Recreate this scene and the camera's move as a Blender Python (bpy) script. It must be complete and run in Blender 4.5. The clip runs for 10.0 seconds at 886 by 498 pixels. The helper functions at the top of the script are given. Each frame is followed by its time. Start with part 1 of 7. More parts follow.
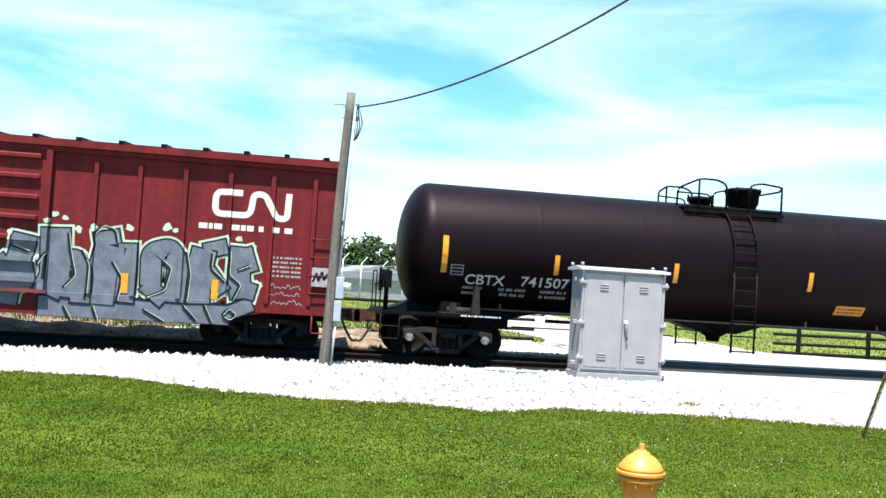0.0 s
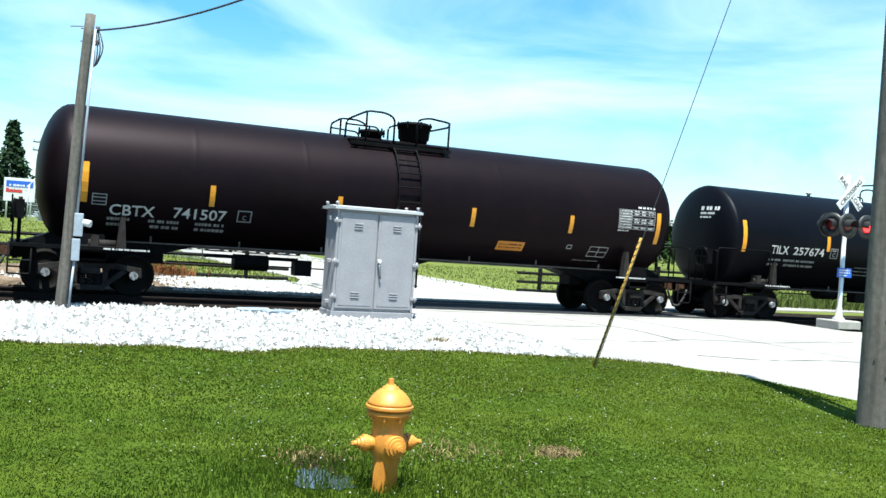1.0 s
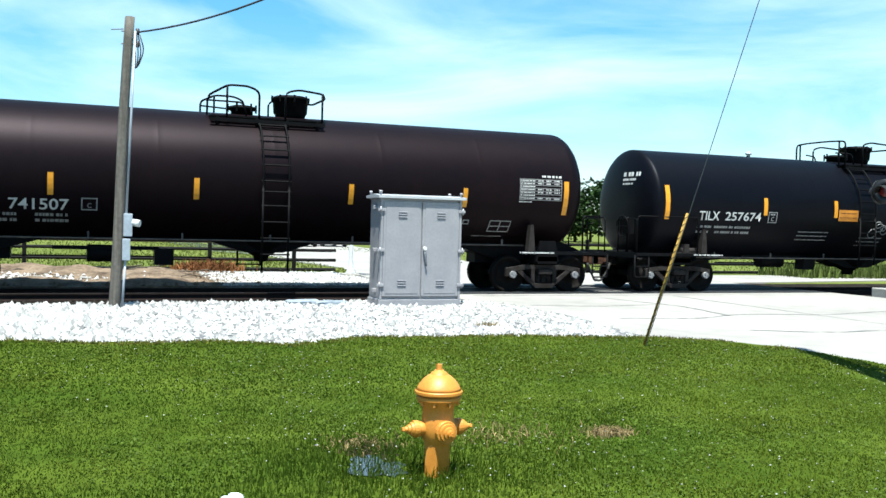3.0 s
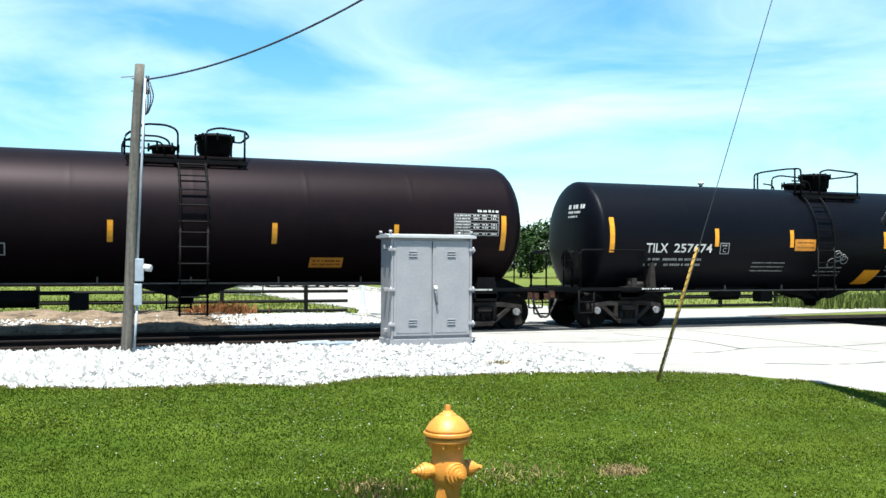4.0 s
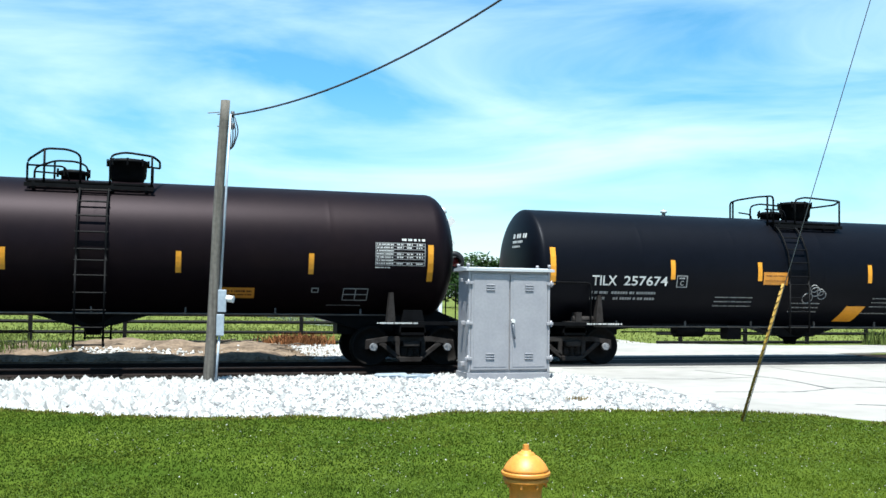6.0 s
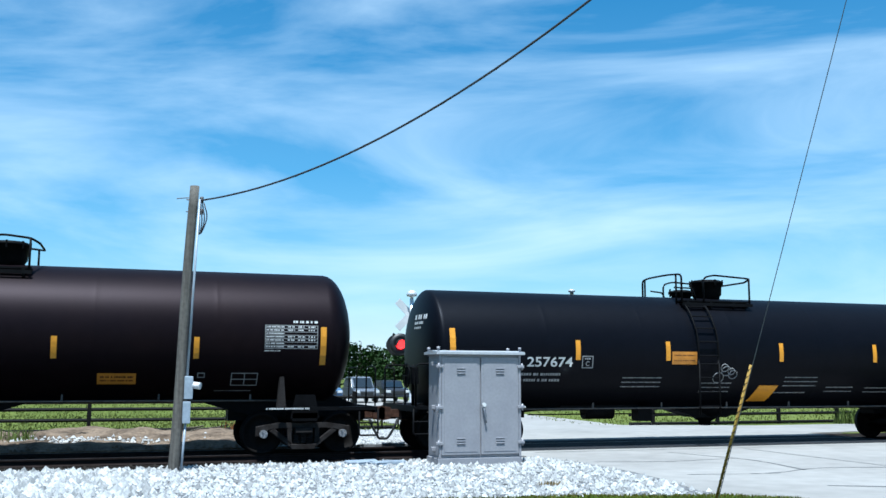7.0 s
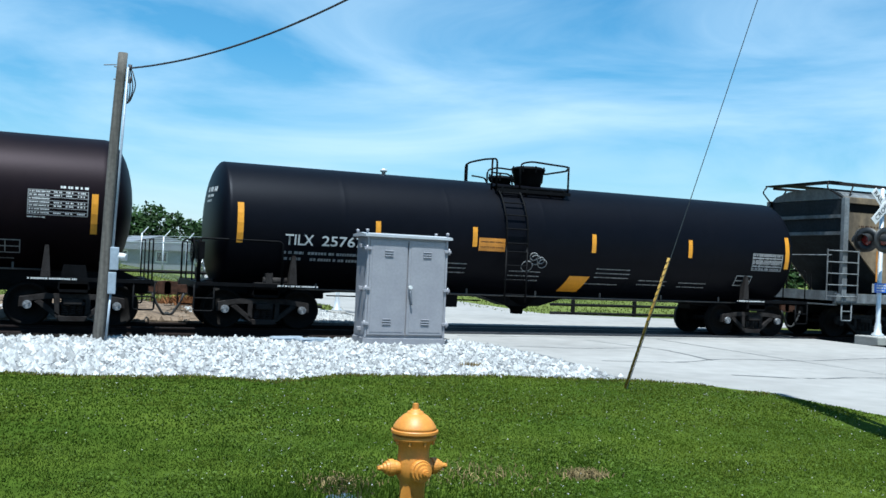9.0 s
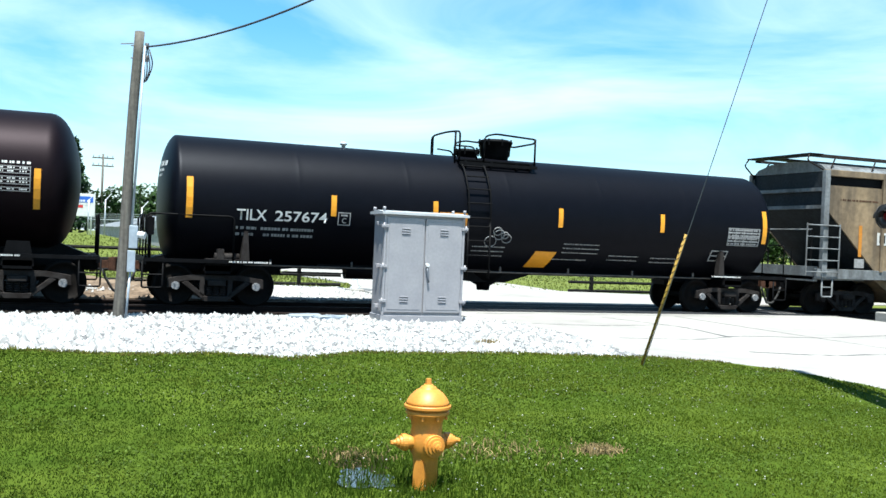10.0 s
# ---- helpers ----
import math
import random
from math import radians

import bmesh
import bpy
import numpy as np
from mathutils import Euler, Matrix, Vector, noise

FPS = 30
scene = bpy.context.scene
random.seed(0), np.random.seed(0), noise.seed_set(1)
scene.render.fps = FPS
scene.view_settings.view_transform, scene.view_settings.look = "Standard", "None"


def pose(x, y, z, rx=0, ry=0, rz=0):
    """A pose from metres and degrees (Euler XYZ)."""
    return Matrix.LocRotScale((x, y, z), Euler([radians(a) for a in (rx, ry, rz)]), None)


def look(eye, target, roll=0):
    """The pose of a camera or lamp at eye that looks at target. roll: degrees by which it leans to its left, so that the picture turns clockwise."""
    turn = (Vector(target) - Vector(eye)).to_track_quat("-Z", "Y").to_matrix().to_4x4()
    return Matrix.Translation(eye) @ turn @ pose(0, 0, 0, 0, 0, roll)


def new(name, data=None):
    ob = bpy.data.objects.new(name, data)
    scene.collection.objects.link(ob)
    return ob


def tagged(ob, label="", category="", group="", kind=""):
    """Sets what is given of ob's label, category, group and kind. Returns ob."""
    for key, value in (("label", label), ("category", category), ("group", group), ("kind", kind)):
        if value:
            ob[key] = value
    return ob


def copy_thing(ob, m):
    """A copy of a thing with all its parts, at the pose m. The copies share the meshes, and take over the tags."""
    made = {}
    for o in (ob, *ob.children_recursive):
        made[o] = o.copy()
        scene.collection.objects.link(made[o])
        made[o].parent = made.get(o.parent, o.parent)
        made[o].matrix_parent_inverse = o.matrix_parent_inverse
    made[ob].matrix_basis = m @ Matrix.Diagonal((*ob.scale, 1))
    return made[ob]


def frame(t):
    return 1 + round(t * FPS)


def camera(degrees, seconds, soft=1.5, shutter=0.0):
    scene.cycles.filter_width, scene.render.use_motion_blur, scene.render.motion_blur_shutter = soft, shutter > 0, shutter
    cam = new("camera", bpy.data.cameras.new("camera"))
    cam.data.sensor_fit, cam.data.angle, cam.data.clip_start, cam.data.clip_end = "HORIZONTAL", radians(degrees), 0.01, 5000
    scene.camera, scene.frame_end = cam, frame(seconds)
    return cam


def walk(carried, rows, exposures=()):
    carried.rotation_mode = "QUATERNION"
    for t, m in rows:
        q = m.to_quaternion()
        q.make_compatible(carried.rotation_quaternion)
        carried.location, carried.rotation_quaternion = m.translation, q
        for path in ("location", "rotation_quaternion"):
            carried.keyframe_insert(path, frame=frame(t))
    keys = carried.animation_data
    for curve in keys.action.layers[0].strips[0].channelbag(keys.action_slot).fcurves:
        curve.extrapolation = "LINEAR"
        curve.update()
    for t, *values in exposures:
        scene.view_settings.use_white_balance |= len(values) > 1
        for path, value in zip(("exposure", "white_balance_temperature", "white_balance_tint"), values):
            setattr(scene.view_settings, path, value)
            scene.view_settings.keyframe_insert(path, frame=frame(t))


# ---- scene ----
# camera: a hand-held phone that stays on one spot of the lawn and pans
cam = camera(49.87, 10.0, soft=1.5)
VIEW = [  # seconds, x, y, z, yaw, pitch, roll
    (0, -0.109, -0.065, 1.670, -9.774, 2.216, 3.549),
    (0.5, -0.067, 0.001, 1.659, -19.979, 0.127, 3.590),
    (1, -0.043, 0.045, 1.643, -24.556, -0.407, 3.887),
    (1.5, -0.027, 0.073, 1.635, -24.782, -2.982, 2.991),
    (2, -0.019, 0.018, 1.629, -24.605, -2.231, 3.016),
    (2.5, -0.015, 0.059, 1.615, -23.120, -2.917, 2.748),
    (2.7, -0.018, 0.052, 1.622, -22.409, -2.325, 2.459),
    (3.8, 0.007, 0.039, 1.649, -21.261, 0.167, -0.910),
    (4, 0.025, 0.033, 1.649, -21.031, 0.886, 0.246),
    (4.5, 0.010, 0.035, 1.651, -18.531, 1.421, 0.152),
    (5, 0.026, 0.045, 1.659, -15.973, 0.304, 0.126),
    (5.5, 0.023, 0.058, 1.661, -15.711, 1.043, 0.450),
    (5.7, 0.018, 0.060, 1.668, -15.936, 1.970, 0.500),
    (6.8, 0.051, 0.036, 1.708, -17.506, 5.916, 0.851),
    (7, 0.055, 0.030, 1.711, -18.049, 7.674, 0.133),
    (7.5, 0.049, -0.008, 1.698, -16.068, 7.218, 0.113),
    (8, 0.040, -0.005, 1.691, -16.409, 6.518, 0.422),
    (8.5, -0.016, -0.043, 1.657, -21.050, 0.833, 2.240),
    (9, 0.002, -0.080, 1.652, -22.402, 0.975, 2.509),
    (9.5, 0.024, -0.095, 1.632, -21.772, 0.604, 2.383),
    (10, 0.042, -0.101, 1.638, -21.304, -0.378, 2.350),
]
# seconds, stops, kelvin, tint: the phone darkens and cools its picture when it tilts up
EXPOSURE = [(0, 1.78, 6600, 9), (0.5, 1.61, 6350, 4), (1, 1.49, 6200, 1), (2.5, 1.37, 6200, 1), (4, 1.45, 6400, 3), (4.5, 1.4, 6150, 0), (5, 1.43, 6200, 1), (5.5, 1.47, 6350, 3), (6.3, 1.21, 5900, 2), (7, 0.92, 5430, 2), (8, 0.62, 5100, 3), (8.5, 0.56, 5170, 2), (9, 0.87, 5600, 1), (9.5, 1.14, 5950, 1), (10, 1.45, 6200, 3)]
walk(cam, [(t, pose(x, y, z, 0, 0, yaw) @ pose(0, 0, 0, 90 + pitch) @ pose(0, 0, 0, 0, 0, roll)) for t, x, y, z, yaw, pitch, roll in VIEW], EXPOSURE)

# world: clear summer sky with thin drifting cloud, high sun behind the camera
SUN_EL, SUN_FROM = radians(71), Vector((-0.38, -0.92, 0)).normalized()
world = bpy.data.worlds.new("sky")
scene.world = world
world.use_nodes = True


def sky_nodes(nt):
    nd, lk = nt.nodes, nt.links
    nd.clear()
    out = nd.new("ShaderNodeOutputWorld")
    bg = nd.new("ShaderNodeBackground")
    bg.inputs["Strength"].default_value = 0.058
    sky = nd.new("ShaderNodeTexSky")
    sky.sky_type = "NISHITA"
    sky.sun_disc = False
    sky.sun_elevation = SUN_EL
    sky.sun_rotation = math.atan2(SUN_FROM.x, SUN_FROM.y)
    sky.air_density, sky.dust_density, sky.ozone_density = 1.0, 0.6, 2.0
    co = nd.new("ShaderNodeTexCoord")
    mp = nd.new("ShaderNodeMapping")
    mp.inputs["Scale"].default_value = (1.0, 1.6, 5.0)
    mp.inputs["Rotation"].default_value = (0.25, 0.15, 0.5)
    lk.new(co.outputs["Generated"], mp.inputs["Vector"])
    n1 = nd.new("ShaderNodeTexNoise")
    n1.inputs["Scale"].default_value, n1.inputs["Detail"].default_value = 1.7, 9
    n1.inputs["Roughness"].default_value, n1.inputs["Distortion"].default_value = 0.55, 0.6
    lk.new(mp.outputs[0], n1.inputs["Vector"])
    r1 = nd.new("ShaderNodeValToRGB")
    r1.color_ramp.elements[0].position, r1.color_ramp.elements[1].position = 0.43, 0.74
    lk.new(n1.outputs["Fac"], r1.inputs["Fac"])
    # the haze thickens the cloud towards the horizon
    sx = nd.new("ShaderNodeSeparateXYZ")
    lk.new(co.outputs["Generated"], sx.inputs[0])
    r2 = nd.new("ShaderNodeMapRange")
    r2.inputs["From Min"].default_value, r2.inputs["From Max"].default_value = 0.0, 0.5
    r2.inputs["To Min"].default_value, r2.inputs["To Max"].default_value = 0.34, 0.0
    lk.new(sx.outputs["Z"], r2.inputs["Value"])
    ad = nd.new("ShaderNodeMath")
    ad.operation, ad.use_clamp = "ADD", True
    ml = nd.new("ShaderNodeMath")
    ml.operation = "MULTIPLY"
    ml.inputs[1].default_value = 0.68
    lk.new(r1.outputs["Color"], ml.inputs[0])
    lk.new(ml.outputs[0], ad.inputs[0])
    lk.new(r2.outputs["Result"], ad.inputs[1])
    mx = nd.new("ShaderNodeMix")
    mx.data_type = "RGBA"
    lk.new(ad.outputs[0], mx.inputs["Factor"])
    deep = nd.new("ShaderNodeHueSaturation")
    deep.inputs["Saturation"].default_value, deep.inputs["Value"].default_value, deep.inputs["Hue"].default_value = 1.75, 1.2, 0.487
    lk.new(sky.outputs["Color"], deep.inputs["Color"])
    lk.new(deep.outputs[0], mx.inputs["A"])
    mx.inputs["B"].default_value = (7.8, 9.2, 10.3, 1)
    lk.new(mx.outputs["Result"], bg.inputs["Color"])
    lk.new(bg.outputs[0], out.inputs["Surface"])


sky_nodes(world.node_tree)
sun = new("sun", bpy.data.lights.new("sun", "SUN"))
sun.data.energy, sun.data.angle, sun.data.color = 5.0, radians(0.53), (1.0, 0.96, 0.90)
sun.matrix_world = look((SUN_FROM * math.cos(SUN_EL) + Vector((0, 0, math.sin(SUN_EL)))) * 60, (0, 0, 0))

TRACK_Y = 22.69  # centre line of the track, rail head at z = 0


# ---- materials ----
def mat(name, color, rough=0.6, metal=0.0, var=0.12, scale=6.0, bump=0.0, bscale=40.0, color2=None, spots=0.45, spec=0.5, rand=0.0, streak=None):
    m = bpy.data.materials.new(name)
    m.use_nodes = True
    nt = m.node_tree
    nd, lk = nt.nodes, nt.links
    b = nd["Principled BSDF"]
    b.inputs["Roughness"].default_value, b.inputs["Metallic"].default_value = rough, metal
    b.inputs["Specular IOR Level"].default_value = spec
    co = nd.new("ShaderNodeTexCoord")
    mp = nd.new("ShaderNodeMapping")
    if streak:
        mp.inputs["Scale"].default_value = streak
    lk.new(co.outputs["Object"], mp.inputs["Vector"])
    n1 = nd.new("ShaderNodeTexNoise")
    n1.inputs["Scale"].default_value, n1.inputs["Detail"].default_value = scale, 6
    n2 = nd.new("ShaderNodeTexNoise")
    n2.inputs["Scale"].default_value, n2.inputs["Detail"].default_value = scale * 7.3, 4
    lk.new(mp.outputs[0], n1.inputs["Vector"])
    lk.new(co.outputs["Object"], n2.inputs["Vector"])
    c2 = color2 or tuple(min(1, c * (1 - var * 2)) for c in color)
    r = nd.new("ShaderNodeValToRGB")
    r.color_ramp.elements[0].position, r.color_ramp.elements[1].position = spots - 0.14, spots + 0.16
    r.color_ramp.elements[0].color, r.color_ramp.elements[1].color = (*c2, 1), (*color, 1)
    lk.new(n1.outputs["Fac"], r.inputs["Fac"])
    hs = nd.new("ShaderNodeHueSaturation")
    mr = nd.new("ShaderNodeMapRange")
    mr.inputs["From Min"].default_value, mr.inputs["From Max"].default_value = 0.3, 0.7
    mr.inputs["To Min"].default_value, mr.inputs["To Max"].default_value = 1 - var, 1 + var
    lk.new(n2.outputs["Fac"], mr.inputs["Value"])
    last = mr.outputs[0]
    if rand:
        geo = nd.new("ShaderNodeNewGeometry")
        m2 = nd.new("ShaderNodeMapRange")
        m2.inputs["To Min"].default_value, m2.inputs["To Max"].default_value = 1 - rand, 1 + rand
        lk.new(geo.outputs["Random Per Island"], m2.inputs["Value"])
        mu = nd.new("ShaderNodeMath")
        mu.operation = "MULTIPLY"
        lk.new(last, mu.inputs[0])
        lk.new(m2.outputs[0], mu.inputs[1])
        last = mu.outputs[0]
    lk.new(last, hs.inputs["Value"])
    lk.new(r.outputs["Color"], hs.inputs["Color"])
    lk.new(hs.outputs[0], b.inputs["Base Color"])
    if bump:
        n3 = nd.new("ShaderNodeTexNoise")
        n3.inputs["Scale"].default_value, n3.inputs["Detail"].default_value = bscale, 5
        lk.new(mp.outputs[0], n3.inputs["Vector"])
        bp = nd.new("ShaderNodeBump")
        bp.inputs["Strength"].default_value, bp.inputs["Distance"].default_value = bump, 0.02
        lk.new(n3.outputs["Fac"], bp.inputs["Height"])
        lk.new(bp.outputs[0], b.inputs["Normal"])
    return m


def glow(name, color, strength):
    m = mat(name, color, 0.3)
    b = m.node_tree.nodes["Principled BSDF"]
    b.inputs["Emission Color"].default_value, b.inputs["Emission Strength"].default_value = (*color, 1), strength
    return m


M = dict(
    tank=mat("tank_black", (0.0032, 0.0018, 0.0026), 0.48, var=0.15, scale=0.7, bump=0.05, bscale=60, color2=(0.0048, 0.0026, 0.0028), spec=0.10, streak=(1.5, 1, 0.35)),
    tank2=mat("tank_blueblack", (0.0014, 0.0016, 0.0030), 0.47, var=0.15, scale=0.7, bump=0.05, bscale=60, color2=(0.0020, 0.0020, 0.0034), spec=0.10, streak=(1.5, 1, 0.35)),
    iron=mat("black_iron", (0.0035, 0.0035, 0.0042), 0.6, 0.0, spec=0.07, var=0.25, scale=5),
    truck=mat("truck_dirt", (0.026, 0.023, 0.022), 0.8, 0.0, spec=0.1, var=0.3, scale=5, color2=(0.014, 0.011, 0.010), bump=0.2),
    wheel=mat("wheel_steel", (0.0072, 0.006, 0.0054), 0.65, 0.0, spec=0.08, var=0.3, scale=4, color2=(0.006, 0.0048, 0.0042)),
    cap=mat("bearing_cap", (0.27, 0.27, 0.28), 0.45, 0.3, var=0.35, scale=20),
    rust=mat("rust", (0.07, 0.034, 0.022), 0.85, 0.0, var=0.3, scale=8, color2=(0.025, 0.014, 0.01), bump=0.3, spec=0.1),
    rail=mat("rail_steel", (0.016, 0.011, 0.010), 0.65, 0.0, var=0.2, scale=6, spec=0.08),
    darkbed=mat("dark_ballast", (0.02, 0.0165, 0.014), 0.95, var=0.25, scale=3, bump=0.6, bscale=18, color2=(0.009, 0.0075, 0.007), spec=0.03),
    darkstone=mat("dark_stone", (0.0248, 0.0212, 0.0185), 0.9, var=0.2, scale=5, rand=0.45, spec=0.03),
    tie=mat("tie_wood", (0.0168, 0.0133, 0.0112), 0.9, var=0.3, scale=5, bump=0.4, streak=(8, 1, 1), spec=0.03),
    yellow=mat("reflective_yellow", (0.619, 0.256, 0.00927), 0.45, var=0.08, scale=3),
    orange=mat("placard_orange", (0.48, 0.185, 0.0155), 0.5, var=0.12, scale=4),
    white=mat("lettering_white", (0.526, 0.526, 0.512), 0.6, var=0.12, scale=12),
    greylet=mat("stencil_grey", (0.263, 0.263, 0.263), 0.7, var=0.2, scale=14),
    boxred=mat("boxcar_red", (0.118, 0.011, 0.013), 0.6, var=0.14, scale=0.9, color2=(0.072, 0.008, 0.009), bump=0.06, streak=(3, 1, 0.5), spec=0.14),
    boxdark=mat("boxcar_recess", (0.11, 0.022, 0.02), 0.7, var=0.2, scale=1.2),
    spray_grey=mat("spray_grey", (0.115, 0.132, 0.162), 0.6, var=0.15, scale=4, spec=0.2),
    spray_green=mat("spray_pale_green", (0.365, 0.482, 0.365), 0.6, var=0.12, scale=4),
    spray_dark=mat("spray_dark", (0.010, 0.012, 0.024), 0.6, var=0.2, scale=6, spec=0.15),
    hopper=mat("hopper_tan", (0.226, 0.165, 0.1), 0.7, var=0.18, scale=1.1, color2=(0.0948, 0.0731, 0.0512), bump=0.05, streak=(2, 1, 0.4), spec=0.2),
    hopgrey=mat("hopper_grey", (0.153, 0.164, 0.171), 0.7, var=0.2, scale=1.6, color2=(0.0731, 0.0731, 0.0731), streak=(2, 1, 0.4), spec=0.2),
    # hopper grey darkened for the shade on the undercut end
    hopend=mat("hopper_grey_shaded", (0.018, 0.022, 0.026), 0.75, var=0.25, scale=1.6, color2=(0.0132, 0.0144, 0.0162), streak=(2, 1, 0.4), spec=0.12),
    galv=mat("galvanised", (0.281, 0.274, 0.289), 0.45, 0.15, var=0.06, scale=2.5, bump=0.02, color2=(0.244, 0.238, 0.256)),
    galvtop=mat("galvanised_lid", (0.453, 0.46, 0.475), 0.4, 0.2, var=0.06, scale=3),
    louvre=mat("louvre_shade", (0.13, 0.14, 0.16), 0.6, var=0.1),
    pole=mat("pole_wood", (0.113, 0.103, 0.0879), 0.9, var=0.2, scale=2.2, bump=0.5, bscale=14, color2=(0.0621, 0.0548, 0.0468), streak=(8, 8, 0.5)),
    conduit=mat("conduit_grey", (0.307, 0.351, 0.402), 0.45, 0.1, var=0.1, scale=3),
    wire=mat("wire_black", (0.03, 0.03, 0.035), 0.6),
    hyd=mat("hydrant_yellow", (0.50, 0.205, 0.028), 0.5, var=0.10, scale=9, bump=0.06, bscale=90, color2=(0.43, 0.16, 0.018)),
    concrete=mat("concrete", (0.324, 0.312, 0.287), 0.85, var=0.10, scale=1.2, bump=0.12, bscale=50, color2=(0.262, 0.249, 0.23), spec=0.1),
    asphalt=mat("road_concrete", (0.275, 0.262, 0.245), 0.85, var=0.09, scale=0.3, bump=0.12, bscale=60, color2=(0.225, 0.214, 0.20), spec=0.1),
    panel=mat("crossing_rubber_shaded", (0.020, 0.021, 0.023), 0.75, var=0.25, scale=2.0, bump=0.2, bscale=30, color2=(0.036, 0.036, 0.038), streak=(0.3, 4, 1), spec=0.02),
    asphalt_dark=mat("crack_tar", (0.10, 0.10, 0.10), 0.8, var=0.2),
    # limestone bed, coloured dark as the shade in gaps between loose stones
    gravel=mat("limestone_gap_shade", (0.17, 0.17, 0.172), 0.9, var=0.15, scale=2, bump=0.6, bscale=18, color2=(0.10, 0.10, 0.104), spec=0.05),
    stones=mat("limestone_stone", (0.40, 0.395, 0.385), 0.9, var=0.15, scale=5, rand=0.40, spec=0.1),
    dirt=mat("bare_dirt", (0.17, 0.125, 0.088), 0.95, var=0.3, scale=1.6, bump=0.9, bscale=5, color2=(0.055, 0.039, 0.027), spec=0.1),
    soil=mat("lawn_soil", (0.056, 0.080, 0.010), 0.95, var=0.2, scale=0.6, bump=0.2, bscale=30, color2=(0.031, 0.054, 0.006), spec=0.02),
    field=mat("far_grass", (0.106, 0.125, 0.0312), 0.95, var=0.2, scale=0.12, bump=0.5, bscale=3, color2=(0.0748, 0.0968, 0.0218), spec=0.04),
    leaf=mat("leaf_green", (0.0187, 0.0424, 0.00869), 0.7, var=0.25, scale=0.5, rand=0.35, spec=0.12),
    needle=mat("needle_green", (0.0137, 0.0312, 0.0112), 0.75, var=0.25, scale=0.5, rand=0.35, spec=0.12),
    brush=mat("brush_leaf", (0.0869, 0.118, 0.0312), 0.8, var=0.25, scale=1.2, rand=0.4, spec=0.04),
    drygreen=mat("dry_edge_grass", (0.137, 0.125, 0.0312), 0.8, var=0.25, scale=3, rand=0.4, spec=0.04),
    deadbrush=mat("dead_brush", (0.187, 0.081, 0.0343), 0.9, var=0.25, scale=2, rand=0.4, spec=0.04),
    fieldblade=mat("field_blade", (0.125, 0.147, 0.0374), 0.8, var=0.2, scale=0.2, rand=0.12, spec=0.04),
    pipe=mat("pipe_grey", (0.085, 0.078, 0.072), 0.6, var=0.2, scale=4, spec=0.15),
    bark=mat("bark", (0.09, 0.07, 0.05), 0.9, var=0.25, scale=3, bump=0.5),
    fence=mat("fence_black", (0.006, 0.006, 0.006), 0.7, var=0.2, spec=0.12),
    chain=mat("chainlink_zinc", (0.42, 0.44, 0.46), 0.5, 0.5, var=0.1),
    redglass=glow("red_lens_lit", (0.9, 0.02, 0.02), 2.2),
    reddark=mat("red_lens_dark", (0.09, 0.006, 0.006), 0.25),
    lampblack=mat("signal_black", (0.012, 0.012, 0.012), 0.5),
    alu=mat("aluminium", (0.62, 0.63, 0.64), 0.4, 0.4, var=0.08),
    sign=mat("sign_white", (0.57, 0.57, 0.555), 0.5, var=0.06, scale=6),
    blue=mat("sign_blue", (0.02, 0.10, 0.45), 0.5, var=0.06),
    signred=mat("sign_red", (0.45, 0.03, 0.03), 0.5),
    carblue=mat("car_paint_blue", (0.06, 0.12, 0.22), 0.25, 0.4, var=0.05),
    cardark=mat("car_paint_dark", (0.03, 0.035, 0.045), 0.25, 0.4, var=0.05),
    carsilver=mat("car_paint_silver", (0.13, 0.15, 0.18), 0.28, 0.5, var=0.05),
    glass=mat("car_glass", (0.015, 0.02, 0.025), 0.08, 0.0, spec=0.9),
    rubber=mat("rubber", (0.02, 0.02, 0.02), 0.8),
    paper=mat("litter_paper", (0.72, 0.78, 0.80), 0.6),
    water=mat("puddle_water", (0.035, 0.045, 0.05), 0.04, spec=0.9),
    darksoil=mat("wet_soil", (0.035, 0.026, 0.018), 0.7, var=0.3, scale=8, bump=0.5, spec=0.04),
    drygrass=mat("dry_grass", (0.225, 0.168, 0.081), 0.9, var=0.2, scale=10, rand=0.25, spec=0.04),
    wall=mat("far_wall", (0.20, 0.21, 0.22), 0.8, var=0.08, scale=0.3),
    roof=mat("far_roof", (0.16, 0.17, 0.19), 0.7, var=0.1, scale=0.3),
)

# car paint: a faint purple sheen on one tank, a faint blue on the other
for key, tint in (("tank", (1.0, 0.80, 0.92)), ("tank2", (0.82, 0.86, 1.0))):
    M[key].node_tree.nodes["Principled BSDF"].inputs["Specular Tint"].default_value = (*tint, 1)


def let_through(m, share):
    """Lets part of the light pass through a blade or a leaf."""
    nt = m.node_tree
    b = nt.nodes["Principled BSDF"]
    tr = nt.nodes.new("ShaderNodeBsdfTranslucent")
    mx = nt.nodes.new("ShaderNodeMixShader")
    mx.inputs[0].default_value = share
    nt.links.new(b.inputs["Base Color"].links[0].from_socket, tr.inputs["Color"])
    nt.links.new(b.outputs[0], mx.inputs[1])
    nt.links.new(tr.outputs[0], mx.inputs[2])
    nt.links.new(mx.outputs[0], nt.nodes["Material Output"].inputs["Surface"])
    return m


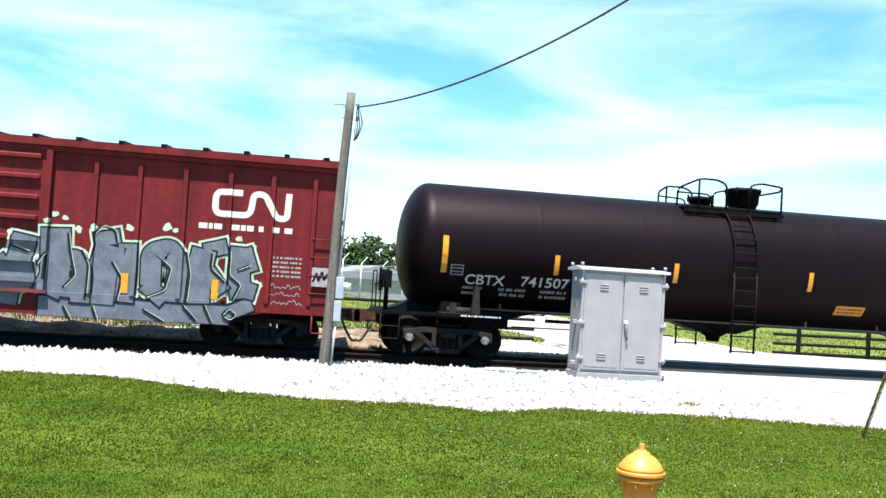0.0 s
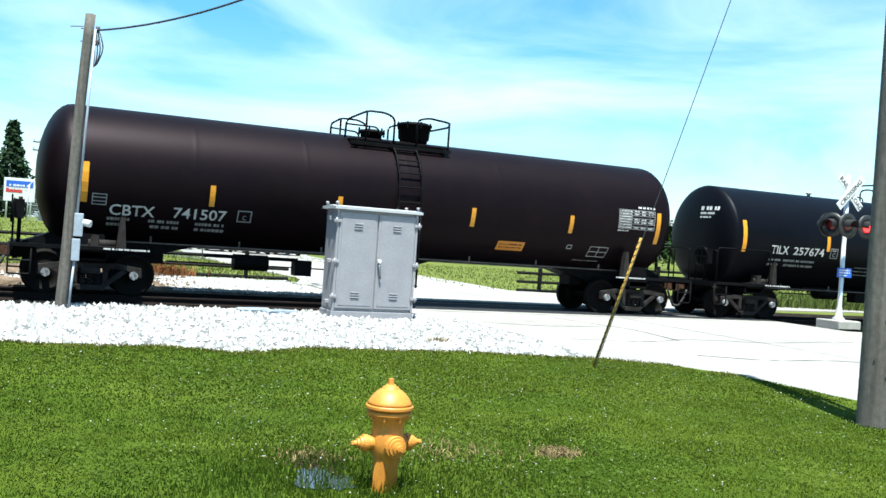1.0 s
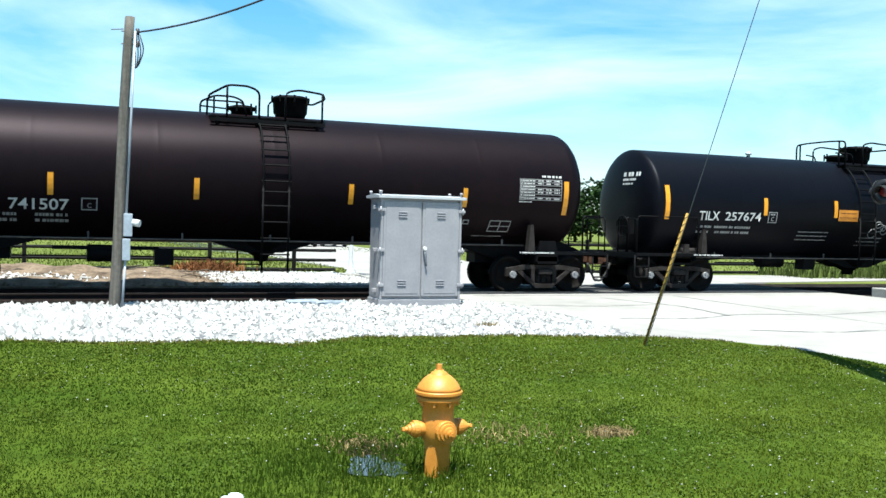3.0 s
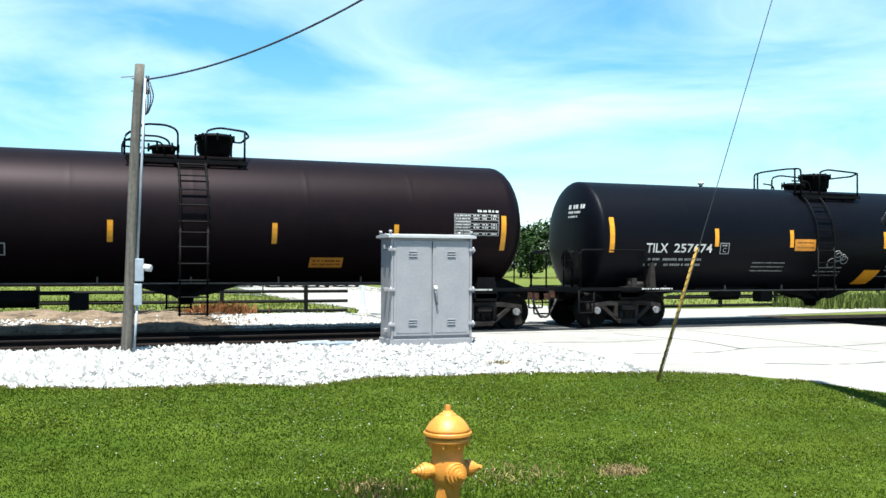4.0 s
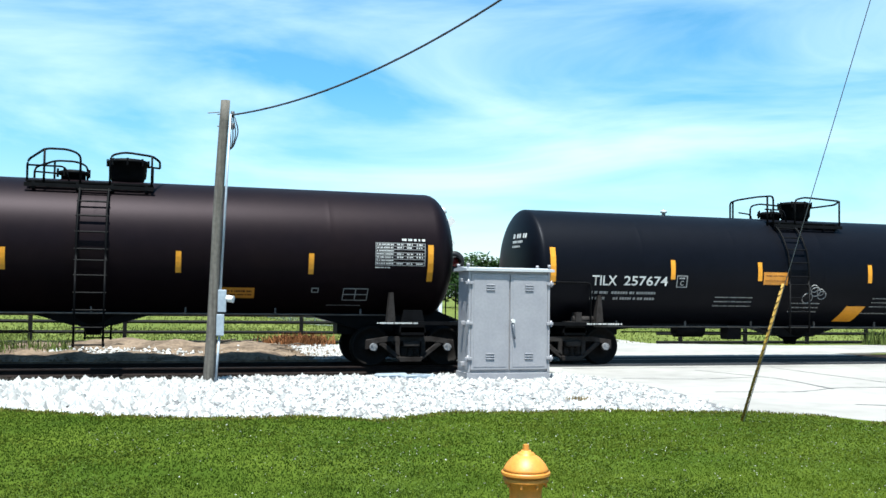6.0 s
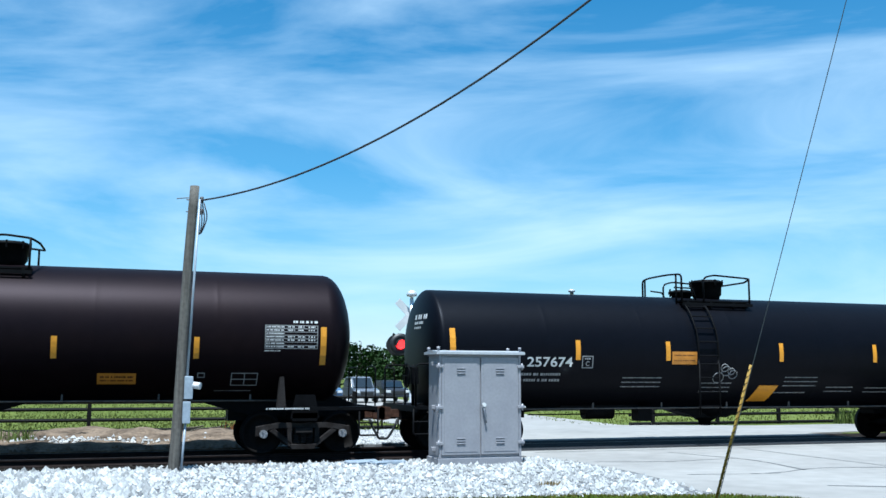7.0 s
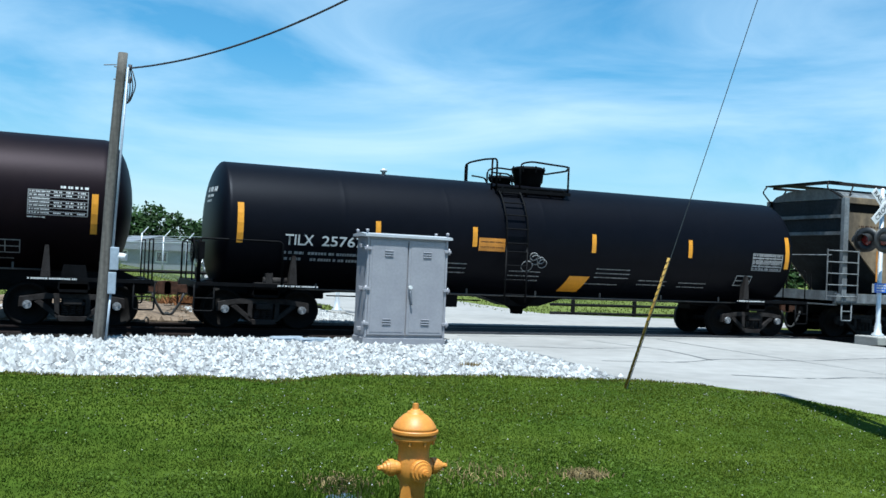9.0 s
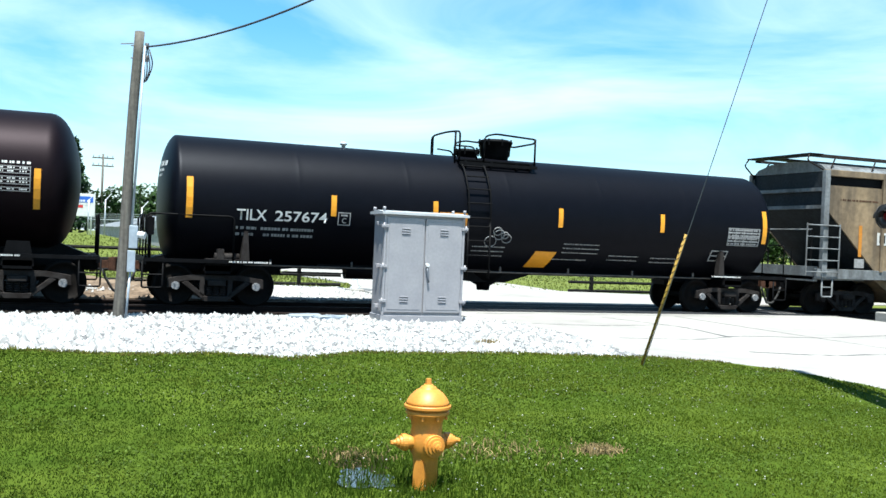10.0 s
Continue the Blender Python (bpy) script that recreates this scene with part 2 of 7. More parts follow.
# ---- mesh helpers ----
def box(bm, x0, x1, y0, y1, z0, z1):
    v = [bm.verts.new((x, y, z)) for x in (x0, x1) for y in (y0, y1) for z in (z0, z1)]
    for f in ((0, 1, 3, 2), (4, 6, 7, 5), (0, 4, 5, 1), (2, 3, 7, 6), (0, 2, 6, 4), (1, 5, 7, 3)):
        bm.faces.new([v[i] for i in f])


def boxm(x0, x1, y0, y1, z0, z1, bevel=0.0):
    bm = bmesh.new()
    box(bm, x0, x1, y0, y1, z0, z1)
    if bevel:
        bmesh.ops.bevel(bm, geom=bm.edges[:], offset=bevel, segments=2, affect="EDGES", profile=0.5)
    return bm


def rod(bm, a, b, r, seg=8, r2=None, caps=True):
    a, b = Vector(a), Vector(b)
    q = (b - a).to_track_quat("Z", "Y").to_matrix()
    r2 = r if r2 is None else r2
    ring = [[bm.verts.new(c + q @ Vector((rr * math.cos(i * math.tau / seg), rr * math.sin(i * math.tau / seg), 0))) for i in range(seg)] for c, rr in ((a, r), (b, r2))]
    for i in range(seg):
        f = bm.faces.new((ring[0][i], ring[0][(i + 1) % seg], ring[1][(i + 1) % seg], ring[1][i]))
        f.smooth = seg > 6
    if caps:
        bm.faces.new(ring[0][::-1])
        bm.faces.new(ring[1])


def tube(bm, pts, r, seg=6, closed=False):
    """A round bar along a bent line."""
    pts = [Vector(p) for p in pts]
    n = len(pts)
    rings = []
    for i, p in enumerate(pts):
        d = (pts[min(i + 1, n - 1)] - pts[max(i - 1, 0)]).normalized()
        side = d.cross(Vector((0, 0, 1)) if abs(d.z) < 0.9 else Vector((1, 0, 0))).normalized()
        up = side.cross(d)
        rings.append([bm.verts.new(p + r * (side * math.cos(k * math.tau / seg) + up * math.sin(k * math.tau / seg))) for k in range(seg)])
    for i in range(n - 1):
        for k in range(seg):
            f = bm.faces.new((rings[i][k], rings[i][(k + 1) % seg], rings[i + 1][(k + 1) % seg], rings[i + 1][k]))
            f.smooth = True
    bm.faces.new(rings[0][::-1])
    bm.faces.new(rings[-1])


def rounded(pts, r=0.12, n=4):
    """The same line with its corners rounded."""
    pts = [Vector(p) for p in pts]
    out = [pts[0]]
    for a, b, c in zip(pts, pts[1:], pts[2:]):
        u, w = (a - b), (c - b)
        k = min(r, u.length * 0.45, w.length * 0.45)
        p, q = b + u.normalized() * k, b + w.normalized() * k
        for i in range(n + 1):
            t = i / n
            out.append(p * (1 - t) ** 2 + b * 2 * t * (1 - t) + q * t * t)
    return out + [pts[-1]]


def lathe(bm, prof, seg=24, m=None, smooth=True):
    """Turns (radius, height) pairs about z, then moves them by m."""
    m = m or Matrix()
    rings = []
    for r, h in prof:
        if r < 1e-5:
            rings.append([bm.verts.new(m @ Vector((0, 0, h)))])
        else:
            rings.append([bm.verts.new(m @ Vector((r * math.cos(k * math.tau / seg), r * math.sin(k * math.tau / seg), h))) for k in range(seg)])
    for a, b in zip(rings, rings[1:]):
        for k in range(seg):
            k2 = (k + 1) % seg
            if len(a) == 1 and len(b) == 1:
                continue
            vs = (a[0], b[k2], b[k]) if len(a) == 1 else (a[k], a[k2], b[0]) if len(b) == 1 else (a[k], a[k2], b[k2], b[k])
            bm.faces.new(vs).smooth = smooth
    for ring, flip in ((rings[0], True), (rings[-1], False)):
        if len(ring) > 1:
            bm.faces.new(ring[::-1] if flip else ring)


def prism(bm, outline, y0, y1):
    """An outline of (x, z) pairs, given depth from y0 to y1."""
    a = [bm.verts.new((x, y0, z)) for x, z in outline]
    b = [bm.verts.new((x, y1, z)) for x, z in outline]
    n = len(a)
    bm.faces.new(a)
    bm.faces.new(b[::-1])
    for i in range(n):
        bm.faces.new((a[i], b[i], b[(i + 1) % n], a[(i + 1) % n]))


def part(name, bm, material, parent=None, label="", at=None):
    me = bpy.data.meshes.new(name)
    bmesh.ops.recalc_face_normals(bm, faces=bm.faces[:])
    bm.to_mesh(me)
    bm.free()
    me.materials.append(material)
    ob = new(name, me)
    ob.parent = parent
    if at is not None:
        ob.matrix_basis = at
    return tagged(ob, label, kind="stuff" if name in ("stencil", "test_panel", "test_panel_text", "placard_text", "notice_text", "scrawl", "writing", "lettering", "sprayed_line", "sprayed_splash") else "")


def thing(name, label, category, x=0, y=0, z=0, rz=0, group="", kind=""):
    e = new(name)
    e.empty_display_size = 0.2
    e.matrix_basis = pose(x, y, z, 0, 0, rz)
    return tagged(e, label, category, group, kind)


def arrays(name, verts, faces, material, parent=None, label="", smooth=False):
    me = bpy.data.meshes.new(name)
    me.from_pydata([tuple(v) for v in verts], [], [tuple(f) for f in faces])
    me.materials.append(material)
    if smooth:
        me.polygons.foreach_set("use_smooth", [True] * len(me.polygons))
    ob = new(name, me)
    ob.parent = parent
    return tagged(ob, label)


def lettering(text, height, width=None):
    """Flat letters as a bmesh in x and y, from the origin to the right, capital height given, stretched to the width."""
    cu = bpy.data.curves.new("letters", "FONT")
    cu.body, cu.size, cu.resolution_u, cu.offset = text, 1.0, 3, 0.012
    tmp = bpy.data.objects.new("letters", cu)
    scene.collection.objects.link(tmp)
    me = bpy.data.meshes.new_from_object(tmp.evaluated_get(bpy.context.evaluated_depsgraph_get()))
    bm = bmesh.new()
    bm.from_mesh(me)
    bpy.data.objects.remove(tmp)
    bpy.data.meshes.remove(me)
    bpy.data.curves.remove(cu)
    xs, ys = [v.co.x for v in bm.verts], [v.co.y for v in bm.verts]
    k = height / (max(ys) - min(ys))
    kx = width / (max(xs) - min(xs)) if width else k
    x0, y0 = min(xs), min(ys)
    for v in bm.verts:
        v.co = Vector(((v.co.x - x0) * kx, (v.co.y - y0) * k, 0))
    return bm


# ---- ground ----
LAWN_EDGE = [(-40, 16.5), (-9, 15.2), (-4, 14.95), (-2.4, 14.8), (-0.7, 13.7), (0.6, 13.05), (1.9, 13.1), (2.8, 12.5), (4.0, 13.15), (5.0, 13.0), (6.4, 12.95), (7.6, 12.5),
             (8.4, 12.35), (9.2, 11.75), (9.65, 10.75), (9.7, 9.4), (9.65, 8.0), (9.6, 4.0)]


def lawn_edge_y(x):
    """How far the lawn reaches at x."""
    e = LAWN_EDGE[:14]
    for (x0, y0), (x1, y1) in zip(e, e[1:]):
        if x0 <= x <= x1:
            return y0 + (y1 - y0) * (x - x0) / (x1 - x0)
    if x > 9.2:
        return 10.9 if x < 9.62 else 4.0
    return 16.5


def sheet(name, outline, z, material, label, category, thick=0.3, kind="structure"):
    bm = bmesh.new()
    f = bm.faces.new([bm.verts.new((x, y, z)) for x, y in outline])
    if f.normal.z < 0 or sum((x1 - x0) * (y1 + y0) for (x0, y0), (x1, y1) in zip(outline, outline[1:] + outline[:1])) > 0:
        f.normal_flip()
    r = bmesh.ops.extrude_face_region(bm, geom=[f])
    for v in r["geom"]:
        if isinstance(v, bmesh.types.BMVert):
            v.co.z -= thick
    bmesh.ops.triangulate(bm, faces=bm.faces[:])
    ob = part(name, bm, material)
    return tagged(ob, label, category, "", kind)


def wavy(points, step=0.25, amp=0.12, seed=3):
    """A line with a ragged edge."""
    rnd = random.Random(seed)
    out = []
    for (x0, y0), (x1, y1) in zip(points, points[1:]):
        n = max(1, int(math.hypot(x1 - x0, y1 - y0) / step)) if abs(x0) < 20 else 1
        for i in range(n):
            t = i / n
            out.append((x0 + (x1 - x0) * t + rnd.uniform(-amp, amp) * 0.5, y0 + (y1 - y0) * t + rnd.uniform(-amp, amp)))
    return out + [points[-1]]


bm = bmesh.new()
rows = [(y, -0.16) for y in (-900, -300, -60, 0, 12, 18.6)] + [(19.2, -0.45), (25.4, -0.45), (25.8, -0.03)] + [(y, -0.03) for y in (30, 40, 60, 90, 150, 300, 900)]

def rise(x, y):
    """The low grassy bank far behind the track, highest to the west of the road."""
    return 1.25 * min(1, max(0, (y - 46) / 16)) * min(1, max(0, (9 - x) / 7))


cols = [-900, -300, -100, -50, -20, -8, -4, 0, 2, 4, 6, 9, 14, 20, 50, 100, 300, 900]
rows = [q for q in rows if q[0] < 40] + [(y, -0.03) for y in (40, 46, 50, 54, 58, 62, 70, 90, 150, 300, 900)]
grid = [[bm.verts.new((x, y, z + rise(x, y))) for x in cols] for y, z in rows]
for r0, r1 in zip(grid, grid[1:]):
    for i in range(len(cols) - 1):
        bm.faces.new((r0[i], r0[i + 1], r1[i + 1], r1[i]))
tagged(part("ground", bm, M["field"]), "flat mown grass field reaching to the horizon", "ground", kind="structure")

sheet("lawn", wavy(LAWN_EDGE[:-1]) + [(9.6, 4.0), (-40, 4.0)], 0.02, M["soil"], "mown green roadside lawn with clover", "lawn")
# limestone bed between lawn and track
LAWN_BACK = [(x, y - 0.35) for x, y in LAWN_EDGE[:13]]
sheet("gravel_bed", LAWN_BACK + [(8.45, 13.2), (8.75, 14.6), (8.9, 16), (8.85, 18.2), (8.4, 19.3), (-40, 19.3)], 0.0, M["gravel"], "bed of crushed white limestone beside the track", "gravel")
# ballast slopes down to the ties
bm = bmesh.new()
prism(bm, [(19.3, 0.0), (19.75, -0.12), (20.8, -0.22), (21.25, -0.21), (24.15, -0.20), (24.2, -0.5), (19.3, -0.5)], -60, 8.35)
for v in bm.verts:
    v.co = Vector((v.co.y, v.co.x, v.co.z))
tagged(part("ballast", bm, M["darkbed"]), "dark stone ballast under the railway track", "ballast", kind="structure")
bm = bmesh.new()
prism(bm, [(19.3, 0.0), (19.75, -0.12), (20.8, -0.22), (21.25, -0.21), (24.2, -0.20), (24.9, -0.15), (25.6, -0.04), (25.6, -0.5), (19.3, -0.5)], 20.4, 120)
for v in bm.verts:
    v.co = Vector((v.co.y, v.co.x, v.co.z))
tagged(part("ballast", bm, M["darkbed"]), "dark ballast under the track past the road", "ballast", kind="structure")
# the road, with the level crossing in it
sheet("road", [(9.62, 3.9), (9.68, 8.0), (9.72, 9.4), (9.67, 10.75), (9.2, 11.78), (8.4, 12.38), (8.45, 13.2), (8.75, 14.6), (8.9, 16), (8.85, 18.2), (8.35, 19.6), (8.35, 25.4), (8.8, 29), (9.6, 34), (9.0, 40),
      (9.4, 55), (12, 90), (22, 90), (19, 60), (17.5, 36), (17.2, 31.6), (22, 30.0), (60, 31), (60, 28.4), (30, 27.2), (20.4, 25.5), (20.4, 18.6), (24, 17.6), (60, 13), (60, -8), (40, -4), (10, 3)], 0.004, M["asphalt"], "pale worn concrete road with a level crossing", "road")
sheet("street", [(-60, -9), (60, -9), (60, -8), (40, -4), (10, 3), (9.62, 3.85), (-60, 3.85)], -0.10, M["asphalt"], "pale concrete street along the lawn", "road")
bm = boxm(-40, 9.6, 3.78, 4.02, -0.15, 0.065, 0.02)
tagged(part("kerb", bm, M["concrete"]), "pale concrete kerb at the edge of the lawn", "kerb", kind="structure")
# far side: bare dirt, limestone and a strip of grass
sheet("dirt_patch", wavy([(-60, 24.3), (-20, 24.3), (-4, 24.3), (3.9, 24.3)], 0.5, 0.1) + wavy([(5.2, 27.5), (4.2, 29.5), (3.4, 30.6), (0, 31.4), (-4, 31.6), (-12, 32), (-60, 32)], 0.4, 0.3, 5), -0.02, M["dirt"], "bare brown dirt behind the track", "dirt")
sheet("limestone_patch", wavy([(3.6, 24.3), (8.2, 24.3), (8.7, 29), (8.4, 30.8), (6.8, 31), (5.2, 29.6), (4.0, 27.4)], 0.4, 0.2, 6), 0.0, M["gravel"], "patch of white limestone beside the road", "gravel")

# ---- track ----
for side in (-1, 1):
    bm = bmesh.new()
    prof = [(-0.075, -0.172), (0.075, -0.172), (0.075, -0.155), (0.012, -0.13), (0.012, -0.05), (0.037, -0.038), (0.037, -0.006), (0.03, 0.0), (-0.03, 0.0), (-0.037, -0.006), (-0.037, -0.038), (-0.012, -0.05), (-0.012, -0.13), (-0.075, -0.155)]
    prism(bm, prof, -60, 120)
    for v in bm.verts:
        v.co = Vector((v.co.y, TRACK_Y + side * 0.7525 + v.co.x, v.co.z))
    tagged(part("rail", bm, M["rail"]), "rusty steel running rail with a dark head", "rail", "rails", "structure")
tie = tagged(part("railway_tie", boxm(-0.115, 0.115, -1.3, 1.3, -0.36, -0.176, 0.012), M["tie"], at=pose(-1.0, TRACK_Y, 0)), "weathered dark wooden railway tie in ballast", "tie", "railway ties")
for i in range(-30, 18):
    if i:
        copy_thing(tie, pose(-1.0 + i * 0.52 + random.uniform(-0.03, 0.03), TRACK_Y + random.uniform(-0.04, 0.04), random.uniform(-0.01, 0.004), 0, 0, random.uniform(-1, 1)))
# flangeway panels of the crossing, blackened to deepen the train's shadow
for y0, y1 in ((21.12, 21.86), (22.06, 23.32), (23.52, 24.3)):
    tagged(part("crossing_panel", boxm(8.36, 20.38, y0, y1, -0.15, 0.012, 0.008), M["panel"]), "worn dark rubber panel of the level crossing, train shadow in its colour", "panel", "crossing panels", "structure")


# ---- train ----
def wheelset(car, x, r=0.457, capmat="cap"):
    bm = bmesh.new()
    turn = pose(0, 0, 0, 90)
    for s in (-1, 1):
        o = s * 0.7525
        prof = [(0.0, -0.02), (0.12, -0.02), (0.13, 0.0), (r - 0.10, 0.02), (r - 0.06, -0.04), (r, -0.055), (r + 0.003, 0.05), (r + 0.027, 0.065), (r + 0.027, 0.085), (r - 0.06, 0.085), (r - 0.11, 0.05), (0.14, 0.05), (0.13, 0.09), (0.0, 0.09)]
        m = Matrix.Translation((0, o, 0)) @ pose(0, 0, 0, -90 if s < 0 else 90)
        # flange on the inner side
        lathe(bm, prof, 28, m)
    rod(bm, (0, -1.02, 0), (0, 1.02, 0), 0.075, 12)
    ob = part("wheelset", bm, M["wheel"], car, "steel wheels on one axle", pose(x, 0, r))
    for s in (-1, 1):
        bm = bmesh.new()
        rod(bm, (0, s * 1.0, 0), (0, s * 1.10, 0), 0.09, 14)
        for k in range(3):
            a = k * math.tau / 3 + 0.4
            rod(bm, (0.06 * math.cos(a), s * 1.09, 0.06 * math.sin(a)), (0.06 * math.cos(a), s * 1.125, 0.06 * math.sin(a)), 0.02, 6)
        part("bearing_cap", bm, M[capmat], ob, "bolted bearing cap")
    return ob


def sideframe(bm, x, y):
    """A cast truck side: arched top bar, sloping tension bar, two pillars, bearing ends."""
    hw = 0.06
    top = [(-1.06, 0.40), (-1.05, 0.62), (-0.80, 0.66), (-0.55, 0.70), (0.55, 0.70), (0.80, 0.66), (1.05, 0.62), (1.06, 0.40), (0.86, 0.42), (0.80, 0.56), (0.52, 0.585), (-0.52, 0.585), (-0.80, 0.56), (-0.86, 0.42)]
    prism(bm, [(x + a, b) for a, b in top], y - hw, y + hw)
    for s in (-1, 1):
        prism(bm, [(x + s * a, b) for a, b in ((0.76, 0.52), (0.64, 0.57), (0.20, 0.215), (0.26, 0.13))], y - hw, y + hw)
        prism(bm, [(x + s * a, b) for a, b in ((0.36, 0.60), (0.25, 0.60), (0.25, 0.20), (0.36, 0.27))], y - hw, y + hw)
    prism(bm, [(x + a, b) for a, b in ((-0.30, 0.23), (0.30, 0.23), (0.26, 0.11), (-0.26, 0.11))], y - hw - 0.02, y + hw + 0.02)


def truck(car, x, r=0.457, capmat="cap"):
    for s in (-1, 1):
        bm = bmesh.new()
        sideframe(bm, x, s * 0.99)
        bmesh.ops.bevel(bm, geom=bm.edges[:], offset=0.012, segments=1, affect="EDGES")
        part("truck_sideframe", bm, M["truck"], car, "dusty cast truck side frame")
        bm = bmesh.new()
        for k in (-0.15, 0, 0.15):
            pts = []
            for i in range(41):
                a = i / 40 * math.tau * 4.5
                pts.append((x + k + 0.062 * math.cos(a), s * 0.99 + 0.062 * math.sin(a), 0.235 + i / 40 * 0.22))
            tube(bm, pts, 0.018, 5)
        part("spring_nest", bm, M["truck"], car)
    bm = boxm(x - 0.2, x + 0.2, -1.15, 1.15, 0.46, 0.60, 0.03)
    part("bolster", bm, M["truck"], car)
    bm = bmesh.new()
    for s in (-1, 1):
        box(bm, x + s * 0.36 - 0.05, x + s * 0.36 + 0.05, -0.85, 0.85, 0.28, 0.40)
        box(bm, x + s * 0.20 - 0.13, x + s * 0.20 + 0.13, -0.60, 0.60, 0.17, 0.44)
        for e in (-1, 1):
            prism(bm, [(x + s * 0.40, 0.36), (x + s * 0.40, 0.56), (x + s * 0.455, 0.60), (x + s * 0.435, 0.34)], e * 0.7525 - 0.06, e * 0.7525 + 0.06)
    part("brake_beam", bm, M["iron"], car)
    return [wheelset(car, x - 0.889, r, capmat), wheelset(car, x + 0.889, r, capmat)]


def coupler(car, end, half):
    """A knuckle coupler with its shank and yoke, and the air hose that hangs beside it."""
    s = end
    bm = bmesh.new()
    box(bm, *sorted((s * (half - 0.75), s * (half - 0.12))), -0.075, 0.075, 0.76, 0.94)
    prism(bm, [(s * (half - 0.22), 0.72), (s * (half - 0.22), 1.0), (s * (half - 0.02), 1.02), (s * (half + 0.07), 0.97), (s * (half + 0.07), 0.73), (s * (half - 0.04), 0.69)], -0.17, 0.12)
    box(bm, *sorted((s * (half - 0.62), s * (half - 0.50))), -0.20, 0.20, 0.68, 1.02)
    part("coupler", bm, M["rust"], car, "rusty knuckle coupler")
    bm = bmesh.new()
    tube(bm, rounded([(s * (half - 0.35), -0.32, 0.74), (s * (half - 0.28), -0.34, 0.55), (s * (half - 0.10), -0.30, 0.26), (s * (half + 0.02), -0.22, 0.27), (s * (half + 0.01), -0.2, 0.30)], 0.2, 5), 0.03, 7)
    part("brake_hose", bm, M["rubber"], car)


def on_tank(bm, x0, z0, R, zc, off=0.006):
    """Wraps a flat sheet of (x, y) onto the near side of a tank."""
    for v in bm.verts:
        z = z0 + v.co.y
        d = max(-0.98, min(0.98, (z - zc) / R))
        v.co = Vector((x0 + v.co.x, -(R * math.sqrt(1 - d * d) + off + v.co.z), z))
    return bm


def flat(w, h, nx=1, ny=4, slant=0.0, rag=0.0):
    bm = bmesh.new()
    g = [[bm.verts.new((w * i / nx + slant * h * j / ny, h * j / ny, 0)) for i in range(nx + 1)] for j in range(ny + 1)]
    for j in range(ny):
        for i in range(nx):
            bm.faces.new((g[j][i], g[j][i + 1], g[j + 1][i + 1], g[j + 1][i]))
    return bm


def slab(w, h, t=0.004, ny=4, slant=0.0):
    bm = flat(w, h, 1, ny, slant)
    r = bmesh.ops.extrude_face_region(bm, geom=bm.faces[:])
    for v in r["geom"]:
        if isinstance(v, bmesh.types.BMVert):
            v.co.z += t
    return bm


def bars(rows, seed):
    """Rows of short dashes for writing too small to read: (x0, x1, z, height)."""
    rnd = random.Random(seed)
    bm = bmesh.new()
    for x0, x1, z, h in rows:
        x = x0
        while x < x1 - 0.01:
            w = min(rnd.uniform(0.5, 1.3) * h * 1.2, x1 - x)
            v = [bm.verts.new(c) for c in ((x, z, 0), (x + w, z, 0), (x + w, z + h, 0), (x, z + h, 0))]
            bm.faces.new(v)
            x += w + h * rnd.choice((0.25, 0.25, 0.9))
    return bm


def frame_lines(w, h, t, nx=0, ny=0):
    bm = bmesh.new()

    def q(x0, x1, y0, y1):
        n = max(1, int((y1 - y0) / 0.12))
        for i in range(n):
            a, b = y0 + (y1 - y0) * i / n, y0 + (y1 - y0) * (i + 1) / n
            bm.faces.new([bm.verts.new(c) for c in ((x0, a, 0), (x1, a, 0), (x1, b, 0), (x0, b, 0))])
    q(0, w, 0, t), q(0, w, h - t, h), q(0, t, t, h - t), q(w - t, w, t, h - t)
    for i in range(nx):
        x = w * (i + 1) / (nx + 1)
        q(x - t / 2, x + t / 2, t, h - t)
    for i in range(ny):
        y = h * (i + 1) / (ny + 1)
        q(t, w - t, y - t / 2, y + t / 2)
    return bm


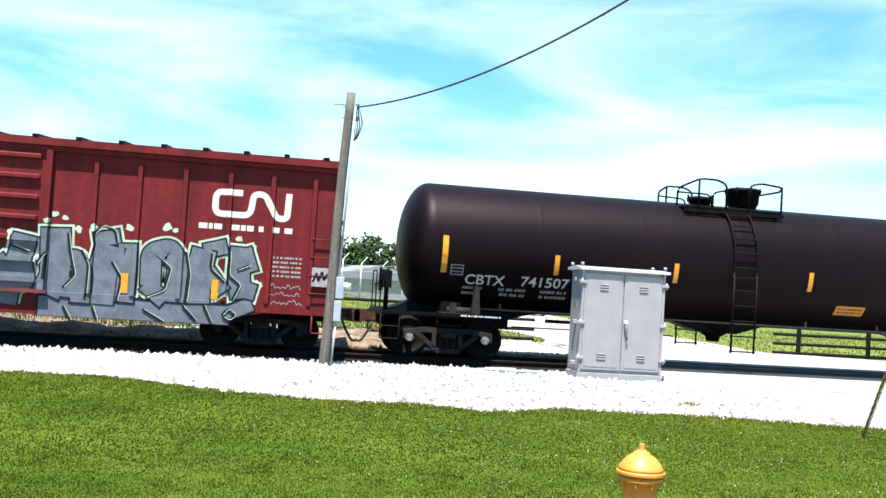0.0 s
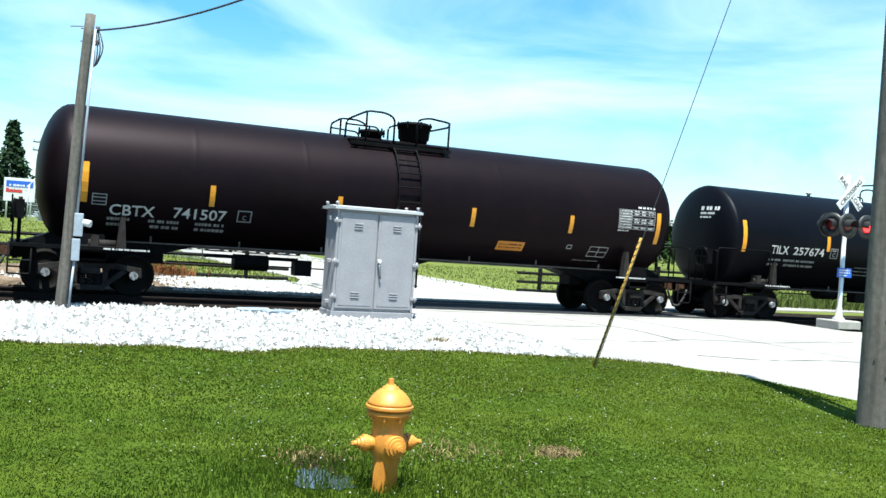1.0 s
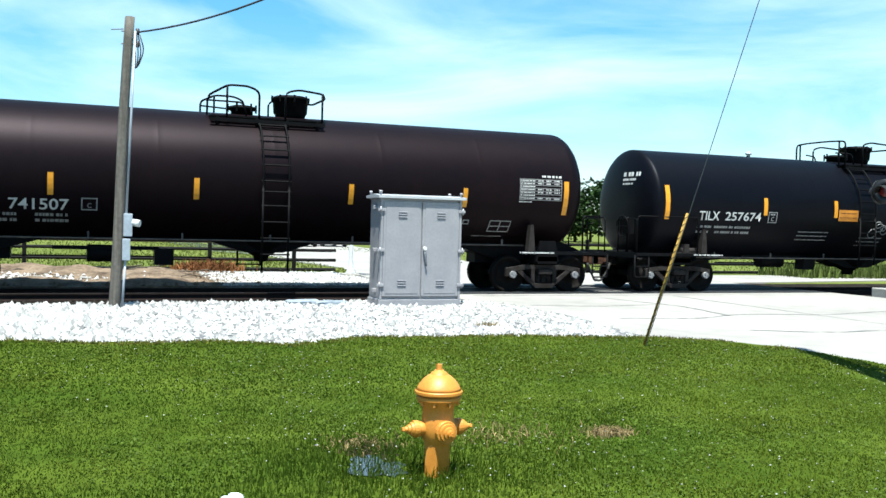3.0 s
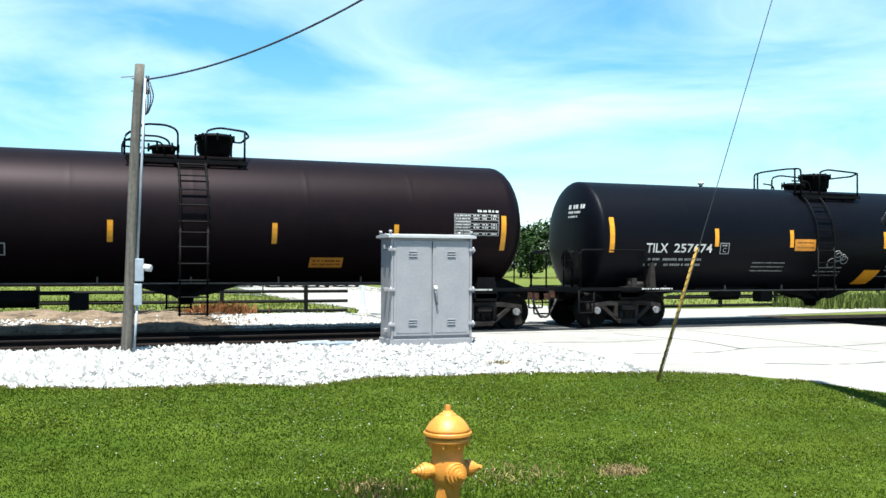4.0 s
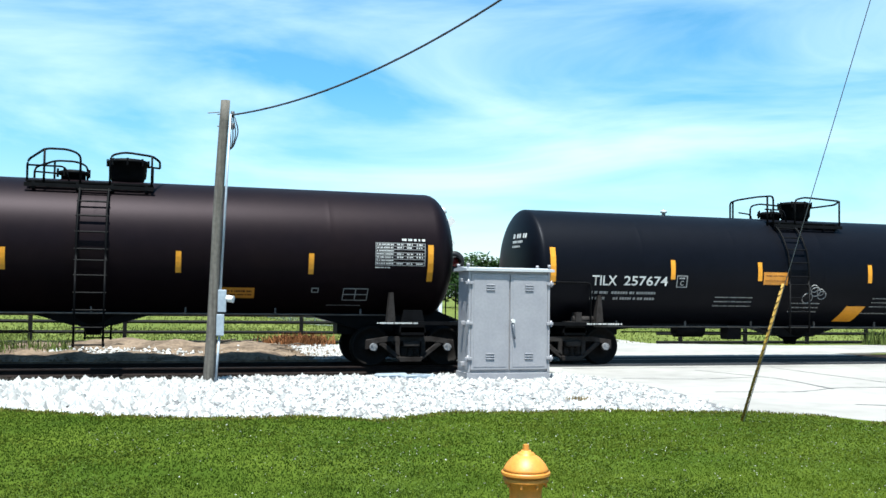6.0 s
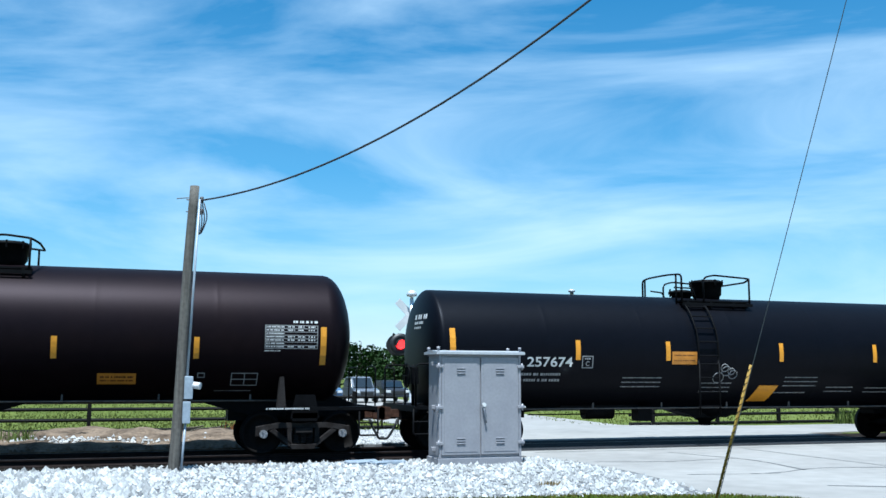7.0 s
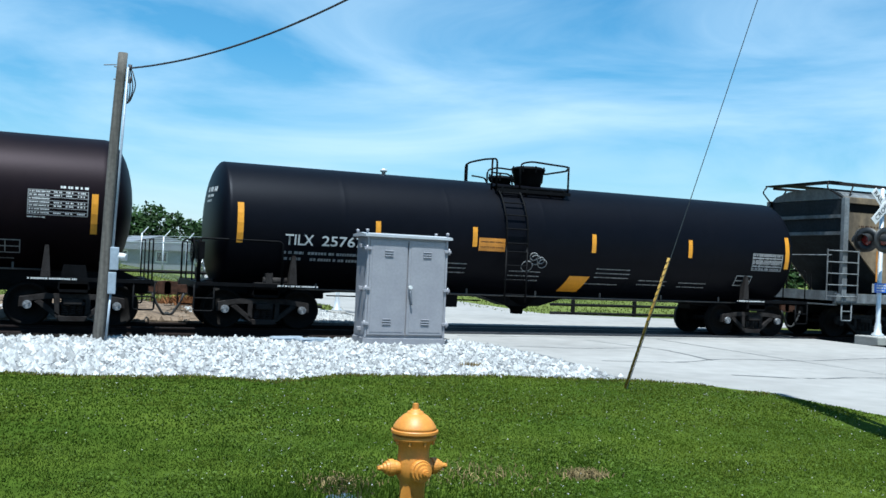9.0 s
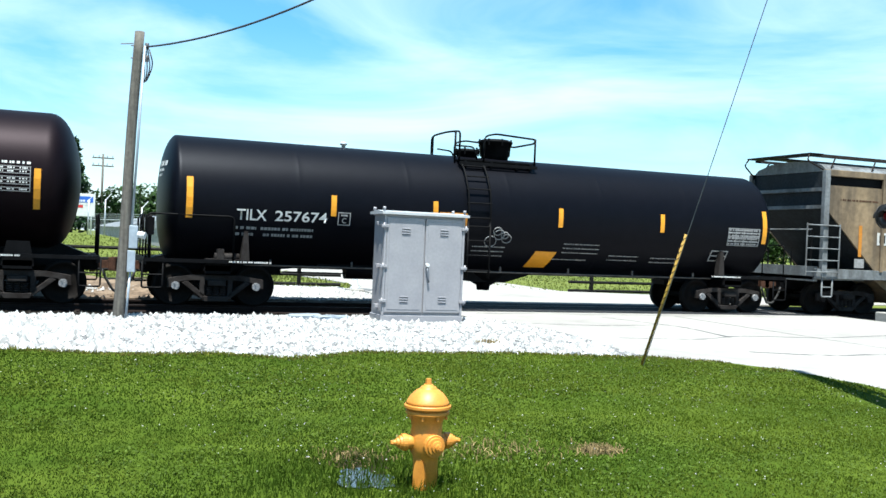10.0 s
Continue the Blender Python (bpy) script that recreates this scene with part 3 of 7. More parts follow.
def tank_car(name, label, cx, half, seam, head, R, zc, tcs, skin, flat_head, lx, dx, mx, p0, p1, lz):
    car = thing(name, label, "tank car", cx, TRACK_Y, 0)
    # shell: straight barrel with dished heads
    prof = []
    n = 10
    for i in range(n + 1):
        a = i / n * math.pi / 2
        if flat_head:
            rr = R * math.sin(a) ** 0.72 if i else 0.0
            prof.append((rr, -seam - head * (1 - (rr / R) ** 2.6) ** 0.62))
        else:
            prof.append((R * math.sin(a), -seam - head * math.cos(a)))
    prof += [(R, -seam + 0.05), (R, -seam + 0.15)]
    for i in range(1, 6):
        x = -seam + 2 * seam * i / 6
        prof += [(R, x - 0.12), (R, x - 0.03), (R + 0.0012, x - 0.012), (R + 0.0012, x + 0.012), (R, x + 0.03), (R, x + 0.12)]
    prof += [(r, -h) for r, h in prof[n + 2::-1]]
    bm = bmesh.new()
    lathe(bm, prof, 96, Matrix.Translation((0, 0, zc)) @ pose(0, 0, 0, 0, 90))
    shell = part("tank", bm, skin, car, "long black cylindrical tank with dished ends")
    # stub sills, bolsters and skirts at both ends
    for s in (-1, 1):
        bm = bmesh.new()
        box(bm, *sorted((s * (tcs - 1.6), s * (half - 0.45))), -0.27, 0.27, 0.72, 1.06)
        prism(bm, [(s * (tcs - 2.3), zc - R + 0.06), (s * (tcs - 1.0), 0.80), (s * (half - 0.55), 0.80), (s * (half - 0.55), 1.02), (s * (seam + 0.1), zc - R + 0.25)], -0.45, 0.45)
        part("stub_sill", bm, M["iron"], car)
        bm = bmesh.new()
        prism(bm, [(s * (tcs - 0.32), 0.80), (s * (tcs + 0.32), 0.80), (s * (tcs + 0.22), zc - R * 0.86), (s * (tcs - 0.22), zc - R * 0.86)], -1.22, -1.16)
        prism(bm, [(s * (tcs - 0.32), 0.80), (s * (tcs + 0.32), 0.80), (s * (tcs + 0.22), zc - R * 0.86), (s * (tcs - 0.22), zc - R * 0.86)], 1.16, 1.22)
        box(bm, *sorted((s * (tcs - 0.28), s * (tcs + 0.28))), -1.22, 1.22, 0.74, 0.92)
        part("body_bolster", bm, M["iron"], car)
        # end platform with grab irons and steps
        bm = bmesh.new()
        box(bm, *sorted((s * (half - 0.95), s * (half - 0.45))), -1.42, 1.42, 1.00, 1.04)
        box(bm, *sorted((s * (half - 0.50), s * (half - 0.44))), -1.45, 1.45, 0.92, 1.06)
        for e in (-1, 1):
            box(bm, *sorted((s * (tcs - 0.6), s * (half - 0.45))), e * 1.43 - 0.03, e * 1.43 + 0.03, 0.98, 1.06)
        part("end_platform", bm, M["iron"], car)
        for e in (-1, 1):
            if s < 0 and flat_head:
                bm = bmesh.new()
                tube(bm, rounded([(s * (half - 0.48), e * 1.40, 1.04), (s * (half - 0.48), e * 1.40, 2.02), (s * (tcs - 0.28), e * 1.50, 2.02), (s * (tcs - 0.28), e * 1.50, 1.04)], 0.12), 0.024)
                part("handrail", bm, M["iron"], car)
            bm = bmesh.new()
            tube(bm, rounded([(s * (half - 0.48), e * 1.38, 1.05), (s * (half - 0.48), e * 1.38, 1.95), (s * (half - 0.48), e * 0.5, 1.95), (s * (half - 0.48), e * 0.5, 1.05)], 0.1), 0.018)
            part("grab_iron", bm, M["iron"], car)
            bm = bmesh.new()
            tube(bm, rounded([(s * (half - 0.85), e * 1.43, 1.0), (s * (half - 0.85), e * 1.43, 0.42), (s * (half - 0.42), e * 1.43, 0.42), (s * (half - 0.42), e * 1.43, 1.0)], 0.05), 0.022)
            rod(bm, (s * (half - 0.85), e * 1.43, 0.70), (s * (half - 0.42), e * 1.43, 0.70), 0.02, 6)
            part("sill_step", bm, M["iron"], car)
            bm = bmesh.new()
            prism(bm, [(s * (tcs - 0.66), 1.02), (s * (tcs - 0.46), 1.02), (s * (tcs - 0.52), 1.72), (s * (tcs - 0.60), 1.72)], e * 1.33 - 0.09, e * 1.33 + 0.09)
            part("shell_bracket", bm, M["truck"], car)
        if s < 0:
            # hand brake on its stand, at one end of the car
            bm = bmesh.new()
            rod(bm, (s * (half - 0.6), -0.75, 1.0), (s * (half - 0.6), -0.75, 2.0), 0.04, 8)
            box(bm, *sorted((s * (half - 0.68), s * (half - 0.5))), -0.95, -0.55, 1.55, 1.95)
            part("brake_stand", bm, M["iron"], car)
            bm = bmesh.new()
            tube(bm, [(s * (half - 0.44), -0.75 + 0.28 * math.cos(k * math.tau / 16), 1.75 + 0.28 * math.sin(k * math.tau / 16)) for k in range(17)], 0.018, 6)
            for k in range(4):
                rod(bm, (s * (half - 0.44), -0.75, 1.75), (s * (half - 0.44), -0.75 + 0.28 * math.cos(k * math.tau / 4), 1.75 + 0.28 * math.sin(k * math.tau / 4)), 0.013, 5)
            part("brake_wheel", bm, M["iron"], car)
            bm = bmesh.new()
            rod(bm, (s * (tcs + 0.1), -1.25, 1.12), (s * (tcs - 0.45), -1.25, 1.12), 0.09, 10)
            box(bm, *sorted((s * (tcs - 0.5), s * (tcs + 0.3))), -1.4, -1.1, 1.04, 1.08)
            box(bm, *sorted((s * (tcs - 0.1), s * (tcs + 0.05))), -1.38, -1.12, 1.08, 1.3)
            part("brake_gear", bm, M["truck"], car)
    # bottom running pipe, catch pan and outlet valve
    bm = bmesh.new()
    for e in (-1, 1):
        y = e * 1.02
        tube(bm, [(-tcs + 0.6, y, zc - R * 0.985 + 0.06), (tcs - 0.6, y, zc - R * 0.985 + 0.06)], 0.022, 6)
        for i in range(7):
            x = -tcs + 1.2 + i * (2 * tcs - 2.4) / 6
            box(bm, x - 0.02, x + 0.02, y - 0.02, y + 0.02, zc - R * 0.98 + 0.05, zc - R * 0.85)
    part("side_pipe", bm, M["pipe"], car)
    bm = bmesh.new()
    lathe(bm, [(0.0, zc - R - 0.42), (0.16, zc - R - 0.42), (0.18, zc - R - 0.30), (0.32, zc - R - 0.22), (0.55, zc - R + 0.02), (0.60, zc - R + 0.20)], 16)
    prism(bm, [(-1.3, zc - R + 0.06), (-0.45, zc - R - 0.2), (0.45, zc - R - 0.2), (1.3, zc - R + 0.06)], -0.35, 0.35)
    part("outlet_valve", bm, M["iron"], car)
    # brake gear under one end
    bm = bmesh.new()
    rod(bm, (-3.9, -0.55, 0.86), (-3.1, -0.55, 0.86), 0.19, 14)
    box(bm, -4.6, -2.4, -0.7, -0.6, 0.94, 1.02)
    box(bm, -2.5, -2.1, -0.85, -0.5, 0.62, 0.98)
    rod(bm, (-3.1, -0.55, 0.80), (-1.2, -0.3, 0.78), 0.018, 6)
    rod(bm, (-5.4, -0.55, 0.80), (-3.9, -0.55, 0.80), 0.018, 6)
    part("brake_cylinder", bm, M["iron"], car)
    # top platform: grating, rails, manway dome and valve housing
    zt = zc + R
    for e in (-1, 1):
        for k in range(4):
            y = e * (0.62 + 0.11 * k)
            part("platform_slat", boxm(p0, p1, y - 0.045, y + 0.045, zt - 0.17, zt - 0.135), M["iron"], car)
        for x in (p0 + 0.15, -0.35, 0.35, p1 - 0.15):
            part("platform_bracket", boxm(x - 0.03, x + 0.03, min(e * 0.5, e * 1.02), max(e * 0.5, e * 1.02), zt - 0.32, zt - 0.17), M["iron"], car)
        part("platform_edge", boxm(p0 - 0.02, p1 + 0.02, e * 1.03 - 0.02, e * 1.03 + 0.02, zt - 0.28, zt - 0.20), M["iron"], car)
        y = e * 1.0
        h = zt + 0.54
        g0, g1 = lx - 0.30, lx + 0.30
        for pts, r in (([(g0, y, zt - 0.17), (g0, y, h - 0.1), (g0 - 0.25, y, h), (p0 + 0.38, y, h), (p0 - 0.02, e * 0.62, h - 0.22), (p0 - 0.02, e * 0.58, zt - 0.1)] if g0 - 0.25 > p0 + 0.4 else
                        [(g0 - 0.06, y, zt - 0.2), (g0 - 0.06, y, h), (g0 - 0.16, e * 0.5, h + 0.02), (g0 - 0.18, 0, h + 0.02)], 0.026),
                       ([(p0, e * 0.6, h - 0.32), (mx - 0.1, e * 0.75, h - 0.34), (mx - 0.02, e * 0.75, zt - 0.12)], 0.022),
                       ([(g1, y, zt - 0.17), (g1, y, h - 0.08), (g1 + 0.3, y, h), (p1 - 0.03, y, h - 0.06), (p1 + 0.12, e * 0.6, h - 0.12), (p1 + 0.12, 0, h - 0.12)], 0.026),
                       ([(p1 - 0.04, y, h - 0.05), (p1 - 0.04, y, zt - 0.2)], 0.026), ([(p0 + 0.36, y, h), (p0 + 0.36, y, zt - 0.2)] if g0 - 0.25 > p0 + 0.4 else [(g0 - 0.10, e * 0.8, h), (g0 - 0.10, e * 0.8, zt - 0.3)], 0.026)):
            bm = bmesh.new()
            tube(bm, rounded(pts, 0.12), r)
            part("platform_rail", bm, M["iron"], car)
    bm = bmesh.new()
    lathe(bm, [(0.34, zt - 0.05), (0.36, zt + 0.05), (0.40, zt + 0.10), (0.42, zt + 0.40), (0.46, zt + 0.41), (0.46, zt + 0.46), (0.36, zt + 0.50), (0.0, zt + 0.53)], 22, Matrix.Translation((dx, 0, 0)))
    dome = part("valve_housing", bm, M["iron"], car, "black round valve housing")
    for k in range(8):
        a = k * math.tau / 8
        bm = bmesh.new()
        rod(bm, (dx + 0.44 * math.cos(a), 0.44 * math.sin(a), zt + 0.34), (dx + 0.44 * math.cos(a), 0.44 * math.sin(a), zt + 0.5), 0.025, 6)
        part("bolt", bm, M["iron"], dome)
    bm = bmesh.new()
    lathe(bm, [(0.26, zt - 0.06), (0.26, zt + 0.10), (0.34, zt + 0.11), (0.34, zt + 0.17), (0.2, zt + 0.21), (0.0, zt + 0.22)], 20, Matrix.Translation((mx, 0, 0)))
    hatch = part("manway", bm, M["iron"], car, "black manway hatch")
    for k in range(6):
        a = k * math.tau / 6
        bm = bmesh.new()
        rod(bm, (mx + 0.33 * math.cos(a), 0.33 * math.sin(a), zt + 0.05), (mx + 0.33 * math.cos(a), 0.33 * math.sin(a), zt + 0.24), 0.025, 6)
        part("bolt", bm, M["iron"], hatch)
    # curved ladders down both sides
    for e in (-1, 1):
        rail_pts = [(e * 0.98, zt - 0.2)]
        for i in range(9):
            a = radians(52 - i * 8.2)
            rail_pts.append((e * (R + 0.10) * math.cos(a), zc + (R + 0.10) * math.sin(a)))
        rail_pts += [(e * (R + 0.10), zc - 0.3), (e * (R + 0.09), zc - 1.0), (e * (R + 0.08), lz)]
        for x in (lx - 0.29, lx + 0.29):
            bm = bmesh.new()
            tube(bm, [(x, y, z) for y, z in rail_pts], 0.026, 6)
            part("ladder_stile", bm, M["iron"], car)
        L = [0]
        for a, b in zip(rail_pts, rail_pts[1:]):
            L.append(L[-1] + math.hypot(b[0] - a[0], b[1] - a[1]))
        d = 0.15
        while d < L[-1]:
            i = max(k for k in range(len(L)) if L[k] <= d)
            if i + 1 < len(L):
                t = (d - L[i]) / (L[i + 1] - L[i])
                y, z = [rail_pts[i][c] + (rail_pts[i + 1][c] - rail_pts[i][c]) * t for c in (0, 1)]
                bm = bmesh.new()
                rod(bm, (lx - 0.33, y, z), (lx + 0.33, y, z), 0.02, 6)
                part("rung", bm, M["iron"], car)
            d += 0.36
    for s in (-1, 1):
        bm = bars([(0, 0.95, 0, 0.035)], 50 + s)
        for v in bm.verts:
            v.co = Vector((s * (tcs - 0.55) - 0.35 + v.co.x, -1.464, 1.005 + v.co.y))
        part("stencil", bm, M["white"], car)
    coupler(car, -1, half), coupler(car, 1, half)
    wheels = truck(car, -tcs) + truck(car, tcs)
    return car, wheels


CARS = []
ca, wh = tank_car("tank_car", "black tank car with worn brownish paint and white lettering", 10.905, 9.07, 7.55, 0.66, 1.51, 2.62, 7.03, M["tank"], False, 0.0, 0.63, -0.52, -1.38, 1.2, 0.5)
CARS.append((ca, wh, 10.905, 0.457))
Ra, Za = 1.51, 2.62
for x, z, h, w in ((-7.28, 1.98, 0.84, 0.13), (-4.64, 2.08, 0.46, 0.115), (-1.71, 2.08, 0.46, 0.115), (1.76, 2.08, 0.46, 0.115), (4.61, 2.10, 0.46, 0.115), (7.36, 1.98, 0.84, 0.13)):
    part("reflector_strip", on_tank(slab(w, h), x - w / 2, z, Ra, Za), M["yellow"], ca, "yellow reflective strip")
part("lettering", on_tank(lettering("CBTX", 0.23, 0.93), -6.75, 1.75, Ra, Za), M["white"], ca, "white stencilled letters")
part("lettering", on_tank(lettering("741507", 0.23, 1.15), -5.43, 1.77, Ra, Za), M["white"], ca, "white stencilled numerals")
part("stencil", on_tank(frame_lines(0.32, 0.26, 0.025), -4.04, 1.78, Ra, Za), M["greylet"], ca)
part("stencil", on_tank(lettering("C", 0.10, 0.08), -3.92, 1.83, Ra, Za), M["greylet"], ca)
part("stencil", on_tank(bars([(0, 0.5, 0.12, 0.06), (0, 0.4, 0.0, 0.06), (0.85, 1.5, 0.12, 0.06), (0.9, 1.5, 0.0, 0.06), (1.85, 2.5, 0.12, 0.06), (1.85, 2.5, 0.0, 0.06)], 4), -6.78, 1.52, Ra, Za), M["greylet"], ca)
part("stencil", on_tank(frame_lines(0.30, 0.24, 0.022, 0, 2), -7.12, 1.94, Ra, Za), M["greylet"], ca)
part("placard", on_tank(slab(0.78, 0.23), 2.62, 1.55, Ra, Za), M["orange"], ca, "faded orange placard")
part("placard_text", on_tank(bars([(0.06, 0.72, 0.13, 0.04), (0.06, 0.72, 0.06, 0.03)], 8), 2.62, 1.55, Ra, Za, 0.014), M["rust"], ca)
part("test_panel", on_tank(frame_lines(1.17, 0.52, 0.014, 0, 6), 6.06, 2.33, Ra, Za), M["greylet"], ca, "white ruled test data table")
part("test_panel_text", on_tank(bars([(0.03, 0.42, 0.03 + 0.073 * k, 0.026) for k in range(7)] + [(0.50 + 0.23 * c, 0.65 + 0.23 * c, 0.03 + 0.073 * k, 0.03) for c in range(3) for k in (0, 2, 3, 5, 6)] + [(0.62, 1.17, 0.57, 0.05), (0.0, 0.35, -0.06, 0.025)], 5), 6.06, 2.33, Ra, Za), M["white"], ca)
part("stencil", on_tank(frame_lines(0.58, 0.28, 0.02, 1, 1), 5.38, 1.52, Ra, Za), M["greylet"], ca)
part("stencil", on_tank(frame_lines(0.16, 0.11, 0.02), 4.66, 1.69, Ra, Za), M["greylet"], ca)
part("stencil", on_tank(bars([(0, 0.8, 0, 0.02)], 9), 5.05, 1.40, Ra, Za), M["greylet"], ca)

cb, wh = tank_car("tank_car", "clean blue-black tank car with white lettering and yellow placards", 29.01, 9.04, 7.90, 0.34, 1.50, 2.37, 6.99, M["tank2"], True, -0.86, 0.18, -0.62, -1.2, 0.89, 0.8)
CARS.append((cb, wh, 29.01, 0.457))
Rb, Zb = 1.50, 2.37
for x, z, h, w in ((-7.69, 1.96, 0.90, 0.14), (-4.47, 2.14, 0.48, 0.125), (-1.97, 2.14, 0.48, 0.125), (1.41, 2.14, 0.48, 0.125), (4.43, 2.14, 0.48, 0.125), (7.76, 1.96, 0.90, 0.14)):
    part("reflector_strip", on_tank(slab(w, h), x - w / 2, z, Rb, Zb), M["yellow"], cb, "yellow reflective strip")
part("lettering", on_tank(lettering("TILX", 0.24, 0.66), -6.66, 1.965, Rb, Zb), M["white"], cb, "white stencilled letters")
part("lettering", on_tank(lettering("257674", 0.235, 1.2), -5.81, 1.97, Rb, Zb), M["white"], cb, "white stencilled numerals")
part("stencil", on_tank(frame_lines(0.30, 0.30, 0.022), -4.36, 1.94, Rb, Zb), M["greylet"], cb)
part("stencil", on_tank(bars([(0.07, 0.23, 0.21, 0.04)], 9), -4.36, 1.94, Rb, Zb), M["greylet"], cb)
part("stencil", on_tank(lettering("C", 0.12, 0.10), -4.26, 1.99, Rb, Zb), M["greylet"], cb)
part("stencil", on_tank(bars([(0.0, 0.45, 0.14, 0.06), (0.55, 1.75, 0.14, 0.06), (0.0, 0.4, 0.0, 0.06), (0.62, 1.75, 0.0, 0.06)], 14), -6.66, 1.62, Rb, Zb), M["greylet"], cb)
part("placard", on_tank(slab(0.72, 0.32), -1.86, 2.05, Rb, Zb), M["orange"], cb, "bright yellow-orange placard")
part("placard_text", on_tank(bars([(0.05, 0.67, 0.22, 0.02), (0.05, 0.67, 0.09, 0.02)], 18), -1.86, 2.05, Rb, Zb, 0.014), M["rust"], cb)
part("placard", on_tank(slab(0.60, 0.42, slant=0.34), 0.72, 1.10, Rb, Zb), M["yellow"], cb, "slanted yellow decal")
for x, z, w, n, sd in ((-3.2, 1.48, 1.1, 3, 1), (-0.9, 1.35, 0.9, 3, 2), (1.6, 1.50, 1.05, 3, 3), (1.2, 1.32, 1.2, 1, 7), (3.0, 1.35, 0.9, 2, 4), (4.3, 1.33, 0.9, 2, 5)):
    part("stencil", on_tank(bars([(0, w, 0.11 * k, 0.024) for k in range(n)], 20 + sd), x, z, Rb, Zb), M["greylet"], cb)
part("test_panel", on_tank(frame_lines(1.05, 0.48, 0.02, 3, 3), 6.55, 1.88, Rb, Zb), M["greylet"], cb, "grey ruled test data table")
part("test_panel_text", on_tank(bars([(0.03, 1.02, 0.03 + 0.075 * k, 0.045) for k in range(6)], 33), 6.55, 1.88, Rb, Zb), M["greylet"], cb)
part("stencil", on_tank(frame_lines(0.55, 0.30, 0.03, 1, 1), 6.12, 1.43, Rb, Zb), M["greylet"], cb)

bm = bars([(0.15, 0.85, 0.16, 0.11), (0.15, 0.7, 0.04, 0.06), (0.15, 0.6, -0.07, 0.05)], 61)
for v in bm.verts:
    y, z = -v.co.x, 2.95 + v.co.y
    v.co = Vector((-7.90 - 0.34 * (1 - (math.hypot(y, z - Zb) / Rb) ** 2.6) ** 0.62 - 0.012, y, z))
part("stencil", bm, M["white"], cb)
for k in range(5):
    bm = bmesh.new()
    cxx, czz, rr = 0.05 + 0.16 * (k % 3) + 0.05 * k, 1.72 + 0.13 * (k % 2) + 0.04 * k, 0.13 - 0.012 * k
    pts = [(-0.5 + cxx + rr * 1.2 * math.cos(i * math.tau / 14 * 1.1), czz + rr * math.sin(i * math.tau / 14 * 1.1)) for i in range(15)]
    tube(bm, [(x, -(Rb * math.sqrt(1 - ((z - Zb) / Rb) ** 2) + 0.002), z) for x, z in pts], 0.012, 4)
    part("scribble", bm, M["greylet"], cb)
bm = bmesh.new()
lathe(bm, [(0.05, Zb + Rb - 0.02), (0.05, Zb + Rb + 0.06), (0.09, Zb + Rb + 0.07), (0.09, Zb + Rb + 0.13), (0.0, Zb + Rb + 0.15)], 10, Matrix.Translation((-3.9, 0, 0)))
part("vent", bm, M["alu"], cb, "small bright top vent")


def stroke(pts, w, r=0.18, n=6):
    """A flat painted line of width w along (x, z) points, corners rounded, as a bmesh in x and y."""
    p = [Vector((q.x, q.z, 0)) for q in rounded([(x, 0, z) for x, z in pts], r, n)]
    bm = bmesh.new()
    row = []
    for i, c in enumerate(p):
        d = (p[min(i + 1, len(p) - 1)] - p[max(i - 1, 0)]).normalized()
        nrm = Vector((-d.y, d.x, 0)) * w / 2
        row.append((bm.verts.new(c + nrm), bm.verts.new(c - nrm)))
    for a, b in zip(row, row[1:]):
        bm.faces.new((a[0], a[1], b[1], b[0]))
    return bm


def onto_side(bm, x0, z0, y):
    for v in bm.verts:
        v.co = Vector((x0 + v.co.x, y - v.co.z, z0 + v.co.y))
    return bm


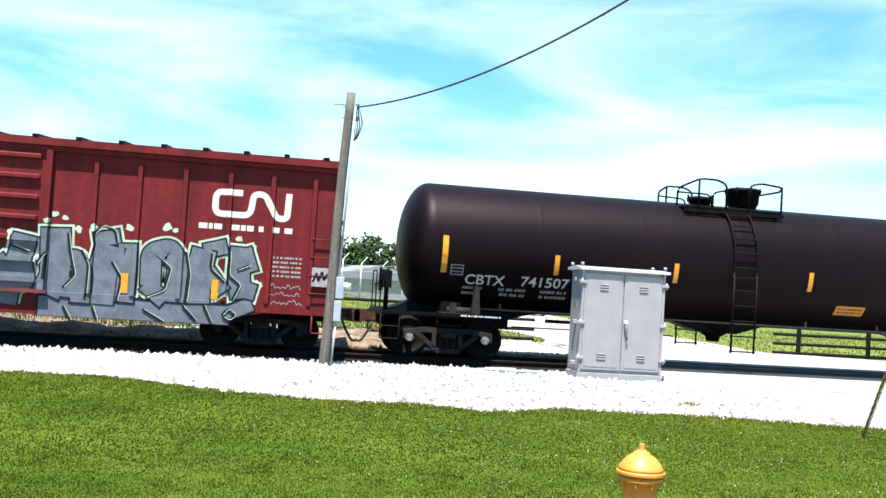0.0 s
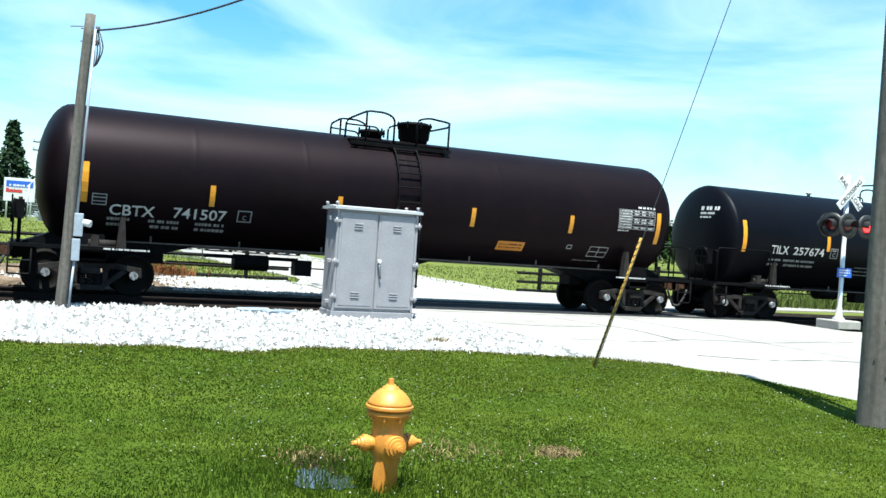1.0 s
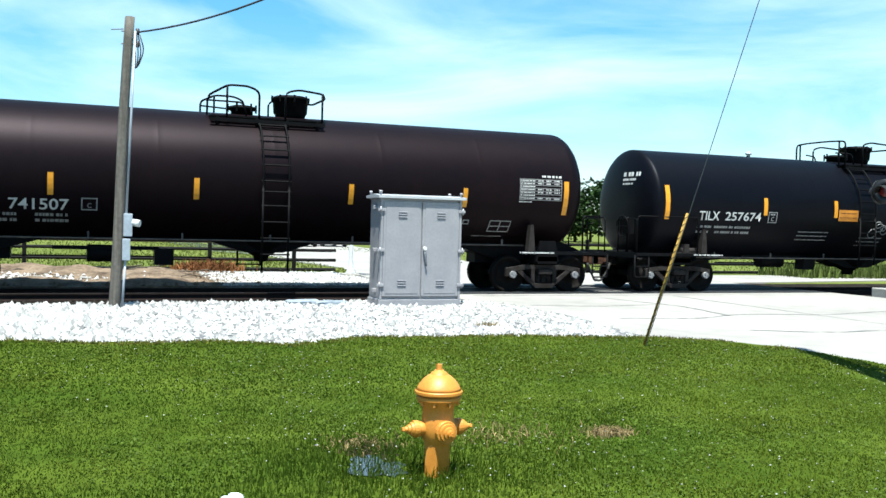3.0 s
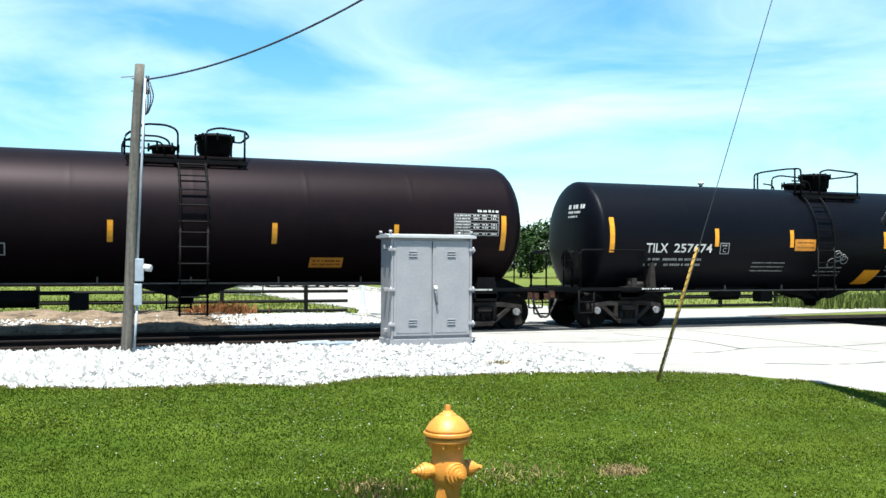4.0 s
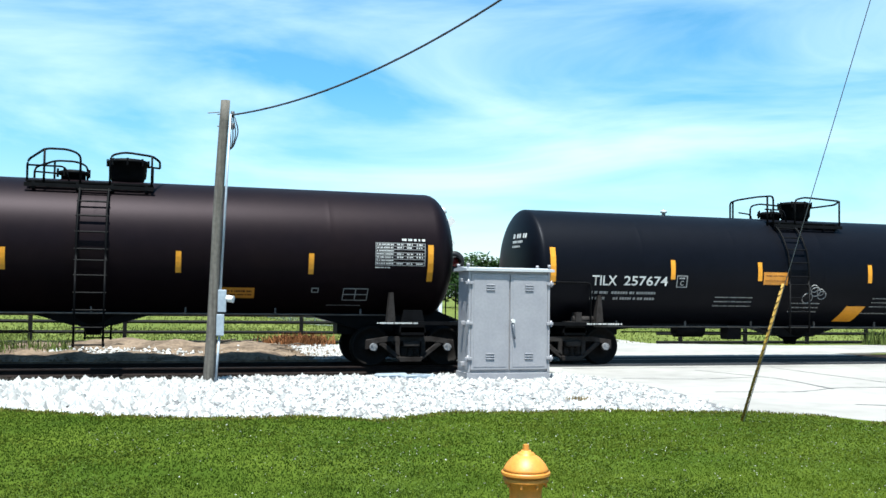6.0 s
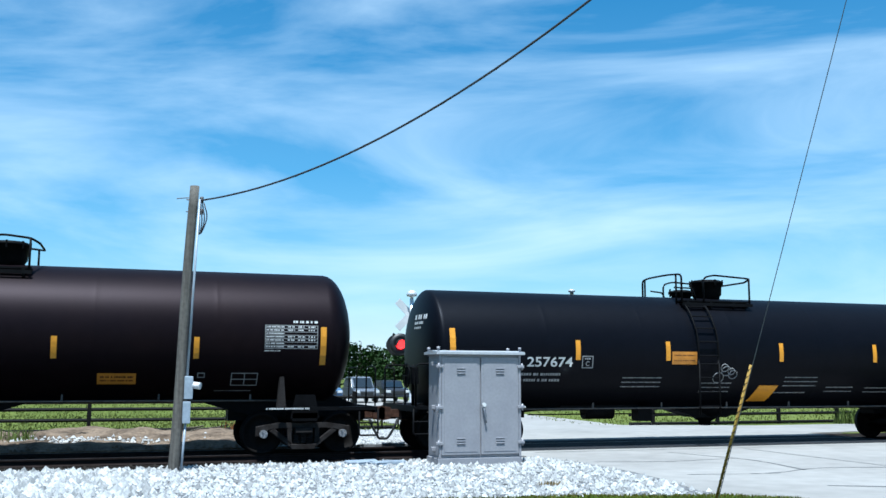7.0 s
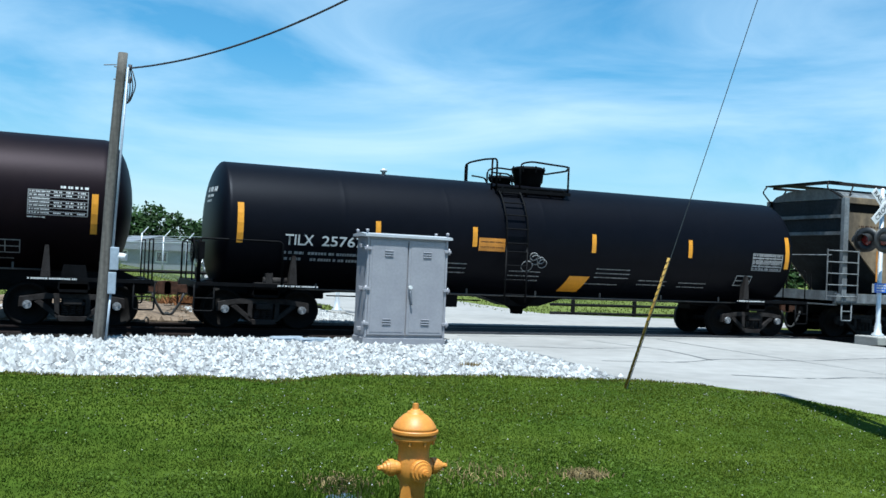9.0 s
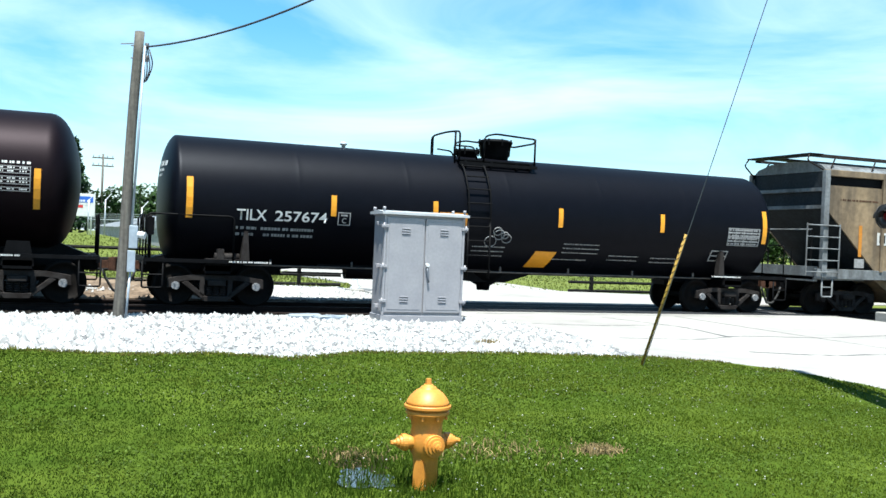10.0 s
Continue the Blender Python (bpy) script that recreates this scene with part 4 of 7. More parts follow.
def box_car():
    """A steel boxcar, half of which is in view: ribbed sides, sliding door, fishbelly sill, painted over by sprayers."""
    cx = -6.57
    car = thing("box_car", "dark red ribbed boxcar with grey spray paint and white lettering", "boxcar", cx, TRACK_Y, 0)
    X = lambda wx: wx - cx  # local place of a mark on the side
    end = X(1.22)
    part("side_wall", boxm(-end, end, -1.54, -1.50, 1.02, 4.06), M["boxred"], car)
    part("side_wall", boxm(-end, end, 1.50, 1.54, 1.02, 4.06), M["boxred"], car)
    for s in (-1, 1):
        part("end_wall", boxm(*sorted((s * (end - 0.06), s * end)), -1.5, 1.5, 1.02, 4.2), M["boxred"], car)
        for k in range(7):
            part("end_rib", boxm(*sorted((s * end, s * (end + 0.06))), -1.45, 1.45, 1.2 + k * 0.42, 1.32 + k * 0.42, 0.02), M["boxred"], car)
        for e in (-1, 1):
            part("corner_post", boxm(*sorted((s * (end - 0.14), s * (end + 0.015))), *sorted((e * 1.5, e * 1.60)), 0.95, 4.14, 0.01), M["boxred"], car)
    part("floor", boxm(-end, end, -1.5, 1.5, 0.98, 1.08), M["iron"], car)
    # eaves and roof
    bm = bmesh.new()
    prism(bm, [(-1.70, 4.11), (-1.70, 4.27), (-1.1, 4.34), (0, 4.41), (1.1, 4.34), (1.70, 4.27), (1.70, 4.11), (1.5, 4.06), (-1.5, 4.06)], -end - 0.04, end + 0.04)
    for v in bm.verts:
        v.co = Vector((v.co.y, v.co.x, v.co.z))
    part("roof", bm, M["boxred"], car)
    n = 18
    for i in range(n):
        x = -end + 0.4 + i * (2 * end - 0.8) / (n - 1)
        bm = bmesh.new()
        for sgn in (-1, 1):
            prism(bm, [(sgn * 1.71, 4.27), (sgn * 1.71, 4.33), (0, 4.46), (0, 4.40)], x - 0.06, x + 0.06)
        for v in bm.verts:
            v.co = Vector((v.co.y, v.co.x, v.co.z))
        part("roof_rib", bm, M["iron"], car)
    for e in (-1, 1):
        part("side_plate", boxm(-end, end, *sorted((e * 1.54, e * 1.635)), 4.00, 4.10, 0.01), M["boxred"], car)
    for wx in (-4.01, -3.11, -2.16, -1.21, -0.29, 0.62, -9.0, -9.9, -10.9, -11.8, -12.7, -13.6):
        for e in (-1, 1):
            bm = bmesh.new()
            prism(bm, [(X(wx) - 0.065, 0.0), (X(wx) - 0.045, 0.07), (X(wx) + 0.045, 0.07), (X(wx) + 0.065, 0.0)], 1.05, 3.86)
            for v in bm.verts:
                v.co = Vector((v.co.x, e * (1.54 + v.co.z), v.co.y))
            part("side_rib", bm, M["boxred"], car)
    # sliding door with horizontal ribs
    d0, d1 = X(-8.1), X(-5.02)
    for e in (-1, 1):
        door = part("door", boxm(d0, d1, *sorted((e * 1.545, e * 1.60)), 1.08, 4.0), M["boxred"], car, "ribbed red sliding door")
        for k in range(7):
            part("door_rib", boxm(d0 + 0.1, d1 - 0.1, *sorted((e * 1.60, e * 1.68)), 1.22 + k * 0.43, 1.34 + k * 0.43, 0.03), M["boxred"], door)
        part("door_post", boxm(d1, d1 + 0.13, *sorted((e * 1.54, e * 1.67)), 1.0, 4.05, 0.01), M["boxred"], car)
        part("door_track", boxm(d0 - 3.0, d1 + 0.2, *sorted((e * 1.60, e * 1.70)), 1.0, 1.08), M["boxdark"], car)
        # side sill, deep between the trucks
        bm = bmesh.new()
        t = X(-0.45)
        prism(bm, [(-end, 1.04), (end, 1.04), (end, 0.84), (t + 0.1, 0.84), (t - 1.1, 0.56), (-t + 1.1, 0.56), (-t - 0.1, 0.84), (-end, 0.84)], e * 1.56 - 0.02, e * 1.56 + 0.02)
        part("side_sill", bm, M["boxred"], car)
    part("centre_sill", boxm(-8.0, 8.0, -0.22, 0.22, 0.66, 1.0), M["iron"], car)
    for s in (-1, 1):
        part("body_bolster", boxm(*sorted((s * 5.98, s * 6.38)), -1.4, 1.4, 0.72, 0.98), M["iron"], car)
        for e in (-1, 1):
            for z in (1.32, 1.72, 2.12, 2.52):
                bm = bmesh.new()
                tube(bm, rounded([(s * (end - 0.62), e * 1.54, z), (s * (end - 0.62), e * 1.62, z), (s * (end - 0.12), e * 1.62, z), (s * (end - 0.12), e * 1.54, z)], 0.04), 0.014)
                part("grab_iron", bm, M["boxred"], car)
            bm = bmesh.new()
            tube(bm, rounded([(s * (end - 0.5), e * 1.56, 0.85), (s * (end - 0.5), e * 1.56, 0.45), (s * (end - 0.1), e * 1.56, 0.45), (s * (end - 0.1), e * 1.56, 0.85)], 0.04), 0.02)
            part("sill_step", bm, M["boxred"], car)
    # markings on the near side
    for wx, z, h, y in ((-3.28, 1.10, 0.42, -1.572), (-1.40, 1.08, 0.42, -1.572), (1.10, 1.05, 0.9, -1.603), (-10.5, 1.1, 0.42, -1.545)):
        part("reflector_strip", onto_side(slab(0.14, h), X(wx) - 0.07, z, y), M["yellow"], car, "yellow reflective strip")
    # the side as paint meets it: ribs, door, posts and sill stand out from the sheet
    RIBS = [X(w) for w in (-4.01, -3.11, -2.16, -1.21, -0.29, 0.62)]
    DOOR_RIBS = [1.22 + k * 0.43 for k in range(7)]

    def depth(x, z):
        if z < 1.046:
            return 1.582
        if x < d1 - 0.001:
            return 1.682 if any(a - 0.001 < z < a + 0.121 for a in DOOR_RIBS) else 1.604
        if x < d1 + 0.131:
            return 1.672
        for q in RIBS:
            k = abs(x - q)
            if k < 0.066 and z < 3.86:
                return 1.612 if k < 0.046 else 1.612 - 0.07 * (k - 0.045) / 0.02
        return 1.542

    def drape(bm, off=0.002):
        """Lays a flat painted shape of (x, z) onto the uneven side."""
        cuts = [(Vector((q + o, 0, 0)), Vector((1, 0, 0))) for q in RIBS for o in (-0.066, -0.045, 0.045, 0.066)]
        cuts += [(Vector((q, 0, 0)), Vector((1, 0, 0))) for q in (d1 - 0.004, d1, d1 + 0.13, d1 + 0.134)]
        cuts += [(Vector((0, q, 0)), Vector((0, 1, 0))) for a in DOOR_RIBS for q in (a - 0.004, a, a + 0.12, a + 0.124)]
        cuts += [(Vector((0, q, 0)), Vector((0, 1, 0))) for q in (1.044, 1.048)]
        for co, no in cuts:
            bmesh.ops.bisect_plane(bm, geom=bm.verts[:] + bm.edges[:] + bm.faces[:], plane_co=co, plane_no=no)
        for v in bm.verts:
            v.co = Vector((v.co.x, -(depth(v.co.x, v.co.y) + off), v.co.y))
        return bm

    def line(pts, w, r=0.1):
        return stroke([(X(a), b) for a, b in pts], w, r)

    def flat_bars(rows, seed, wx, z):
        bm = bars(rows, seed)
        bmesh.ops.translate(bm, vec=(X(wx), z, 0), verts=bm.verts[:])
        return bm

    bm = stroke([(0.62, 0.56), (0.05, 0.56), (0.05, 0.08), (0.80, 0.08), (0.86, 0.56), (1.10, 0.56), (1.38, 0.06), (1.60, 0.06), (1.62, 0.62)], 0.135, 0.16)
    bmesh.ops.translate(bm, vec=(X(-1.56), 2.86, 0), verts=bm.verts[:])
    part("emblem", drape(bm), M["white"], car, "white rounded emblem stroke")
    part("stencil", drape(flat_bars([(0, 0.50, 0, 0.12), (0.70, 1.38, 0, 0.12), (1.58, 2.05, 0, 0.12)], 2, -1.83, 2.60)), M["white"], car)
    part("stencil", drape(flat_bars([(0, 0.62, 0.52 - 0.1 * k, 0.045) for k in range(5)], 3, -0.2, 1.52)), M["greylet"], car)
    for k, (a, b) in enumerate(((-0.22, 1.38), (-0.24, 1.20), (-0.18, 1.04))):
        part("scrawl", drape(line([(a + 0.055 * i, b + ((0.06 + 0.07 * ((i * 5 + k) % 3) / 2) if i % 2 else 0.03 * ((i * 3 + k) % 2)) if (i + k) % 5 else b + 0.06) for i in range(13)], 0.015, 0.05)), M["greylet"], car)
    part("notice", onto_side(slab(0.36, 0.42), X(0.66), 1.48, -1.615), M["greylet"], car, "torn pale notice")
    part("notice_text", onto_side(stroke([(0.03, 0.1), (0.1, 0.3), (0.15, 0.12), (0.22, 0.33), (0.27, 0.15), (0.34, 0.3)], 0.05, 0.03), X(0.66), 1.48, -1.622), M["spray_dark"], car)
    # sprayed letters: pale halo, dark outline, grey body
    LETTERS = (
        ([(-4.73, 2.32), (-4.68, 1.39), (-4.82, 1.05)], 0.55),
        ([(-4.59, 1.61), (-4.3, 1.81), (-4.14, 1.49), (-4.15, 0.91)], 0.38),
        ([(-4.69, 1.17), (-4.33, 1.15)], 0.41),
        ([(-3.71, 2.33), (-3.67, 2.16)], 0.51),
        ([(-3.63, 2.03), (-3.75, 1.44), (-3.77, 0.9)], 0.58),
        ([(-3.26, 2.09), (-3.24, 1.48), (-3.26, 0.97)], 0.38),
        ([(-2.75, 1.36), (-2.77, 2.0), (-2.37, 2.12), (-2.2, 1.76), (-2.24, 1.03)], 0.41),
        ([(-2.81, 1.29), (-2.47, 1.02)], 0.34),
        ([(-1.68, 2.08), (-1.77, 1.57), (-1.75, 1.03)], 0.51),
        ([(-1.61, 2.12), (-1.26, 2.22)], 0.31),
        ([(-1.53, 1.62), (-1.26, 1.28)], 0.34),
        ([(-0.89, 2.17), (-0.91, 1.62), (-0.84, 1.19)], 0.45),
        ([(-0.99, 1.37), (-0.6, 1.28)], 0.34),
        ([(-0.77, 2.17), (-0.63, 1.79)], 0.22),
        ([(-5.33, 2.14), (-5.42, 1.63), (-5.27, 1.13)], 0.48),
        ([(-5.83, 1.6), (-5.53, 1.33), (-5.61, 0.68)], 0.41),
        ([(-5.89, 1.09), (-6.42, 1.28)], 0.41),
        ([(-4.92, 0.6), (-2.99, 0.65)], 0.41),
        ([(-3.13, 0.64), (-1.13, 0.65)], 0.40),
        ([(-1.21, 0.71), (-0.65, 0.99)], 0.29),
    )
    WORD = (0, 0, 0, 1, 1, 1, 2, 2, 3, 3, 3, 4, 4, 4, 5, 5, 5, 6, 6, 6)  # which letter each stroke belongs to
    for grow, mt, base in ((0.17, "spray_green", 0.003), (0.075, "spray_dark", 0.006), (0.0, "spray_grey", 0.0074)):
        for k, (pts, w) in enumerate(LETTERS):
            # the paint runs on a little past the ends of each stroke
            (ax, az), (bx, bz) = pts[0], pts[1]
            (cx_, cz_), (dx_, dz_) = pts[-1], pts[-2]
            n0, n1 = math.hypot(ax - bx, az - bz), math.hypot(cx_ - dx_, cz_ - dz_)
            e = 0.06 + grow * 0.5
            ends = [(ax + (ax - bx) / n0 * e, az + (az - bz) / n0 * e)] + list(pts[1:-1]) + [(cx_ + (cx_ - dx_) / n1 * e, cz_ + (cz_ - dz_) / n1 * e)]
            ends = [(a, max(0.60 + (w + grow) * 0.35, b)) for a, b in ends]
            if WORD[k] == 6 and mt == "spray_green":
                continue
            off = base + 0.0001 * k + (0.0028 * (6 - WORD[k]) if mt != "spray_green" else 0)
            part("sprayed_letter", drape(line(ends, w + grow, 0.14), off), M[mt], car)
    for k, pts in enumerate((
        [(-4.49, 2.3), (-4.43, 1.91), (-4.3, 1.41), (-4.52, 1.14)],
        [(-4.2, 1.96), (-4.03, 1.64), (-4.05, 0.92)],
        [(-3.97, 2.3), (-3.82, 2.51), (-3.55, 2.43), (-3.49, 2.17)],
        [(-3.57, 1.75), (-3.35, 1.4), (-3.42, 0.92)],
        [(-2.55, 1.85), (-2.35, 1.68), (-2.46, 1.2), (-2.82, 1.03)],
        [(-2.05, 2.06), (-1.95, 1.56), (-1.99, 0.98)],
        [(-1.5, 2.06), (-1.52, 1.73), (-1.21, 1.46)],
        [(-1.13, 2.12), (-1.13, 1.61), (-0.87, 1.41), (-1.02, 1.07)],
        [(-0.69, 1.85), (-0.95, 1.73)],
        [(-4.48, 0.75), (-4.32, 0.47)],
        [(-3.9, 0.78), (-3.79, 0.49)],
        [(-2.87, 0.78), (-2.43, 0.54)],
        [(-2.05, 0.9), (-1.75, 0.59)],
        [(-1.61, 0.93), (-1.44, 0.59)],
        [(-1.21, 0.74), (-1.09, 0.89), (-0.92, 0.75), (-1.06, 0.63), (-1.19, 0.7)],
        [(-5.59, 1.98), (-5.24, 1.86)],
        [(-5.07, 1.58), (-4.89, 1.88), (-4.91, 1.3)],
    )):
        part("sprayed_line", drape(line(pts, 0.06, 0.08), 0.029), M["spray_dark"], car)
        part("sprayed_line", drape(line([(a + 0.035, b + 0.01) for a, b in pts], 0.014, 0.08), 0.031), M["spray_green"], car)
    for a, b, r in ((-4.79, 2.68, 0.07), (-4.58, 2.62, 0.06), (-4.29, 2.39, 0.07), (-3.26, 2.50, 0.08), (-2.48, 2.57, 0.09), (-2.30, 2.51, 0.06), (-0.95, 2.42, 0.07), (-0.58, 1.82, 0.09), (-0.51, 1.43, 0.10), (-4.92, 2.53, 0.06), (-5.62, 2.23, 0.07), (-3.98, 2.44, 0.08)):
        bm = bmesh.new()
        bm.faces.new([bm.verts.new((X(a) + r * (1 + 0.25 * math.sin(3 * q + 9 * a)) * math.cos(q), b + r * (1 + 0.25 * math.sin(2 * q + 5 * a)) * math.sin(q), 0)) for q in [i * math.tau / 18 for i in range(18)]])
        part("sprayed_splash", drape(bm, 0.0025), M["spray_green"], car)
    coupler(car, -1, 8.40), coupler(car, 1, 8.40)
    CARS.append((car, truck(car, -6.18, 0.42, "truck") + truck(car, 6.18, 0.42, "truck"), cx, 0.42))


def hopper_car():
    """A covered hopper with its sloping end bay, corner posts, ladder and roof walk."""
    cx, half = 47.3, 9.25
    car = thing("hopper_car", "tan and grey covered hopper car streaked with rust", "hopper car", cx, TRACK_Y, 0)
    e0 = 38.72 - cx  # near corner post
    s0 = e0 + 0.1
    for e in (-1, 1):
        # side sheet with the sloped lower corner
        bm = bmesh.new()
        prism(bm, [(s0, 3.72), (-s0, 3.72), (-s0, 3.05), (-s0 - 1.9, 1.30), (s0 + 1.9, 1.30), (s0, 3.05)], e * 1.55 - 0.025, e * 1.55 + 0.025)
        part("side_sheet", bm, M["hopper"], car, "tan side sheet streaked with rust")
        part("top_chord", boxm(s0 - 0.1, -s0 + 0.1, *sorted((e * 1.50, e * 1.63)), 3.98, 4.16, 0.01), M["hopper"], car)
        # black band: the shade under the top chord, put in as colour
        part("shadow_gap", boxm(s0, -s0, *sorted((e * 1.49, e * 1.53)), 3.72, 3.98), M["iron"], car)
        part("side_sill", boxm(-half + 0.5, half - 0.5, *sorted((e * 1.46, e * 1.60)), 1.06, 1.34, 0.01), M["hopgrey"], car)
        for s in (-1, 1):
            part("corner_post", boxm(*sorted((s * (-e0 + 0.02), s * (-e0 - 0.16))), *sorted((e * 1.50, e * 1.64)), 1.1, 4.14, 0.01), M["hopgrey"], car)
            for dx in (-0.62, 0.55):
                bm = bmesh.new()
                rod(bm, (s * (-e0 + dx * -1), e * 1.66, 1.15), (s * (-e0 - dx), e * 1.66, 2.62), 0.022, 6)
                part("ladder_stile", bm, M["hopgrey"], car)
            for k in range(5):
                bm = bmesh.new()
                rod(bm, (s * (-e0 - 0.57), e * 1.66, 1.25 + 0.33 * k), (s * (-e0 + 0.64), e * 1.66, 1.25 + 0.33 * k), 0.02, 6)
                part("rung", bm, M["hopgrey"], car)
            bm = bmesh.new()
            tube(bm, rounded([(s * (-e0 - 0.05), e * 1.58, 1.08), (s * (-e0 - 0.05), e * 1.58, 0.55), (s * (-e0 - 0.42), e * 1.58, 0.55), (s * (-e0 - 0.42), e * 1.58, 1.08)], 0.04), 0.024)
            rod(bm, (s * (-e0 - 0.05), e * 1.58, 0.82), (s * (-e0 - 0.42), e * 1.58, 0.82), 0.02, 6)
            part("sill_step", bm, M["hopgrey"], car)
    for s in (-1, 1):
        bm = bmesh.new()
        prism(bm, [(s * -s0, 3.05), (s * -s0, 4.10), (s * (-s0 - 0.04), 4.10), (s * (-s0 - 0.04), 3.05), (s * (-s0 - 2.0), 1.25), (s * (-s0 - 1.94), 1.25)], -1.5, 1.5)
        part("slope_sheet", bm, M["hopend"], car, "grey sloped end sheet with its shade painted in")
        for z in (3.05, 3.55):
            part("end_beam", boxm(*sorted((s * -s0, s * (-s0 + 0.10))), -1.5, 1.5, z, z + 0.1), M["hopgrey"], car)
        part("end_deck", boxm(*sorted((s * (half - 0.5), s * (-s0 - 1.6))), -1.46, 1.46, 1.02, 1.12), M["hopgrey"], car)
        part("end_sill", boxm(*sorted((s * (half - 0.62), s * (half - 0.50))), -1.5, 1.5, 0.98, 1.40), M["hopgrey"], car)
        for y in (-1.3, -0.5, 0.5, 1.3):
            bm = bmesh.new()
            rod(bm, (s * (half - 0.55), y, 1.1), (s * (half - 0.55), y, 2.45 if abs(y) > 1 else 1.9), 0.025, 6)
            part("end_post", bm, M["iron"], car)
        bm = bmesh.new()
        rod(bm, (s * (half - 0.55), -1.3, 2.45), (s * (half - 0.55), 1.3, 2.45), 0.022, 6)
        part("end_rail", bm, M["hopgrey"], car)
    # curved roof, hatches, walkway
    bm = bmesh.new()
    prism(bm, [(-1.56, 4.12), (-1.35, 4.28), (-0.8, 4.42), (0, 4.47), (0.8, 4.42), (1.35, 4.28), (1.56, 4.12)], s0, -s0)
    for v in bm.verts:
        v.co = Vector((v.co.y, v.co.x, v.co.z))
    part("roof", bm, M["hopgrey"], car)
    for e in (-1, 1):
        part("roof_walk", boxm(s0 - 0.3, -s0 + 0.3, *sorted((e * 0.62, e * 1.12)), 4.60, 4.64), M["iron"], car)
        part("hatch_rail", boxm(s0 - 0.1, -s0 + 0.1, *sorted((e * 1.36, e * 1.40)), 4.52, 4.60), M["truck"], car)
        for i in range(12):
            x = s0 + 0.2 + i * (-2 * s0 - 0.4) / 11
            bm = bmesh.new()
            rod(bm, (x, e * 1.45, 4.14), (x + 0.25, e * 1.38, 4.56), 0.025, 6)
            part("roof_brace", bm, M["truck"], car)
    for s in (-1, 1):
        part("roof_end_walk", boxm(*sorted((s * (-s0 - 0.05), s * (-s0 + 0.45))), -1.35, 1.35, 4.58, 4.62), M["iron"], car)
        for e in (-1, 1):
            bm = bmesh.new()
            tube(bm, rounded([(s * (-s0 + 0.42), e * 1.3, 4.60), (s * (-s0 + 0.55), e * 1.35, 4.4), (s * (-s0 + 0.1), e * 1.52, 4.14)], 0.1), 0.024)
            part("roof_brace", bm, M["truck"], car)
    # hopper outlets
    for x in (-4.5, 0, 4.5):
        bm = bmesh.new()
        prism(bm, [(x - 2.2, 1.35), (x + 2.2, 1.35), (x + 0.6, 0.35), (x - 0.6, 0.35)], -1.2, 1.2)
        part("outlet_bay", bm, M["hopper"], car)
    for x in (-6.4, -2.1, 2.1, 6.4):
        for e in (-1, 1):
            part("side_post", boxm(x - 0.05, x + 0.05, *sorted((e * 1.57, e * 1.63)), 1.3, 3.98), M["hopper"], car)
    part("reflector_strip", onto_side(slab(0.12, 0.9), e0 + 1.32, 1.72, -1.585), M["orange"], car, "faded yellow reflective strip")
    plate = part("number_panel", onto_side(slab(1.5, 0.36), e0 + 2.02, 2.08, -1.578), M["white"], car, "white number panel")
    part("stencil", onto_side(bars([(0, 1.3, 0.0, 0.24)], 41), e0 + 2.1, 2.14, -1.586), M["lampblack"], plate)
    part("stencil", onto_side(bars([(0, 0.6, 0.0, 0.34)], 42), e0 + 2.02, 2.68, -1.58), M["white"], car)
    part("stencil", onto_side(bars([(0, 1.4, 0, 0.05)], 43), e0 + 0.6, 3.3, -1.58), M["rust"], car)
    part("decal", onto_side(slab(0.36, 0.26), e0 + 1.2, 1.40, -1.58), M["greylet"], car)
    part("centre_sill", boxm(-half + 0.4, half - 0.4, -0.25, 0.25, 0.7, 1.02), M["iron"], car)
    coupler(car, -1, half), coupler(car, 1, half)
    CARS.append((car, truck(car, -half + 1.25 + 0.89, 0.457, "truck") + truck(car, half - 2.14, 0.457, "truck"), cx, 0.457))


box_car()
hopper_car()


